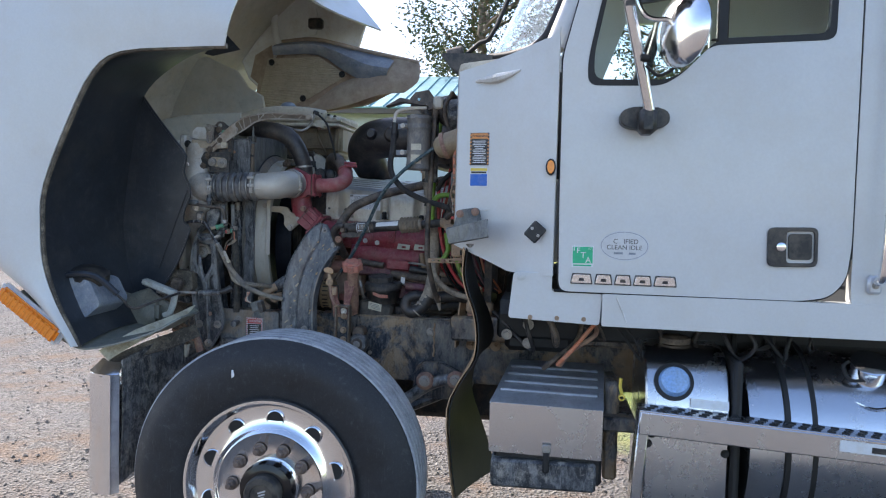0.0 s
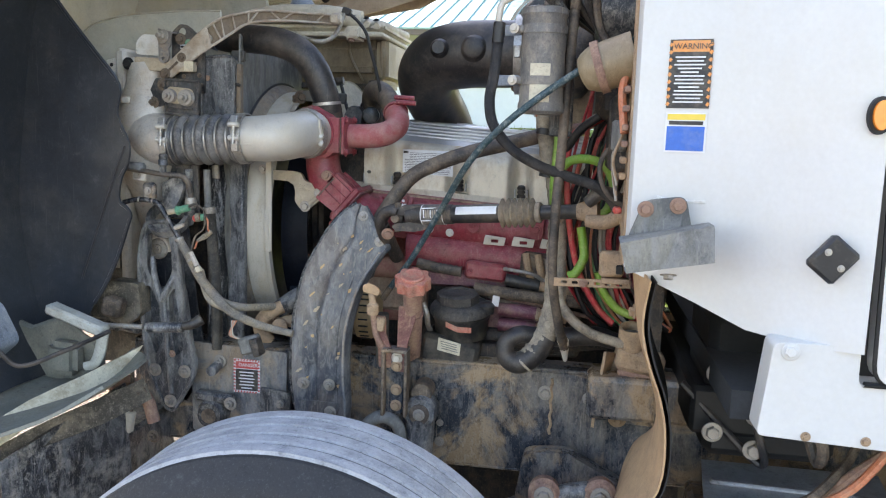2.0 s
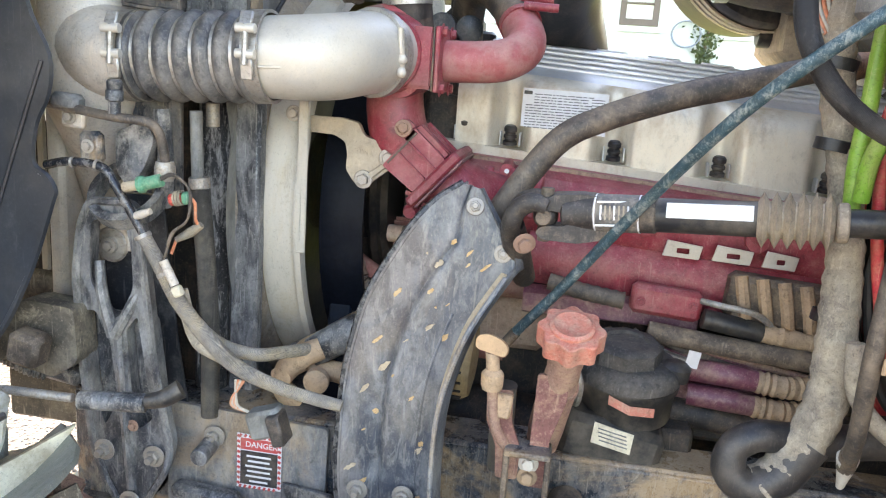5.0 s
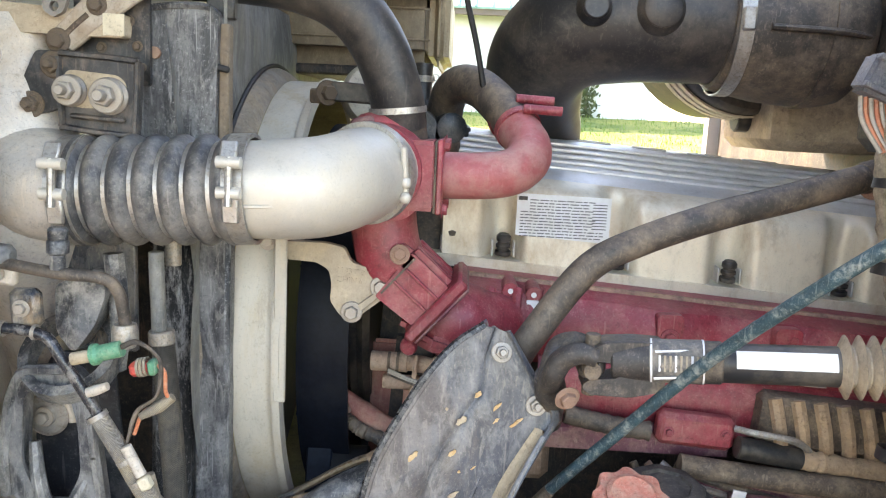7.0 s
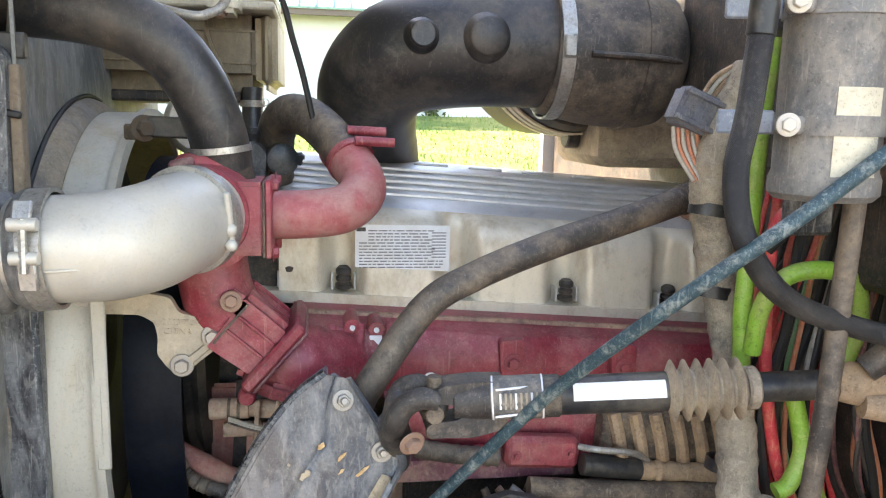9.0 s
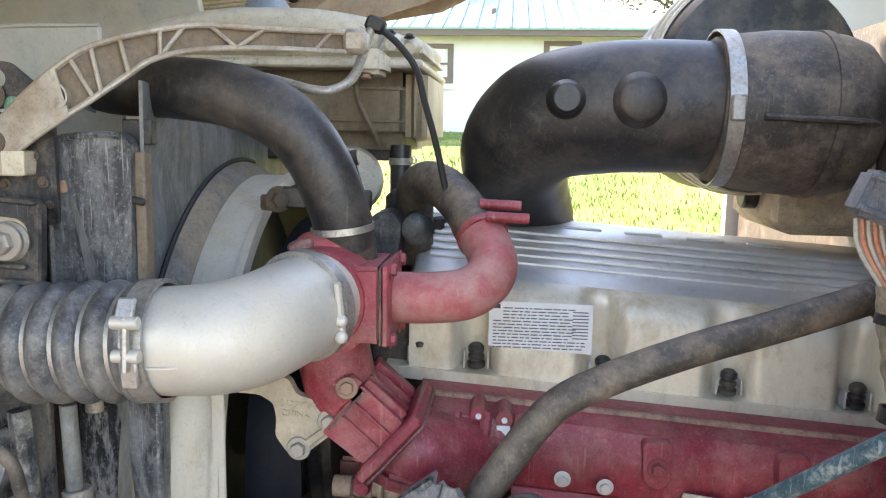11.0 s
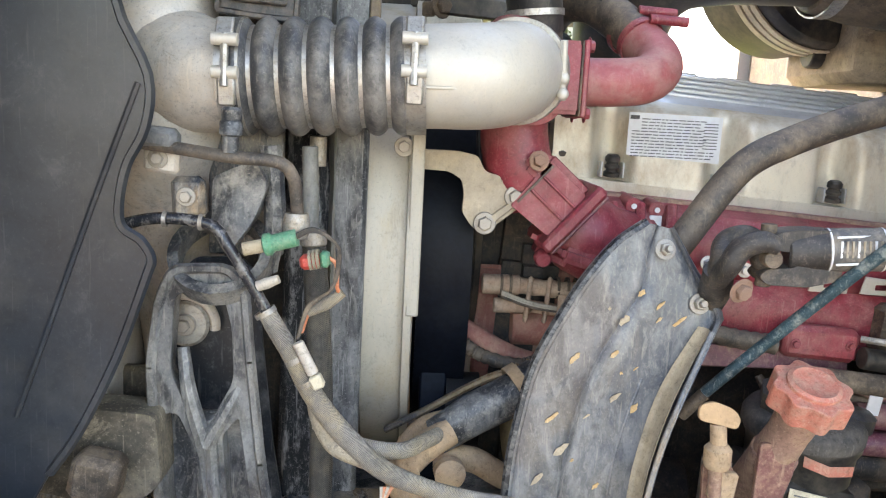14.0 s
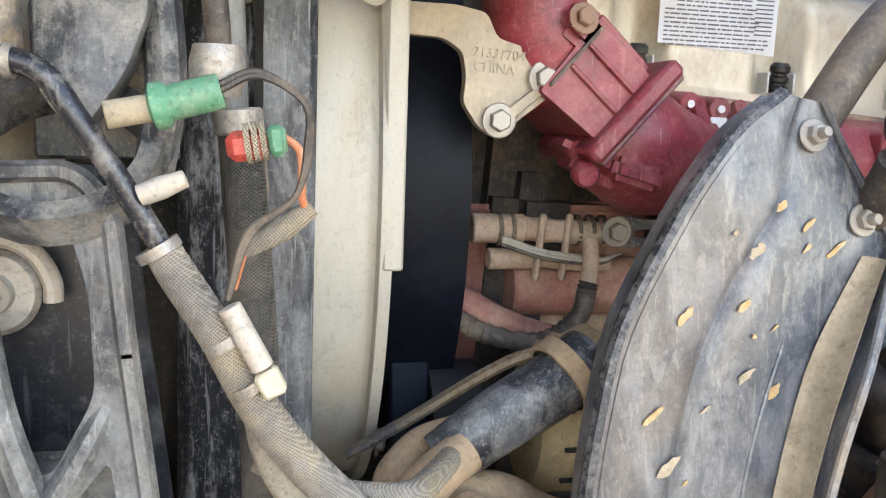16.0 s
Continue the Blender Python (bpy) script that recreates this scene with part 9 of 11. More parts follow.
# ---- oil filler, dipstick, reservoir and alternator ----
def build_service_parts():
    of = thing("oil_filler", (-0.72, 3.19, 1.03), "rusty oil filler tube with faded red knurled cap", "oil filler")
    part("tube", tube([(-0.720, 3.205, 1.245), (-0.724, 3.226, 1.205), (-0.731, 3.258, 1.15), (-0.739, 3.295, 1.09), (-0.745, 3.33, 1.03)], [0.026, 0.023, 0.026, 0.026, 0.022], 18), rust, of)
    lobes = [((0.0405 + 0.0035 * math.cos(8 * a)) * math.cos(a), (0.0405 + 0.0035 * math.cos(8 * a)) * math.sin(a)) for a in np.linspace(0, 2 * math.pi, 64, endpoint=False)]
    cap = part("cap", plate(lobes, 0.030, (-0.720, 3.205, 1.245), (1, 0, -0.03), (0, -1, -0.45), bevel=0.006), red_cap, of, "faded red lobed filler cap")
    part("cap_disc", lathe([(0.029, 0), (0.029, 0.004), (0.024, 0.006), (0.020, 0.0035), (0.001, 0.0035)], (-0.719, 3.1930, 1.2725), (0.03, -0.45, 1), 28), red_cap, cap)
    part("band", ring_at((-0.728, 3.244, 1.172), (0.08, -0.55, 1), 0.0245, 0.003, 20), rust, of)
    part("strap_plate", plate(rounded([(-0.757, 1.195), (-0.715, 1.195), (-0.715, 1.16), (-0.733, 1.10), (-0.733, 1.03), (-0.760, 1.03)], 0.006), 0.006, (0, 3.218, 0)), maroon_rust, of, "maroon strap plate")
    br = thing("tube_bracket", (-0.76, 3.20, 0.92), "dirty black upright bracket bolted to the frame rail", "bracket")
    part("web", box((-0.760, 3.225, 1.005), (0.062, 0.012, 0.165), bevel=0.003), frame_black, br)
    for x in (-0.788, -0.732):
        part("side", box((x, 3.215, 1.005), (0.008, 0.04, 0.165), bevel=0.002), dirty_iron, br)
    part("top", box((-0.760, 3.212, 1.088), (0.062, 0.045, 0.008), bevel=0.002), frame_black, br)
    part("spacer", box((-0.76, 3.265, 0.98), (0.05, 0.07, 0.06), bevel=0.005), frame_black, br)
    for z in (1.065, 1.045, 0.985, 0.945):
        bolt(br, (-0.758, 3.218, z), 0.009, mat=cast_alu if z > 1.05 else clay_steel)
    ds = thing("dipstick", (-0.80, 3.20, 1.05), "clay-stained dipstick handle on a thin bent tube", "dipstick")
    part("tube", tube([(-0.815, 3.195, 1.215), (-0.813, 3.20, 1.16), (-0.805, 3.205, 1.115), (-0.787, 3.22, 1.08), (-0.77, 3.24, 1.05)], 0.0075, 10), rust, ds)
    part("collar", lathe([(0.013, 0), (0.015, 0.006), (0.015, 0.022), (0.010, 0.028)], (-0.815, 3.195, 1.175), (0, 0, 1), 14), clay_steel, ds)
    part("stem", rod((-0.815, 3.195, 1.20), (-0.818, 3.195, 1.226), 0.009), clay_steel, ds)
    part("handle", plate(rounded([(-0.022, -0.012), (0.020, -0.008), (0.022, 0.004), (0.012, 0.012), (-0.010, 0.013), (-0.024, 0.004)], 0.006), 0.009, (-0.818, 3.190, 1.236), (0.95, -0.2, -0.25), (0.2, 0.2, 1)), clay_rubber, ds, "faded clay-stained T-handle")
    part("holder_plate", plate(rounded([(-0.822, 1.170), (-0.787, 1.168), (-0.785, 1.122), (-0.771, 1.088), (-0.772, 1.040), (-0.802, 1.040), (-0.805, 1.088), (-0.820, 1.122)], 0.006), 0.006, (0, 3.213, 0)), maroon_rust, ds, "folded maroon holder plate")
    part("holder_tab", box((-0.802, 3.204, 1.150), (0.030, 0.012, 0.034), (0, 6, 0), 0.003), clay_steel, ds)
    part("rubber", tube([(-0.800, 3.23, 1.17), (-0.80, 3.235, 1.10), (-0.80, 3.25, 1.04)], 0.017, 12), black_plastic, ds)
    lid_black = material("dusty_lid_plastic", (0.050, 0.048, 0.048), 0.6, dust=(0.17, 0.145, 0.12), amount=0.7, scale=14, vary=0.3, bump=0.25, edge=(0.42, 0.7))
    rs = thing("fluid_reservoir", (-0.63, 3.34, 1.04), "black plastic power steering reservoir with dusty cap and red sticker", "reservoir")
    part("bowl", lathe([(0.05, 0), (0.068, 0.01), (0.070, 0.05), (0.075, 0.060), (0.075, 0.068), (0.066, 0.075)], (-0.625, 3.385, 1.085), (0, -0.12, 1), 36), black_plastic, rs)
    part("lid", lathe([(0.078, 0), (0.078, 0.012), (0.072, 0.022), (0.060, 0.028), (0.02, 0.030)], (-0.628, 3.375, 1.155), (0, -0.12, 1), 36), lid_black, rs, "dusty black filler lid")
    part("cap", lathe([(0.055, 0), (0.055, 0.022), (0.050, 0.026), (0.036, 0.027), (0.034, 0.023), (0.002, 0.024)], (-0.635, 3.370, 1.182), (0, -0.12, 1), 8), lid_black, rs, "eight-sided black cap")
    part("side_cap", lathe([(0.022, 0), (0.022, 0.02), (0.014, 0.026)], (-0.562, 3.365, 1.160), (0.1, -0.1, 1), 18), black_plastic, rs)
    part("red_sticker", sheet([[(-0.655, 3.310, 1.128), (-0.625, 3.303, 1.118), (-0.59, 3.310, 1.116)], [(-0.655, 3.309, 1.142), (-0.625, 3.302, 1.132), (-0.59, 3.309, 1.130)]], 0.0008), red_cap, rs, "faded red sticker")
    part("base", box((-0.645, 3.37, 1.060), (0.15, 0.12, 0.075), (0, 10, 0), 0.012), black_plastic, rs)
    part("label", plate([(-0.674, 1.069), (-0.617, 1.057), (-0.614, 1.088), (-0.671, 1.101)], 0.0015, (0, 3.303, 0), bevel=0), cream_plastic, rs, "blank pale paper label")
    for k in range(4):
        z = 1.092 - 0.006 * k
        part("label_bar", box((-0.645 + 0.001 * k, 3.3025, z - 0.004), (0.042, 0.0008, 0.0018), (0, 11.5, 0), 0), shroud_gray, rs)
    part("pipe", tube([(-0.70, 3.36, 1.10), (-0.70, 3.31, 1.13), (-0.70, 3.29, 1.16), (-0.71, 3.29, 1.19)], 0.007, 8), bolt_steel, rs)
    part("pictogram", box((-0.537, 3.37, 1.190), (0.018, 0.002, 0.026), (0, 8, 0), 0), sticker_gray, rs)
    part("mount", box((-0.62, 3.42, 1.05), (0.2, 0.1, 0.05), bevel=0.006), engine_dark, rs)
    al = thing("alternator", (-0.93, 3.45, 1.03), "dusty alternator with slotted ochre end frame", "alternator")
    alt_tan = material("alternator_ochre", (0.42, 0.30, 0.16), 0.7, dust=(0.50, 0.38, 0.23), amount=0.7, scale=12, vary=0.25, bump=0.4, grit=0.4)
    part("body", lathe([(0.03, -0.012), (0.058, -0.006), (0.066, 0.008), (0.066, 0.055), (0.062, 0.058)], (-1.005, 3.475, 1.112), (1, 0, -0.05), 32), alt_tan, al)
    part("stator", rod((-0.948, 3.475, 1.109), (-0.918, 3.475, 1.1075), 0.060, 32), dirty_iron, al)
    part("end_frame", lathe([(0.060, 0), (0.066, 0.003), (0.066, 0.040), (0.060, 0.050), (0.035, 0.054)], (-0.922, 3.475, 1.108), (1, 0, -0.05), 32), alt_tan, al, "ochre slotted end frame")
    for k in range(22):
        a = 2 * math.pi * k / 22
        part("slot", box((-0.897, 3.475 + 0.0655 * math.cos(a), 1.107 + 0.0655 * math.sin(a)), (0.026, 0.004, 0.007), (math.degrees(a) + 90, 0, 0), 0.0008), black_gap, al)
    for k in range(12):
        a = 2 * math.pi * k / 12
        part("slot", box((-0.975, 3.475 + 0.0655 * math.cos(a), 1.111 + 0.0655 * math.sin(a)), (0.034, 0.004, 0.008), (math.degrees(a) + 90, 0, 0), 0.0008), black_gap, al)
    part("ear", plate(rounded([(-0.985, 1.165), (-0.955, 1.175), (-0.935, 1.20), (-0.955, 1.215), (-0.985, 1.20), (-1.0, 1.18)], 0.008), 0.03, (0, 3.44, 0), bevel=0.004), alt_tan, al)
    th = thing("coolant_fitting", (-1.08, 3.38, 1.06), "clay-coloured coolant elbow with hose and bolted arm", "coolant fitting")
    part("sleeve", tube([(-1.118, 3.362, 1.128), (-1.07, 3.365, 1.160), (-1.02, 3.375, 1.185), (-0.985, 3.39, 1.205)], [0.024, 0.027, 0.028, 0.027], 20), cast_black, th, "worn black sleeve")
    part("end_ring", ring_at((-1.008, 3.38, 1.192), (0.8, 0.2, 0.5), 0.0315, 0.004, 22, flat=2), clay_steel, th)
    for dy in (-0.022, 0.030):
        part("yoke_arm", tube([(-1.100, 3.362 + dy * 0.6, 1.142), (-1.128, 3.358 + dy, 1.128), (-1.150, 3.355 + dy, 1.106), (-1.158, 3.355 + dy, 1.086)], [0.018, 0.019, 0.019, 0.014], 14), clay_steel, th)
    part("cross", rod((-1.150, 3.315, 1.096), (-1.150, 3.40, 1.096), 0.013, 14), clay_steel, th)
    part("cross_pin", rod((-1.178, 3.355, 1.080), (-1.128, 3.355, 1.112), 0.013, 14), clay_steel, th)
    part("lower_yoke", tube([(-1.172, 3.350, 1.086), (-1.160, 3.352, 1.06), (-1.140, 3.36, 1.04)], [0.013, 0.018, 0.02], 12), clay_steel, th)
    part("boss", lathe([(0.020, 0), (0.020, 0.014), (0.012, 0.018)], (-1.10, 3.335, 1.095), (0.1, -1, 0), 16), clay_steel, th)
    part("pipe", tube([(-1.12, 3.36, 1.10), (-1.07, 3.36, 1.10), (-1.03, 3.37, 1.075), (-0.98, 3.38, 1.05)], 0.017, 12), clay_steel, th)
    part("arm", tube([(-1.185, 3.45, 1.100), (-1.13, 3.44, 1.135), (-1.07, 3.425, 1.178), (-1.03, 3.415, 1.20), (-0.995, 3.41, 1.203)], 0.010, 8, flat=0.5), frame_black, th, "flat black support arm")
    part("casting", box((-0.985, 3.45, 1.165), (0.06, 0.06, 0.075), (0, 20, 0), 0.012, seg=2), clay_steel, th)
    bolt(th, (-0.993, 3.400, 1.196), 0.012, mat=clay_steel)
    pink_clay = material("pink_clay_crust", (0.44, 0.30, 0.215), 0.8, dust=(0.56, 0.44, 0.33), amount=0.7, scale=18, fine=170, vary=0.3, bump=0.5, grit=0.4)
    red_clay = material("clay_dusted_red", (0.34, 0.13, 0.10), 0.65, dust=(0.50, 0.33, 0.24), amount=0.75, scale=9, fine=170, vary=0.25, bump=0.3, grit=0.3)
    ep = thing("sensor_cluster", (-1.0, 3.42, 1.25), "clay-coated sensors and wiring plugs beside the red housing", "sensors")
    for z, x0, x1, r in ((1.318, -1.085, -0.93, 0.0135), (1.290, -1.068, -0.95, 0.010)):
        part("plug", rod((x0, 3.425, z), (x0 + 0.05, 3.425, z), r, 14), pink_clay, ep)
        part("loom", tube([(x0 + 0.05, 3.425, z), ((x0 + x1) / 2 + 0.03, 3.42, z - 0.003), (x1, 3.43, z - 0.006)], r * 0.85, 12, wave=lambda s: 1 + 0.07 * math.sin(s * 600)), pink_clay, ep)
    for x in (-1.025, -1.0):
        part("tie", box((x, 3.408, 1.303), (0.006, 0.008, 0.062), (0, 5, 0), 0.002), pink_clay, ep)
    for k, m in enumerate((pale_wire, pale_wire, hose_dusty)):
        part("wire", tube([(-1.06, 3.408, 1.312 - 0.003 * k), (-1.02, 3.403, 1.300 - 0.003 * k), (-0.97, 3.405, 1.293 - 0.002 * k), (-0.94, 3.42, 1.295)], 0.002, 6), m, ep)
    part("cable_boot", tube([(-1.150, 3.415, 1.300), (-1.140, 3.405, 1.283), (-1.126, 3.395, 1.262), (-1.112, 3.39, 1.250)], [0.010, 0.016, 0.0185, 0.011], 16), pink_clay, ep, "clay-coated rubber boot")
    part("back_sheath", tube([(-1.128, 3.41, 1.275), (-1.09, 3.405, 1.25), (-1.05, 3.40, 1.232), (-1.01, 3.40, 1.225)], [0.012, 0.016, 0.014, 0.008], 12), red_clay, ep)
    part("corrugated_tube", tube([(-1.114, 3.386, 1.251), (-1.08, 3.38, 1.232), (-1.03, 3.378, 1.224), (-0.995, 3.38, 1.245), (-0.985, 3.385, 1.275)], 0.0088, 12, 16, wave=lambda s: 1 + 0.10 * math.sin(s * 1500)), hose_dusty, ep, "corrugated wiring tube")
    part("lead", tube([(-0.985, 3.385, 1.275), (-0.982, 3.39, 1.295), (-0.980, 3.40, 1.31)], 0.0075, 10), pink_clay, ep)
    part("red_pipe", rod((-1.04, 3.45, 1.258), (-0.86, 3.45, 1.258), 0.028, 18), red_clay, ep)
    part("slotted_strap", plate(rounded([(-0.972, 1.322), (-0.955, 1.335), (-0.90, 1.328), (-0.90, 1.304), (-0.955, 1.306)], 0.006), 0.006, (0, 3.395, 0), holes=[oval(-0.928, 1.318, 0.014, 0.004, 14)]), cast_black, ep)
    bolt(ep, (-0.958, 3.394, 1.320), 0.009, mat=bolt_steel)
    part("rib_case", box((-0.93, 3.50, 1.19), (0.20, 0.08, 0.10), bevel=0.012), pink_clay, ep)
    part("case_back", box((-0.99, 3.475, 1.225), (0.20, 0.012, 0.22), bevel=0.01, seg=2), red_clay, ep, "clay-dusted engine side")
    for x in (-1.060, -1.048, -0.985, -0.972, -0.96):
        part("band", ring_at((x, 3.4235, 1.317), (1, 0, -0.02), 0.0132, 0.0016, 16, flat=1.2), dirty_iron, ep)
    ep.location, ep.scale = (-0.954, 3.550, 1.216), (1.147, 1.147, 1.147)


build_service_parts()


# ---- hoses and harness between engine and cab ----
def hose(name, label, pts, r, mat, seg=14, wave=None, category="hose", end=None):
    ob = thing(name, tuple(np.min(np.array(pts), axis=0)), label, category)
    part("hose_body", tube(pts, r, seg, 8, wave=wave), mat, ob)
    for p, q in ((pts[0], pts[1]), (pts[-1], pts[-2])):
        d = (np.array(q) - np.array(p)) / np.linalg.norm(np.array(q) - np.array(p))
        part("end_fitting", rod(np.array(p) - d * 0.012, np.array(p) + d * 0.03, r * 1.12, 14), end or dirty_iron, ob, "crimped end fitting")
    return ob


def build_lines():
    hose("breather_hose", "thick dusty brown-black breather hose across the valve cover",
         [(-0.862, 3.345, 1.315), (-0.845, 3.342, 1.372), (-0.818, 3.34, 1.420), (-0.762, 3.345, 1.496), (-0.70, 3.35, 1.532), (-0.61, 3.36, 1.566), (-0.52, 3.38, 1.590), (-0.44, 3.40, 1.612), (-0.385, 3.42, 1.626)], 0.0185, hose_dusty, 18)
    single("hose_joint", tube([(-0.40, 3.415, 1.613), (-0.365, 3.43, 1.625), (-0.34, 3.44, 1.632)], [0.022, 0.019, 0.015], 14), rust, "rusty crimped hose fitting", "fitting")
    teal = hose("coolant_line", "teal braided hose running diagonally over the engine bay",
                [(-0.812, 3.305, 1.200), (-0.790, 3.295, 1.232), (-0.735, 3.262, 1.308), (-0.655, 3.183, 1.435), (-0.577, 3.08, 1.554), (-0.495, 3.03, 1.638), (-0.40, 3.02, 1.712), (-0.30, 3.0, 1.775), (-0.23, 2.98, 1.81)], 0.0072, teal_hose, 16)
    hose("air_line", "dusty black ribbed hose hanging in a loop before the firewall",
         [(-0.524, 3.05, 1.825), (-0.526, 3.05, 1.79), (-0.531, 3.05, 1.73), (-0.538, 3.05, 1.68), (-0.528, 3.05, 1.63), (-0.49, 3.065, 1.582), (-0.435, 3.09, 1.549), (-0.375, 3.10, 1.528), (-0.31, 3.10, 1.508), (-0.272, 3.11, 1.475), (-0.255, 3.13, 1.445)], 0.0112, hose_ribbed, 14, end=black_plastic)
    hose("flat_strap_hose", "dusty grey ribbed strap-like hose hanging down past the steering shaft",
         [(-0.372, 3.10, 1.90), (-0.376, 3.10, 1.82), (-0.380, 3.10, 1.74), (-0.384, 3.10, 1.64), (-0.388, 3.10, 1.54), (-0.392, 3.10, 1.45), (-0.392, 3.115, 1.31), (-0.374, 3.165, 1.19), (-0.360, 3.215, 1.13)], 0.0105, hose_dusty, 14)
    single("strap_tip", tube([(-0.362, 3.210, 1.14), (-0.358, 3.222, 1.12), (-0.354, 3.240, 1.085)], [0.014, 0.011, 0.005], 10), cast_alu, "tapered metal tip of a cable tie strap", "cable tie")
    plug_gray = material("plug_dark_grey", (0.15, 0.16, 0.19), 0.45, dust=(0.30, 0.28, 0.25), amount=0.4, scale=30, vary=0.2)
    hl = thing("wiring_trunk", (-0.42, 3.25, 1.02), "thick taped wiring trunk, dusty tan, bending along the frame", "wiring harness")
    part("trunk", tube([(-0.385, 3.31, 1.79), (-0.418, 3.30, 1.715), (-0.431, 3.30, 1.656), (-0.422, 3.30, 1.585), (-0.403, 3.30, 1.512), (-0.390, 3.285, 1.43), (-0.388, 3.26, 1.33), (-0.388, 3.245, 1.20), (-0.42, 3.24, 1.11), (-0.455, 3.235, 1.072)], [0.018, 0.020, 0.0215, 0.0215, 0.0215, 0.022, 0.024, 0.027, 0.028, 0.028], 18, 20, wave=lambda s: 1 + 0.035 * math.sin(s * 310) + 0.03 * math.sin(s * 167 + 1) + 0.02 * math.sin(s * 83)), loom_tan, hl)
    part("hooked_end", tube([(-0.40, 3.24, 1.14), (-0.43, 3.235, 1.092), (-0.468, 3.232, 1.072), (-0.495, 3.232, 1.090), (-0.493, 3.235, 1.122), (-0.465, 3.24, 1.140), (-0.43, 3.25, 1.137), (-0.37, 3.26, 1.135), (-0.29, 3.27, 1.142), (-0.23, 3.27, 1.13)], [0.027, 0.027, 0.026, 0.023, 0.021, 0.021, 0.022, 0.024, 0.024, 0.02], 18), hose_black, hl, "black corrugated loom bent into a hook")
    for z in (1.62, 1.52, 1.30, 1.22):
        part("tape", ring_at((-0.428 + 0.12 * (1.62 - z), 3.30 - 0.12 * max(0, 1.45 - z), z), (0.15, 0.05, 1), 0.0215, 0.0025, 18, flat=3), hose_black, hl)
    plug = part("plug", box((-0.452, 3.312, 1.737), (0.050, 0.036, 0.046), (0, 22, 0), 0.005, seg=2), plug_gray, hl, "dark grey multi-pin plug")
    part("plug_rib", box((-0.446, 3.292, 1.752), (0.052, 0.008, 0.006), (0, 22, 0), 0.001), plug_gray, plug)
    part("plug_rib", box((-0.458, 3.292, 1.722), (0.052, 0.008, 0.006), (0, 22, 0), 0.001), plug_gray, plug)
    for k in range(6):
        part("orange_lead", tube([(-0.475 + 0.006 * k, 3.312, 1.718 - 0.001 * k), (-0.472 + 0.006 * k, 3.306, 1.69), (-0.455 + 0.004 * k, 3.29, 1.655)], 0.0027, 6), orange_wire if k % 2 else pale_wire, hl)
    for k in range(4):
        part("rear_lead", tube([(-0.440 + 0.005 * k, 3.312, 1.757 - 0.003 * k), (-0.425 + 0.006 * k, 3.312, 1.778 - 0.003 * k), (-0.395, 3.315, 1.795 - 0.003 * k)], 0.003, 6), pale_wire if k % 2 else clay_steel, hl)
    gh = thing("green_air_line", (-0.33, 3.25, 1.28), "bright green coiled nylon air line with dusty streaks", "air line")
    part("upper_run", tube([(-0.375, 3.27, 1.86), (-0.388, 3.265, 1.76), (-0.395, 3.26, 1.65), (-0.398, 3.255, 1.57), (-0.402, 3.25, 1.50), (-0.398, 3.25, 1.44)], 0.0105, 12), green_hose, gh)
    part("loop", tube([(-0.395, 3.235, 1.46), (-0.392, 3.225, 1.52), (-0.370, 3.215, 1.555), (-0.325, 3.21, 1.562), (-0.287, 3.215, 1.545), (-0.268, 3.225, 1.505), (-0.275, 3.23, 1.455), (-0.305, 3.235, 1.42)], 0.0105, 12), green_hose, gh)
    part("lower_run", tube([(-0.335, 3.235, 1.405), (-0.328, 3.23, 1.37), (-0.325, 3.225, 1.335), (-0.342, 3.22, 1.30), (-0.358, 3.22, 1.292)], 0.0105, 12), green_hose, gh)
    part("far_run", tube([(-0.29, 3.25, 1.30), (-0.275, 3.25, 1.255), (-0.24, 3.25, 1.215), (-0.20, 3.25, 1.20)], 0.010, 12), green_hose, gh)
    wb = thing("wire_bundle", (-0.30, 3.32, 1.18), "loose bundle of red, black and green wires against the firewall", "wires")
    rnd = random.Random(6)
    mats = [red_wire, black_gap, black_gap, red_wire, hose_black, green_wire, orange_wire, black_gap, pale_wire, hose_dusty, red_wire, black_gap, maroon, hose_black, black_gap, orange_wire]
    for k, m in enumerate(mats * 2):
        x = -0.375 + 0.012 * (k % 16) + rnd.uniform(-0.006, 0.006)
        y = 3.27 + 0.05 * rnd.random()
        j = lambda s: rnd.uniform(-s, s)
        pts = [(x + 0.10 + j(0.03), y + 0.05, 1.86 + j(0.03)), (x + 0.07 + j(0.02), y + 0.02, 1.72 + j(0.02)), (x + 0.04 + j(0.02), y, 1.60 + j(0.02)), (x + 0.015 + j(0.012), y, 1.48), (x - 0.004 + j(0.01), y - 0.01, 1.38), (x + 0.012 + j(0.01), y - 0.01, 1.28), (x + 0.05 + j(0.015), y, 1.20), (x + 0.09, y + 0.02, 1.16)]
        part("wire", tube(pts, rnd.choice((0.0035, 0.0045, 0.006)), 7, 6), m, wb)
    part("heavy_red", tube([(-0.26, 3.27, 1.70), (-0.30, 3.26, 1.655), (-0.345, 3.255, 1.63), (-0.37, 3.25, 1.60), (-0.372, 3.25, 1.50), (-0.360, 3.25, 1.40), (-0.335, 3.25, 1.30), (-0.29, 3.25, 1.22), (-0.25, 3.25, 1.18)], 0.0075, 10), red_wire, wb, "thick red battery cable")
    part("thick_black", tube([(-0.20, 3.22, 1.76), (-0.28, 3.22, 1.68), (-0.345, 3.23, 1.63), (-0.38, 3.25, 1.58)], 0.010, 10), hose_black, wb)
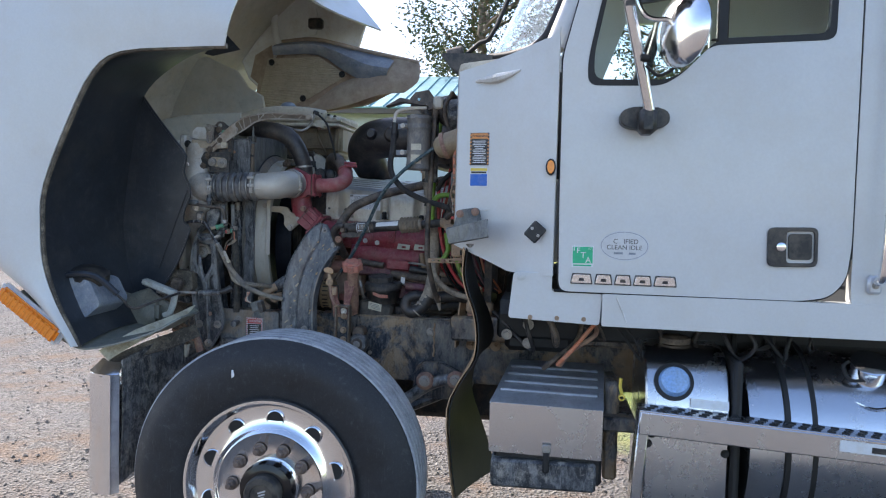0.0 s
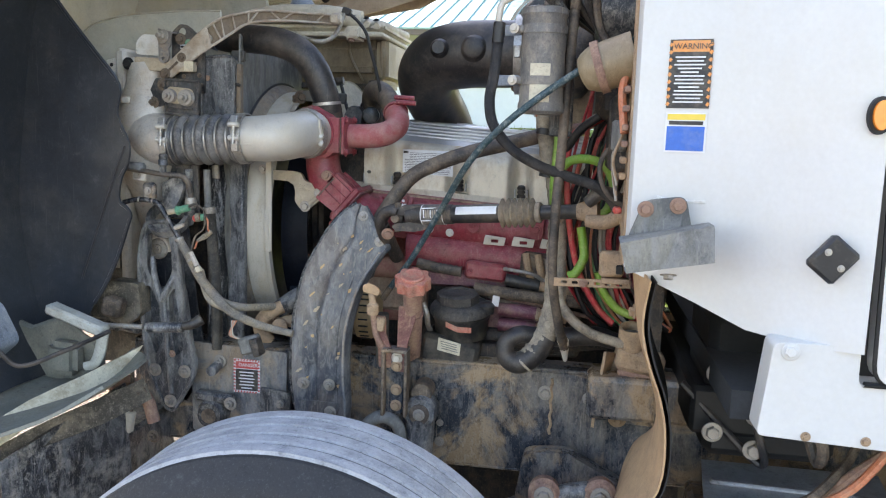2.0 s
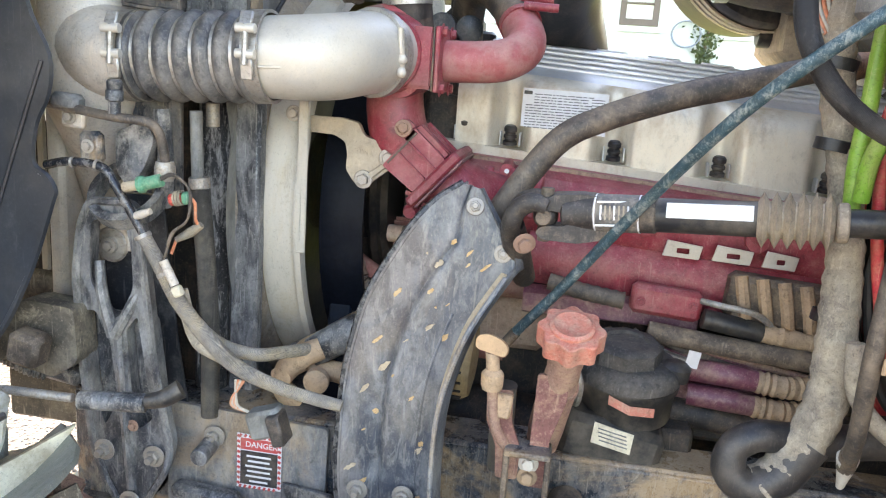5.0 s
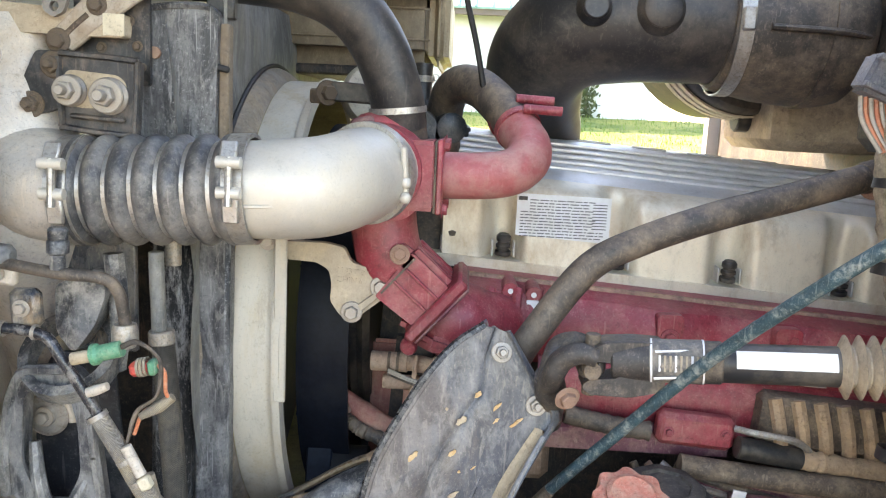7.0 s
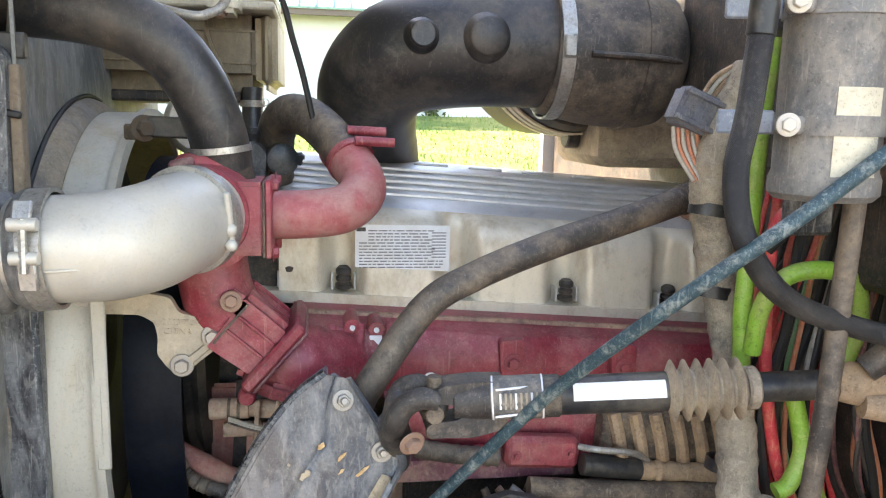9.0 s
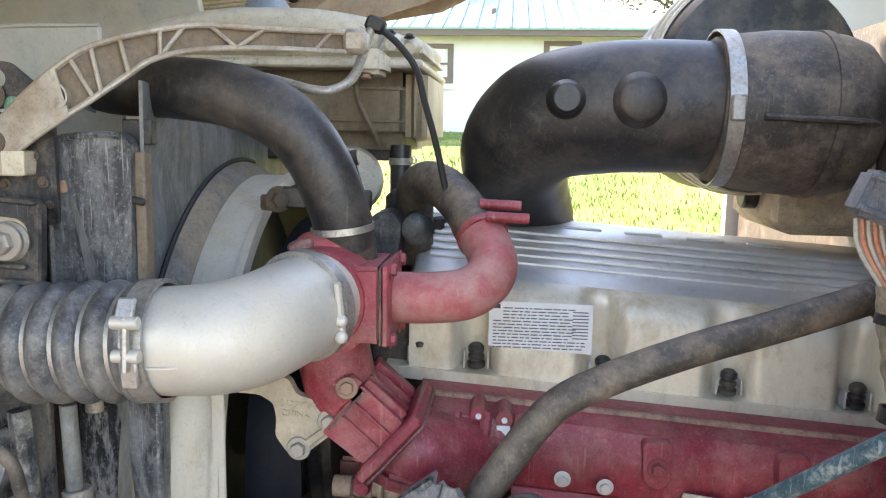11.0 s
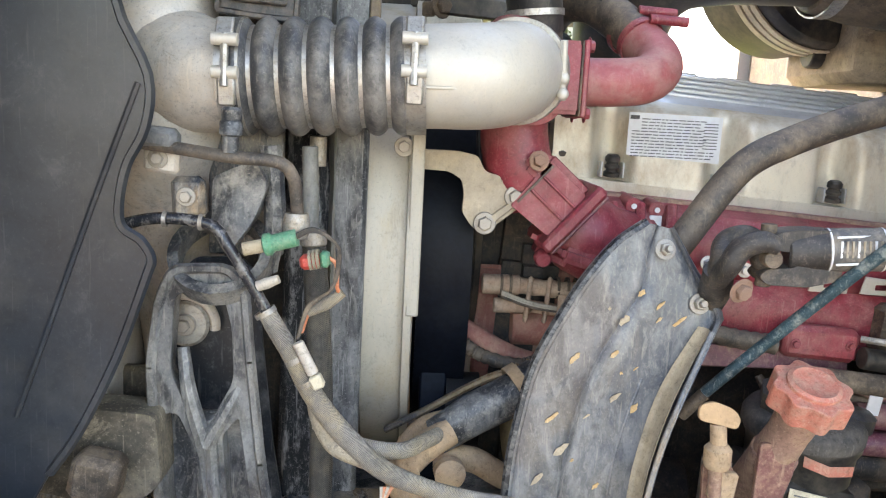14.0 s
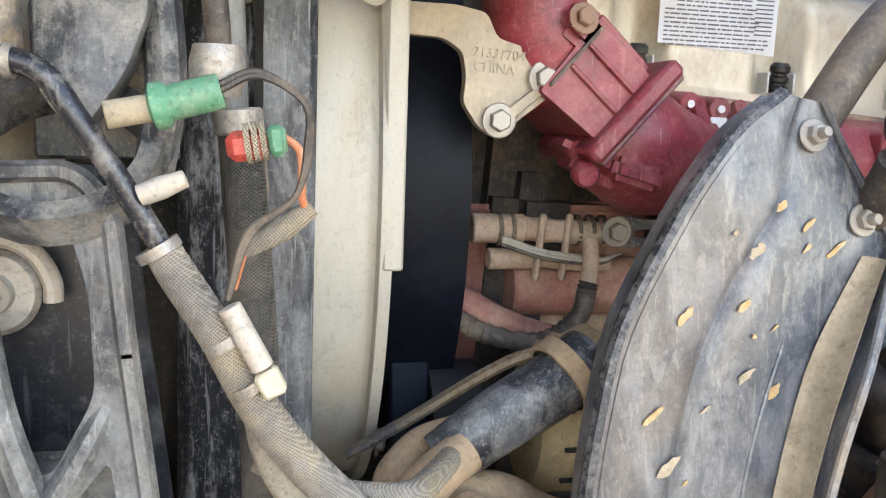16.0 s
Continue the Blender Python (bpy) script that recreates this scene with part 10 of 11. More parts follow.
    part("side_cable", tube([(-0.245, 3.12, 1.61), (-0.29, 3.10, 1.585), (-0.305, 3.09, 1.545), (-0.29, 3.085, 1.50), (-0.26, 3.09, 1.475), (-0.22, 3.10, 1.465)], 0.0055, 8), hose_dusty, wb)
    part("tan_cable", tube([(-0.378, 3.21, 1.29), (-0.372, 3.205, 1.235), (-0.345, 3.20, 1.195), (-0.30, 3.20, 1.165), (-0.25, 3.20, 1.150), (-0.225, 3.20, 1.145)], 0.0115, 12), loom_tan, wb)
    ds = thing("drilled_strap", (-0.30, 3.09, 1.29), "clay-coated slotted steel strap", "bracket")
    holes = [rounded([(-0.373 + 0.0235 * k, 1.297), (-0.360 + 0.0235 * k, 1.297), (-0.360 + 0.0235 * k, 1.303), (-0.373 + 0.0235 * k, 1.303)], 0.002, 2) for k in range(6)]
    part("strap", plate([(-0.388, 1.290), (-0.225, 1.293), (-0.225, 1.310), (-0.388, 1.309)], 0.004, (0, 3.095, 0), holes=holes, bevel=0.001), clay_steel, ds)
    bolt(ds, (-0.325, 3.094, 1.300), 0.006, mat=rust)
    cb = thing("valve_bracket", (-0.27, 3.09, 1.30), "clay-caked air valve block with pipe", "valve")
    part("block", box((-0.268, 3.10, 1.345), (0.052, 0.03, 0.055), bevel=0.006), clay_steel, cb)
    part("window", box((-0.252, 3.084, 1.335), (0.014, 0.006, 0.020), bevel=0.002), black_gap, cb)
    part("pipe", tube([(-0.255, 3.12, 1.46), (-0.245, 3.11, 1.43), (-0.242, 3.105, 1.40), (-0.245, 3.10, 1.37)], 0.011, 12), clay_steel, cb)
    part("foot", box((-0.258, 3.10, 1.308), (0.06, 0.025, 0.012), bevel=0.002), clay_steel, cb)
    # square tube stub and folded bracket at the rail
    tb = thing("outrigger_bracket", (-0.20, 3.24, 0.92), "clay-caked outrigger with open tube and folded plates on the rail", "bracket")
    part("tube", lathe([(0.026, 0), (0.030, 0), (0.032, -0.09), (0.020, -0.09)], (-0.206, 3.205, 1.185), (0, -0.25, 1), 4 * 6, caps=False), clay_steel, tb)
    part("tube_floor", lathe([(0.026, 0), (0.002, 0.002)], (-0.206, 3.21, 1.165), (0, -0.25, 1), 24), shroud_gray, tb)
    part("base", box((-0.185, 3.23, 1.105), (0.11, 0.09, 0.055), (0, 8, 0), 0.012), clay_steel, tb)
    part("skirt", box((-0.17, 3.21, 1.070), (0.13, 0.03, 0.016), (0, 8, 0), 0.004), rust, tb)
    part("gusset", sheet([[(-0.268, 3.195, 1.125), (-0.245, 3.225, 1.118)], [(-0.276, 3.195, 1.05), (-0.258, 3.25, 1.045)], [(-0.284, 3.20, 0.985), (-0.268, 3.26, 0.99)], [(-0.286, 3.215, 0.935), (-0.282, 3.285, 0.935)]], 0.007), clay_steel, tb)
    part("face", plate([(-0.275, 0.93), (-0.10, 0.92), (-0.10, 1.07), (-0.24, 1.085)], 0.010, (0, 3.282, 0)), frame_black, tb)
    for x, z in ((-0.220, 0.998), (-0.126, 0.993), (-0.222, 0.938), (-0.120, 0.938)):
        bolt(tb, (x, 3.28, z), 0.014, stud=z < 0.95, mat=clay_steel)
    # muddy edge of the firewall with clips and plugs
    fe = thing("firewall_edge", (-0.24, 3.0, 1.30), "clay-coated firewall flange with clips and small plugs", "panel edge")
    part("flange", sheet([[(-0.262, 2.90, 1.95), (-0.255, 3.05, 1.95), (-0.235, 3.20, 1.94)], [(-0.262, 2.88, 1.6), (-0.256, 3.05, 1.6), (-0.235, 3.20, 1.6)], [(-0.262, 2.88, 1.38), (-0.256, 3.05, 1.36), (-0.235, 3.20, 1.36)]], 0.006), clay_steel, fe)
    for z in (1.70, 1.665, 1.63, 1.60, 1.57, 1.54):
        part("clip", box((-0.268, 2.93, z), (0.012, 0.05, 0.012), bevel=0.002), clay_steel if z < 1.6 else rust, fe)
    part("plug", box((-0.275, 2.97, 1.615), (0.02, 0.04, 0.06), (0, 0, 20), 0.004), shroud_gray, fe)
    part("red_clip", box((-0.272, 2.95, 1.473), (0.016, 0.035, 0.012), bevel=0.003), red_plug, fe)
    part("orange_loom", tube([(-0.268, 2.98, 1.74), (-0.275, 2.97, 1.70), (-0.272, 2.95, 1.655), (-0.268, 2.94, 1.62)], 0.008, 8), orange_wire, fe)
    for k in range(5):
        part("lead", tube([(-0.27, 2.95 + 0.012 * k, 1.62), (-0.285, 2.95 + 0.01 * k, 1.57), (-0.275, 2.96, 1.53 - 0.01 * k)], 0.003, 6), (clay_steel, pale_wire, hose_dusty)[k % 3], fe)


build_lines()


# ---- round canister and parts at the top of the firewall ----
def build_canister():
    cn = thing("filter_canister", (-0.44, 3.07, 1.65), "dusty grey round canister held by two steel bands", "canister")
    part("body", lathe([(0.042, 0), (0.048, 0.006), (0.048, 0.020), (0.0455, 0.026), (0.0455, 0.195), (0.049, 0.20), (0.047, 0.212), (0.035, 0.216)], (-0.434, 3.08, 1.655), (0, 0, 1), 36), canister_gray, cn)
    part("label", sheet([[(-0.434 + 0.0462 * math.sin(a), 3.08 - 0.0462 * math.cos(a), z) for a in (-0.5, -0.2, 0.1, 0.4)] for z in (1.678, 1.755)], 0.0008), cream_plastic, cn, "torn cream paper label")
    for z in (1.825, 1.722):
        part("band", ring_at((-0.434, 3.08, z), (0, 0, 1), 0.0457, 0.0022, 36, flat=4), canister_gray, cn)
        part("band_ear", box((-0.484, 3.062, z), (0.024, 0.014, 0.016), (0, 0, -25), 0.003), canister_gray, cn)
        bolt(cn, (-0.493, 3.050, z), 0.0065, axis=(-0.3, -1, 0), mat=cast_alu)
        part("stay_plate", box((-0.505, 3.10, z + 0.002), (0.05, 0.006, 0.022), (0, 0, -20), 0.002), headlamp_blue, cn)
    part("back_plate", box((-0.392, 3.16, 1.78), (0.05, 0.02, 0.34), bevel=0.004), cast_black, cn)
    part("top_plate", plate(rounded([(-0.56, 1.895), (-0.50, 1.93), (-0.40, 1.91), (-0.395, 1.90), (-0.49, 1.915)], 0.005), 0.06, (0, 3.02, 0), bevel=0.002), hose_dusty, cn)
    part("fitting", tube([(-0.40, 3.04, 1.895), (-0.46, 3.045, 1.892), (-0.500, 3.05, 1.886), (-0.520, 3.05, 1.872), (-0.525, 3.05, 1.848), (-0.525, 3.05, 1.826)], 0.0072, 12), cast_alu, cn, "bare bent metal pipe")
    part("cover_plate", plate(rounded([(-0.478, 1.935), (-0.455, 1.962), (-0.40, 1.972), (-0.378, 1.94), (-0.38, 1.90), (-0.42, 1.885), (-0.47, 1.915)], 0.006), 0.01, (0, 3.10, 0), holes=[circle(-0.44, 1.935, 0.006, 10)]), hose_dusty, cn, "dusty bent cover plate")
    part("arm", tube([(-0.47, 3.10, 1.91), (-0.43, 3.10, 1.90), (-0.40, 3.10, 1.86), (-0.39, 3.11, 1.80)], 0.013, 8), cast_black, cn)
    bo = thing("brake_booster", (-0.28, 3.12, 1.70), "dark dusty air cylinder and valve cluster on the firewall", "air cylinder")
    part("cylinder", lathe([(0.05, 0), (0.075, 0.01), (0.075, 0.09), (0.05, 0.10)], (-0.33, 3.16, 1.87), (1, 0, 0), 28), cast_black, bo)
    part("spray_can", tube([(-0.345, 3.02, 1.735), (-0.32, 3.01, 1.745), (-0.25, 3.0, 1.77)], [0.036, 0.048, 0.048], 24), tank_plastic, bo, "pale tan cylinder with brown band")
    part("band", ring_at((-0.318, 3.010, 1.747), (0.9, -0.1, 0.3), 0.0485, 0.004, 24, flat=2), rust, bo)
    part("hook_pipe", tube([(-0.43, 3.15, 1.84), (-0.43, 3.15, 1.895), (-0.41, 3.15, 1.915), (-0.36, 3.15, 1.915), (-0.31, 3.15, 1.90)], 0.0095, 10), cast_alu, bo, "bare bent metal pipe")
    part("black_sleeve", rod((-0.435, 3.152, 1.865), (-0.445, 3.152, 1.81), 0.017), black_plastic, bo)
    for k in range(5):
        y = 3.06 + 0.03 * k
        part("hose", tube([(-0.30, y, 1.96), (-0.33 - 0.02 * k, y, 1.90), (-0.32, y + 0.02, 1.83), (-0.28, y + 0.02, 1.77)], 0.008, 8), hose_black if k % 2 else hose_dusty, bo)
    part("valve", box((-0.36, 3.10, 1.92), (0.04, 0.05, 0.05), bevel=0.008), tank_cream, bo)
    part("lower_block", box((-0.25, 3.15, 1.62), (0.08, 0.18, 0.16), bevel=0.01), engine_dark, bo)
    part("upper_block", box((-0.25, 3.4, 1.80), (0.14, 0.5, 0.3), bevel=0.02), engine_dark, bo)


build_canister()


# ---- parts beside the radiator: cast bracket, plugs and looms ----
def build_front_parts():
    # back web coloured darker than the bracket front, so its edges stand out
    cavity_black = material("bracket_back_dark", (0.020, 0.025, 0.034), 0.35, dust=(0.20, 0.20, 0.20), amount=0.5, scale=12, vary=0.3, edge=(0.52, 0.7), grit=0.35)
    cast_worn = material("worn_cast_bracket", (0.060, 0.066, 0.078), 0.34, film=0.5, dust=(0.44, 0.41, 0.36), amount=0.6, scale=9, fine=190, vary=0.45, bump=0.45, streak=1.8, edge=(0.44, 0.68), grit=0.4)
    fb = thing("front_mount_bracket", (-1.37, 3.24, 0.92), "dusty cast black front mount bracket with open triangles", "bracket")
    out = [(-1.415, 1.365), (-1.355, 1.368), (-1.338, 1.345), (-1.332, 1.27), (-1.318, 1.14), (-1.305, 1.06), (-1.292, 1.0), (-1.30, 0.96), (-1.335, 0.90), (-1.352, 0.875), (-1.370, 0.878), (-1.40, 0.93), (-1.42, 0.985), (-1.428, 1.06), (-1.436, 1.14), (-1.440, 1.26), (-1.430, 1.33)]
    h1 = rounded([(-1.413, 1.338), (-1.362, 1.340), (-1.352, 1.300), (-1.350, 1.240), (-1.376, 1.190), (-1.398, 1.200), (-1.420, 1.250)], 0.012)
    h2 = rounded([(-1.362, 1.176), (-1.344, 1.199), (-1.330, 1.10), (-1.322, 1.04), (-1.345, 1.02), (-1.356, 1.09)], 0.006)
    h3 = rounded([(-1.427, 1.200), (-1.411, 1.200), (-1.388, 1.150), (-1.378, 1.06), (-1.40, 1.02), (-1.42, 1.08)], 0.006)
    low = rounded([(-1.432, 1.195), (-1.326, 1.195), (-1.312, 1.08), (-1.30, 1.0), (-1.35, 0.90), (-1.41, 0.985)], 0.01)
    body = part("body", plate(rounded(out, 0.014), 0.022, (0, 3.232, 0), holes=[h1, h2, h3], bevel=0.006), cast_worn, fb)
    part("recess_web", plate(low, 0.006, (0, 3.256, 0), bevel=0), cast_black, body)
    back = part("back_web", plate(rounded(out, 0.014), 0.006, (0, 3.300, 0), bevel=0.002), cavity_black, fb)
    for ring in (rounded(out, 0.014),):
        part("edge_rib", tube([(x, 3.230, z) for x, z in ring] + [(ring[0][0], 3.230, ring[0][1])], 0.006, 6, 2), cast_worn, body)
    part("stiffener", tube([(-1.376, 3.236, 1.185), (-1.368, 3.232, 1.08), (-1.358, 3.234, 0.92)], 0.009, 8), cast_worn, body)
    part("web_arm", tube([(-1.407, 3.240, 1.275), (-1.398, 3.231, 1.225), (-1.380, 3.228, 1.166)], [0.007, 0.009, 0.010], 8), cast_worn, body)
    part("web_arm", tube([(-1.341, 3.240, 1.240), (-1.358, 3.231, 1.205), (-1.380, 3.228, 1.166)], [0.006, 0.008, 0.010], 8), cast_worn, body)
    part("round_foot", lathe([(0.026, 0), (0.0275, 0.004), (0.024, 0.007), (0.013, 0.007), (0.012, 0.011)], (-1.418, 3.292, 1.288), (0, -1, 0), 28), steel, fb, "bright steel washer")
    bolt(fb, (-1.418, 3.28, 1.288), 0.008, mat=bolt_steel)
    part("hook", tube([(-1.418 + 0.0345 * math.cos(a), 3.286, 1.288 + 0.0345 * math.sin(a)) for a in (2.2, 1.7, 1.2, 0.7, 0.2, -0.15)], 0.0075, 10, flat=0.8), dusty_alu, fb, "curved cast hook")
    for x, z, r in ((-1.352, 1.027, 0.006), (-1.400, 0.981, 0.011), (-1.318, 0.982, 0.011), (-1.359, 0.900, 0.011)):
        bolt(fb, (x, 3.228, z), r, stud=r > 0.01, mat=bolt_steel if r > 0.01 else rust)
    part("stud", rod((-1.25, 3.28, 0.99), (-1.25, 3.235, 0.985), 0.014), cast_worn, fb)
    rods = thing("hood_damper", (-1.42, 3.12, 1.13), "grey dusty hood latch rod with rubber end", "latch rod")
    part("rod", rod((-1.52, 3.08, 1.130), (-1.345, 3.08, 1.134), 0.006), bolt_steel, rods)
    part("sleeve", rod((-1.335, 3.08, 1.133), (-1.245, 3.085, 1.139), 0.0125, 16), cast_black, rods)
    part("rubber_end", tube([(-1.255, 3.085, 1.139), (-1.225, 3.09, 1.146), (-1.205, 3.10, 1.158)], [0.009, 0.012, 0.013], 12), black_plastic, rods)
    hd = thing("hood_support_tangle", (-1.42, 3.1, 0.95), "rusty spring, lever and plugs beside the front mount", "linkage")
    part("spring", tube([(-1.63, 3.25, 1.115), (-1.58, 3.25, 1.098), (-1.543, 3.25, 1.085), (-1.515, 3.255, 1.078)], 0.010, 10, 24, wave=lambda s: 1 + 0.15 * math.sin(s * 900)), cast_black, hd, "dark coil spring")
    part("lever", box((-1.49, 3.265, 1.083), (0.07, 0.03, 0.034), (0, 8, 0), 0.008), cast_black, hd)
    part("plug", box((-1.492, 3.25, 1.124), (0.046, 0.03, 0.042), (0, -8, 0), 0.004), cast_black, hd)
    for k in range(3):
        part("plug_rib", box((-1.505 + 0.013 * k, 3.234, 1.123 + 0.002 * k), (0.004, 0.006, 0.038), (0, -8, 0), 0.001), cast_black, hd)
    for k in range(5):
        part("lead", tube([(-1.472, 3.25, 1.136 - 0.005 * k), (-1.455, 3.25, 1.130 - 0.003 * k), (-1.43, 3.27, 1.120 - 0.001 * k), (-1.40, 3.29, 1.112)], 0.0022, 6), hose_dusty if k % 2 else boot_tan, hd)
    part("rust_lump", box((-1.42, 3.13, 0.955), (0.10, 0.08, 0.06), (0, 25, 10), 0.02, seg=2), rust, hd)
    part("rust_arm", tube([(-1.46, 3.12, 0.93), (-1.41, 3.12, 0.965), (-1.37, 3.13, 0.94), (-1.35, 3.13, 0.88)], 0.016, 10), rust, hd)
    for x, z in ((-1.44, 0.99), (-1.36, 0.97), (-1.33, 0.86)):
        bolt(hd, (x, 3.09, z), 0.010, mat=dirty_iron, stud=True)
    # pressure switch line along the side tank
    shiny_black = material("shiny_black_pipe", (0.030, 0.033, 0.042), 0.22, dust=(0.34, 0.31, 0.28), amount=0.5, scale=22, vary=0.3, edge=(0.52, 0.66), grit=0.3)
    pl = thing("pressure_line", (-1.34, 3.19, 1.42), "dusty metal pressure pipe with switch and clamp", "pipe")
    part("pipe", tube([(-1.50, 3.215, 1.575), (-1.512, 3.21, 1.545), (-1.505, 3.20, 1.515), (-1.46, 3.195, 1.503), (-1.40, 3.19, 1.496), (-1.345, 3.185, 1.490), (-1.298, 3.186, 1.487), (-1.283, 3.19, 1.474), (-1.279, 3.195, 1.45), (-1.278, 3.20, 1.42)], 0.0066, 12), hose_dusty, pl)
    sw = part("switch", lathe([(0.008, 0), (0.008, 0.016), (0.0115, 0.018), (0.0115, 0.030), (0.010, 0.032), (0.0105, 0.042), (0.008, 0.045)], (-1.344, 3.186, 1.494), (0.03, 0, 1), 6 * 3), cast_black, pl, "hexagonal pressure switch")
    part("clamp", box((-1.418, 3.195, 1.505), (0.042, 0.026, 0.022), (0, 4, 0), 0.006), shroud_gray, pl)
    part("clamp_foot", box((-1.418, 3.208, 1.484), (0.036, 0.012, 0.030), (0, 4, 0), 0.004), dusty_alu, pl)
    bolt(pl, (-1.420, 3.200, 1.484), 0.0065)
    part("fitting", lathe([(0.012, 0), (0.014, 0.008), (0.014, 0.018), (0.011, 0.026)], (-1.279, 3.198, 1.435), (0, 0, -1), 14), bolt_steel, pl)
    ar = part("holder", box((-1.390, 3.205, 1.445), (0.034, 0.018, 0.044), (0, -3, 0), 0.006), frame_black, pl, "black pipe holder")
    bolt(pl, (-1.390, 3.194, 1.447), 0.0062)
    part("black_pipe", tube([(-1.455, 3.195, 1.416), (-1.42, 3.192, 1.424), (-1.385, 3.19, 1.424), (-1.36, 3.188, 1.418), (-1.345, 3.186, 1.398), (-1.328, 3.188, 1.370), (-1.306, 3.190, 1.331)], 0.0062, 12), shiny_black, pl, "shiny black pipe")
    for x, z in ((-1.410, 1.424), (-1.374, 1.422)):
        part("ring", ring_at((x, 3.191, z), (1, 0, -0.05), 0.0066, 0.002, 16), bolt_steel, pl)
    lm = thing("braided_loom", (-1.2, 3.22, 1.13), "braided grey wiring loom with clip connector and ties", "wiring harness")
    part("upper", tube([(-1.307, 3.19, 1.332), (-1.298, 3.19, 1.316), (-1.281, 3.19, 1.288), (-1.258, 3.195, 1.242), (-1.228, 3.205, 1.198), (-1.185, 3.21, 1.155), (-1.140, 3.22, 1.130), (-1.09, 3.23, 1.113), (-1.03, 3.235, 1.102)], [0.0095, 0.0102, 0.0104, 0.0112, 0.0118, 0.0115, 0.0105, 0.0095, 0.009], 16), loom_gray, lm)
    part("belly", tube([(-1.262, 3.215, 1.255), (-1.255, 3.215, 1.215), (-1.235, 3.21, 1.18), (-1.20, 3.21, 1.16)], [0.006, 0.010, 0.011, 0.008], 14), loom_tan, lm, "ochre dusty braid")
    part("lower", tube([(-1.26, 3.25, 1.19), (-1.215, 3.245, 1.166), (-1.165, 3.25, 1.157), (-1.135, 3.295, 1.150), (-1.11, 3.35, 1.14)], 0.0098, 14), loom_gray, lm)
    for x, z in ((-1.276, 1.282), (-1.262, 1.258), (-1.308, 1.331)):
        part("tie", ring_at((x, 3.19, z), (0.5, 0, -0.85), 0.0104, 0.0014, 18, flat=2), bolt_steel, lm)
    cn = part("connector", rod((-1.273, 3.180, 1.303), (-1.256, 3.180, 1.270), 0.0062, 14), dusty_alu, lm, "grey sealed connector")
    part("connector_end", box((-1.252, 3.180, 1.262), (0.013, 0.012, 0.015), (0, -26, 0), 0.002), cream_plastic, cn, "cream connector end")
    part("side_port", tube([(-1.316, 3.186, 1.359), (-1.306, 3.186, 1.363), (-1.294, 3.186, 1.368)], [0.0055, 0.0060, 0.0045], 12), dusty_alu, lm)
    tail = thing("loom_plug", (-1.13, 3.22, 1.05), "dusty grey two-row plug with orange tail wires", "connector")
    part("plug", box((-1.133, 3.215, 1.072), (0.052, 0.034, 0.042), (0, -18, 0), 0.005), shroud_gray, tail)
    part("face", box((-1.112, 3.205, 1.070), (0.02, 0.036, 0.046), (0, -18, 0), 0.003), hose_dusty, tail)
    for k in range(4):
        part("tail_wire", tube([(-1.160, 3.21, 1.085), (-1.178 - 0.003 * k, 3.21, 1.095), (-1.182 + 0.004 * k, 3.215, 1.13)], 0.0025, 6), orange_wire if k % 2 else pale_wire, tail)
    # temperature sensor plugs
    gp = thing("green_connector", (-1.29, 3.18, 1.39), "faded green sensor plug with brown neck", "connector")
    part("neck", rod((-1.330, 3.18, 1.398), (-1.306, 3.184, 1.403), 0.0070, 14), dry_mud, gp)
    part("collar", lathe([(0.008, 0), (0.0118, 0.002), (0.0118, 0.007), (0.0092, 0.010)], (-1.310, 3.184, 1.4025), (1, 0, 0.22), 20), green_plug, gp)
    part("body", rod((-1.304, 3.184, 1.404), (-1.276, 3.184, 1.412), 0.0090, 18), green_plug, gp)
    for k in range(2):
        part("wire", tube([(-1.277, 3.182, 1.412 + 0.003 * k), (-1.258, 3.18, 1.420 + 0.002 * k), (-1.236, 3.177, 1.408), (-1.232 - 0.002 * k, 3.18, 1.388), (-1.240, 3.182, 1.360), (-1.262 - 0.002 * k, 3.186, 1.340), (-1.274, 3.186, 1.305)], 0.0018, 6), hose_dusty, gp)
    rp = thing("red_connector", (-1.26, 3.21, 1.37), "red sensor plug with teal cap and coiled seal", "connector")
    part("body", box((-1.264, 3.200, 1.385), (0.022, 0.015, 0.016), (0, -8, 0), 0.004), red_plug, rp)
    for k in range(3):
        part("seal", ring_at((-1.264 + 0.004 * k, 3.200, 1.386 + 0.001 * k), (1, 0, 0.15), 0.0092, 0.0015, 16), loom_gray, rp)
    part("cap", box((-1.249, 3.200, 1.388), (0.010, 0.017, 0.017), (0, -8, 0), 0.003), green_plug, rp)
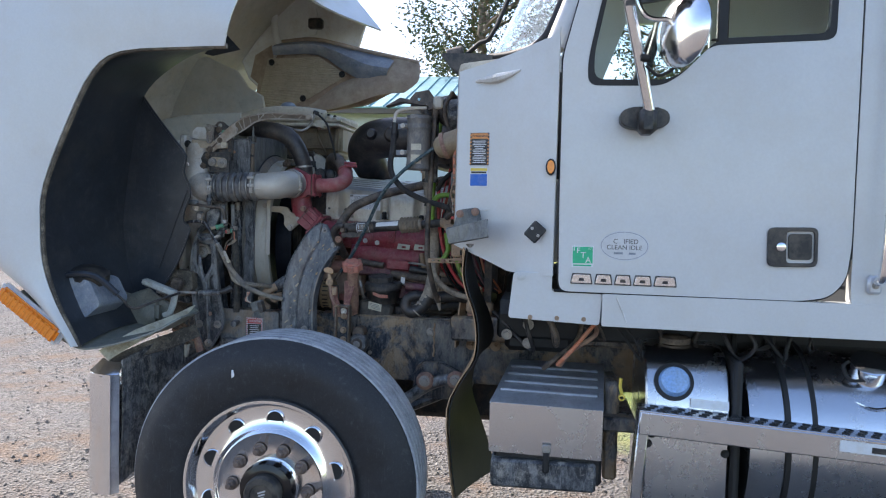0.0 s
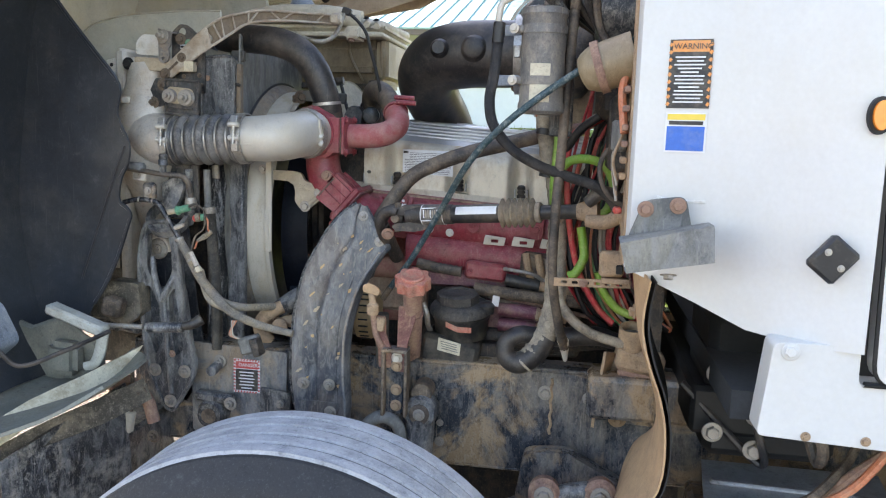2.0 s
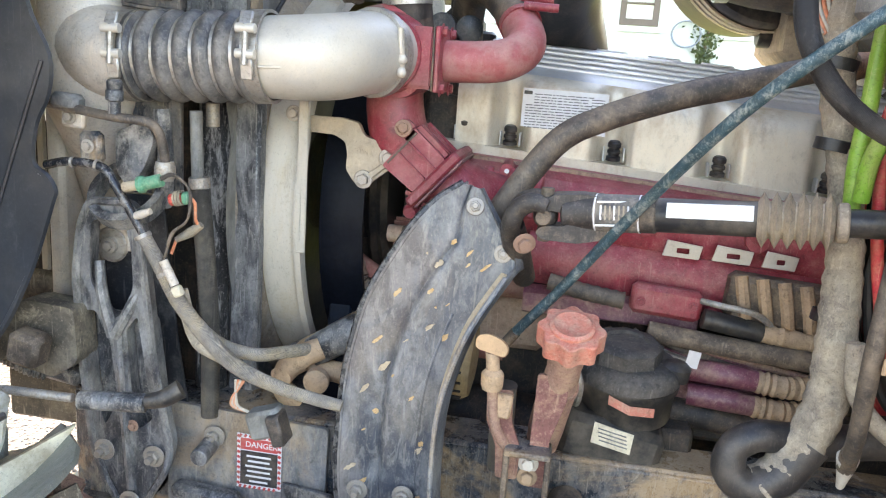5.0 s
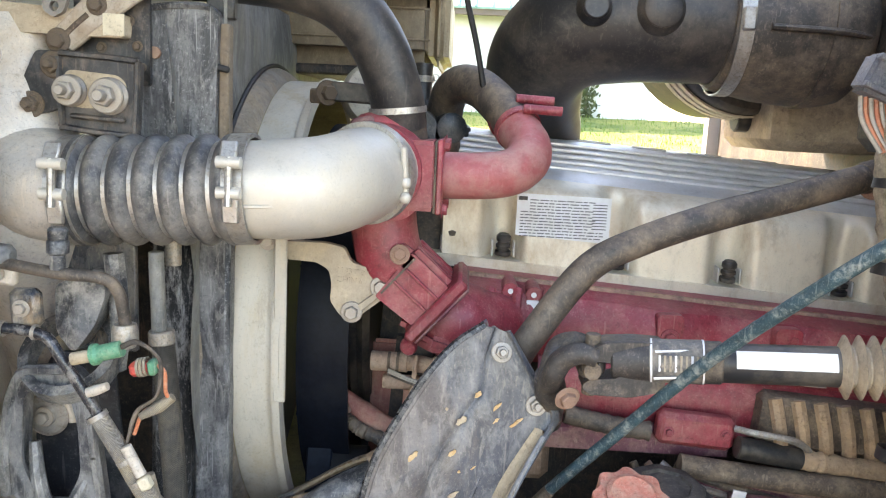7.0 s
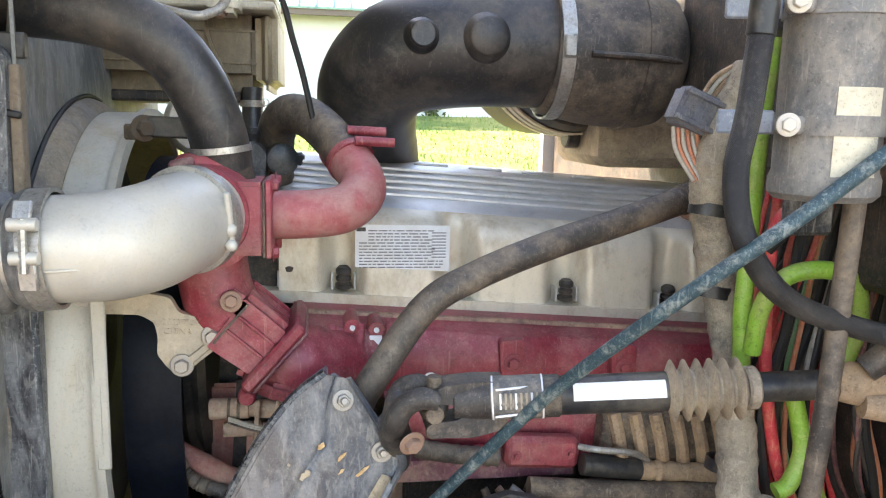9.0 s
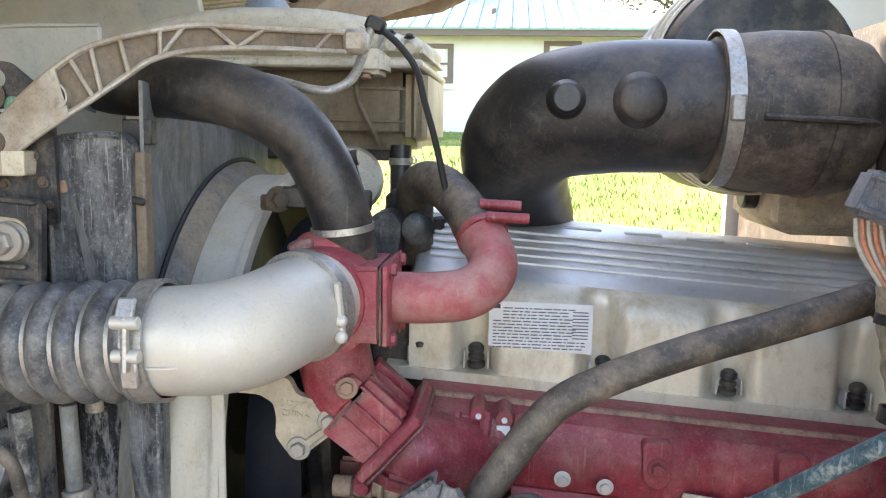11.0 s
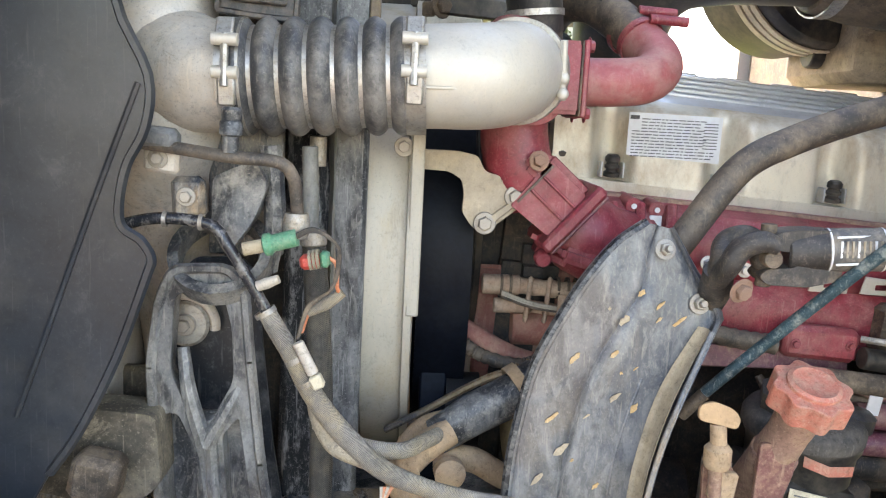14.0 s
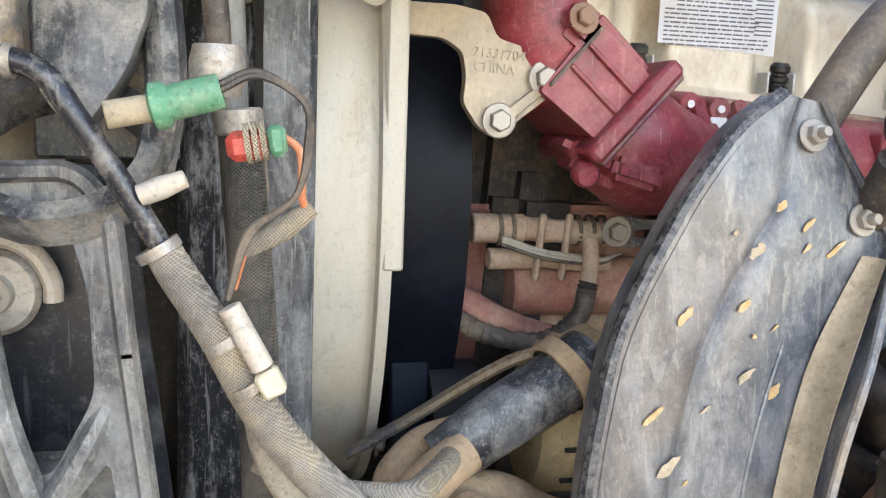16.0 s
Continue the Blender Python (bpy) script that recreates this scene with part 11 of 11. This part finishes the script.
    part("lead", tube([(-1.246, 3.200, 1.390), (-1.237, 3.20, 1.382), (-1.236, 3.20, 1.36), (-1.236, 3.208, 1.345), (-1.262, 3.205, 1.334), (-1.272, 3.20, 1.308)], 0.0022, 8), orange_wire, rp)
    part("taped_lead", tube([(-1.230, 3.206, 1.352), (-1.246, 3.204, 1.340), (-1.266, 3.203, 1.328)], [0.005, 0.007, 0.004], 10), loom_gray, rp)
    mesh_dark = material("steel_mesh", (0.12, 0.115, 0.105), 0.5, metal=0.3, dust=(0.28, 0.24, 0.19), amount=0.6, scale=12, vary=0.3, bump=0.6, grit=0.3, weave=190)
    sl = thing("mesh_hose", (-1.27, 3.27, 1.05), "steel-mesh covered hose standing by the foam strip", "hose")
    part("mesh", tube([(-1.272, 3.285, 1.395), (-1.268, 3.285, 1.34), (-1.262, 3.287, 1.25), (-1.258, 3.29, 1.15), (-1.258, 3.29, 1.03)], [0.0135, 0.0142, 0.0145, 0.014, 0.014], 18), mesh_dark, sl)
    part("collar", rod((-1.272, 3.283, 1.388), (-1.273, 3.283, 1.405), 0.0155), bolt_steel, sl)
    part("neck", rod((-1.275, 3.283, 1.40), (-1.278, 3.283, 1.50), 0.009), shroud_gray, sl)
    cl = thing("cast_lug", (-1.36, 3.26, 1.38), "crinkled black casting and dark bracing behind the pipes", "casting")
    part("lug", plate(rounded([(-1.375, 1.465), (-1.330, 1.485), (-1.315, 1.46), (-1.330, 1.42), (-1.355, 1.385), (-1.375, 1.41)], 0.010), 0.03, (0, 3.235, 0), bevel=0.010), cast_black, cl)
    part("ring", ring_at((-1.37, 3.26, 1.375), (0, -0.7, 0.7), 0.045, 0.012, 24), cast_black, cl)
    part("brace", tube([(-1.318, 3.26, 1.50), (-1.312, 3.26, 1.42), (-1.322, 3.27, 1.36)], 0.012, 8), cast_black, cl)
    # dark sheet added where the gap behind the pipes lies in shade
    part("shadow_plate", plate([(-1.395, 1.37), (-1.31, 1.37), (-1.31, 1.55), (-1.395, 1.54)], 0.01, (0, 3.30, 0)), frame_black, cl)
    part("stub", rod((-1.275, 3.33, 1.475), (-1.275, 3.33, 1.51), 0.010), bolt_steel, cl)


build_front_parts()
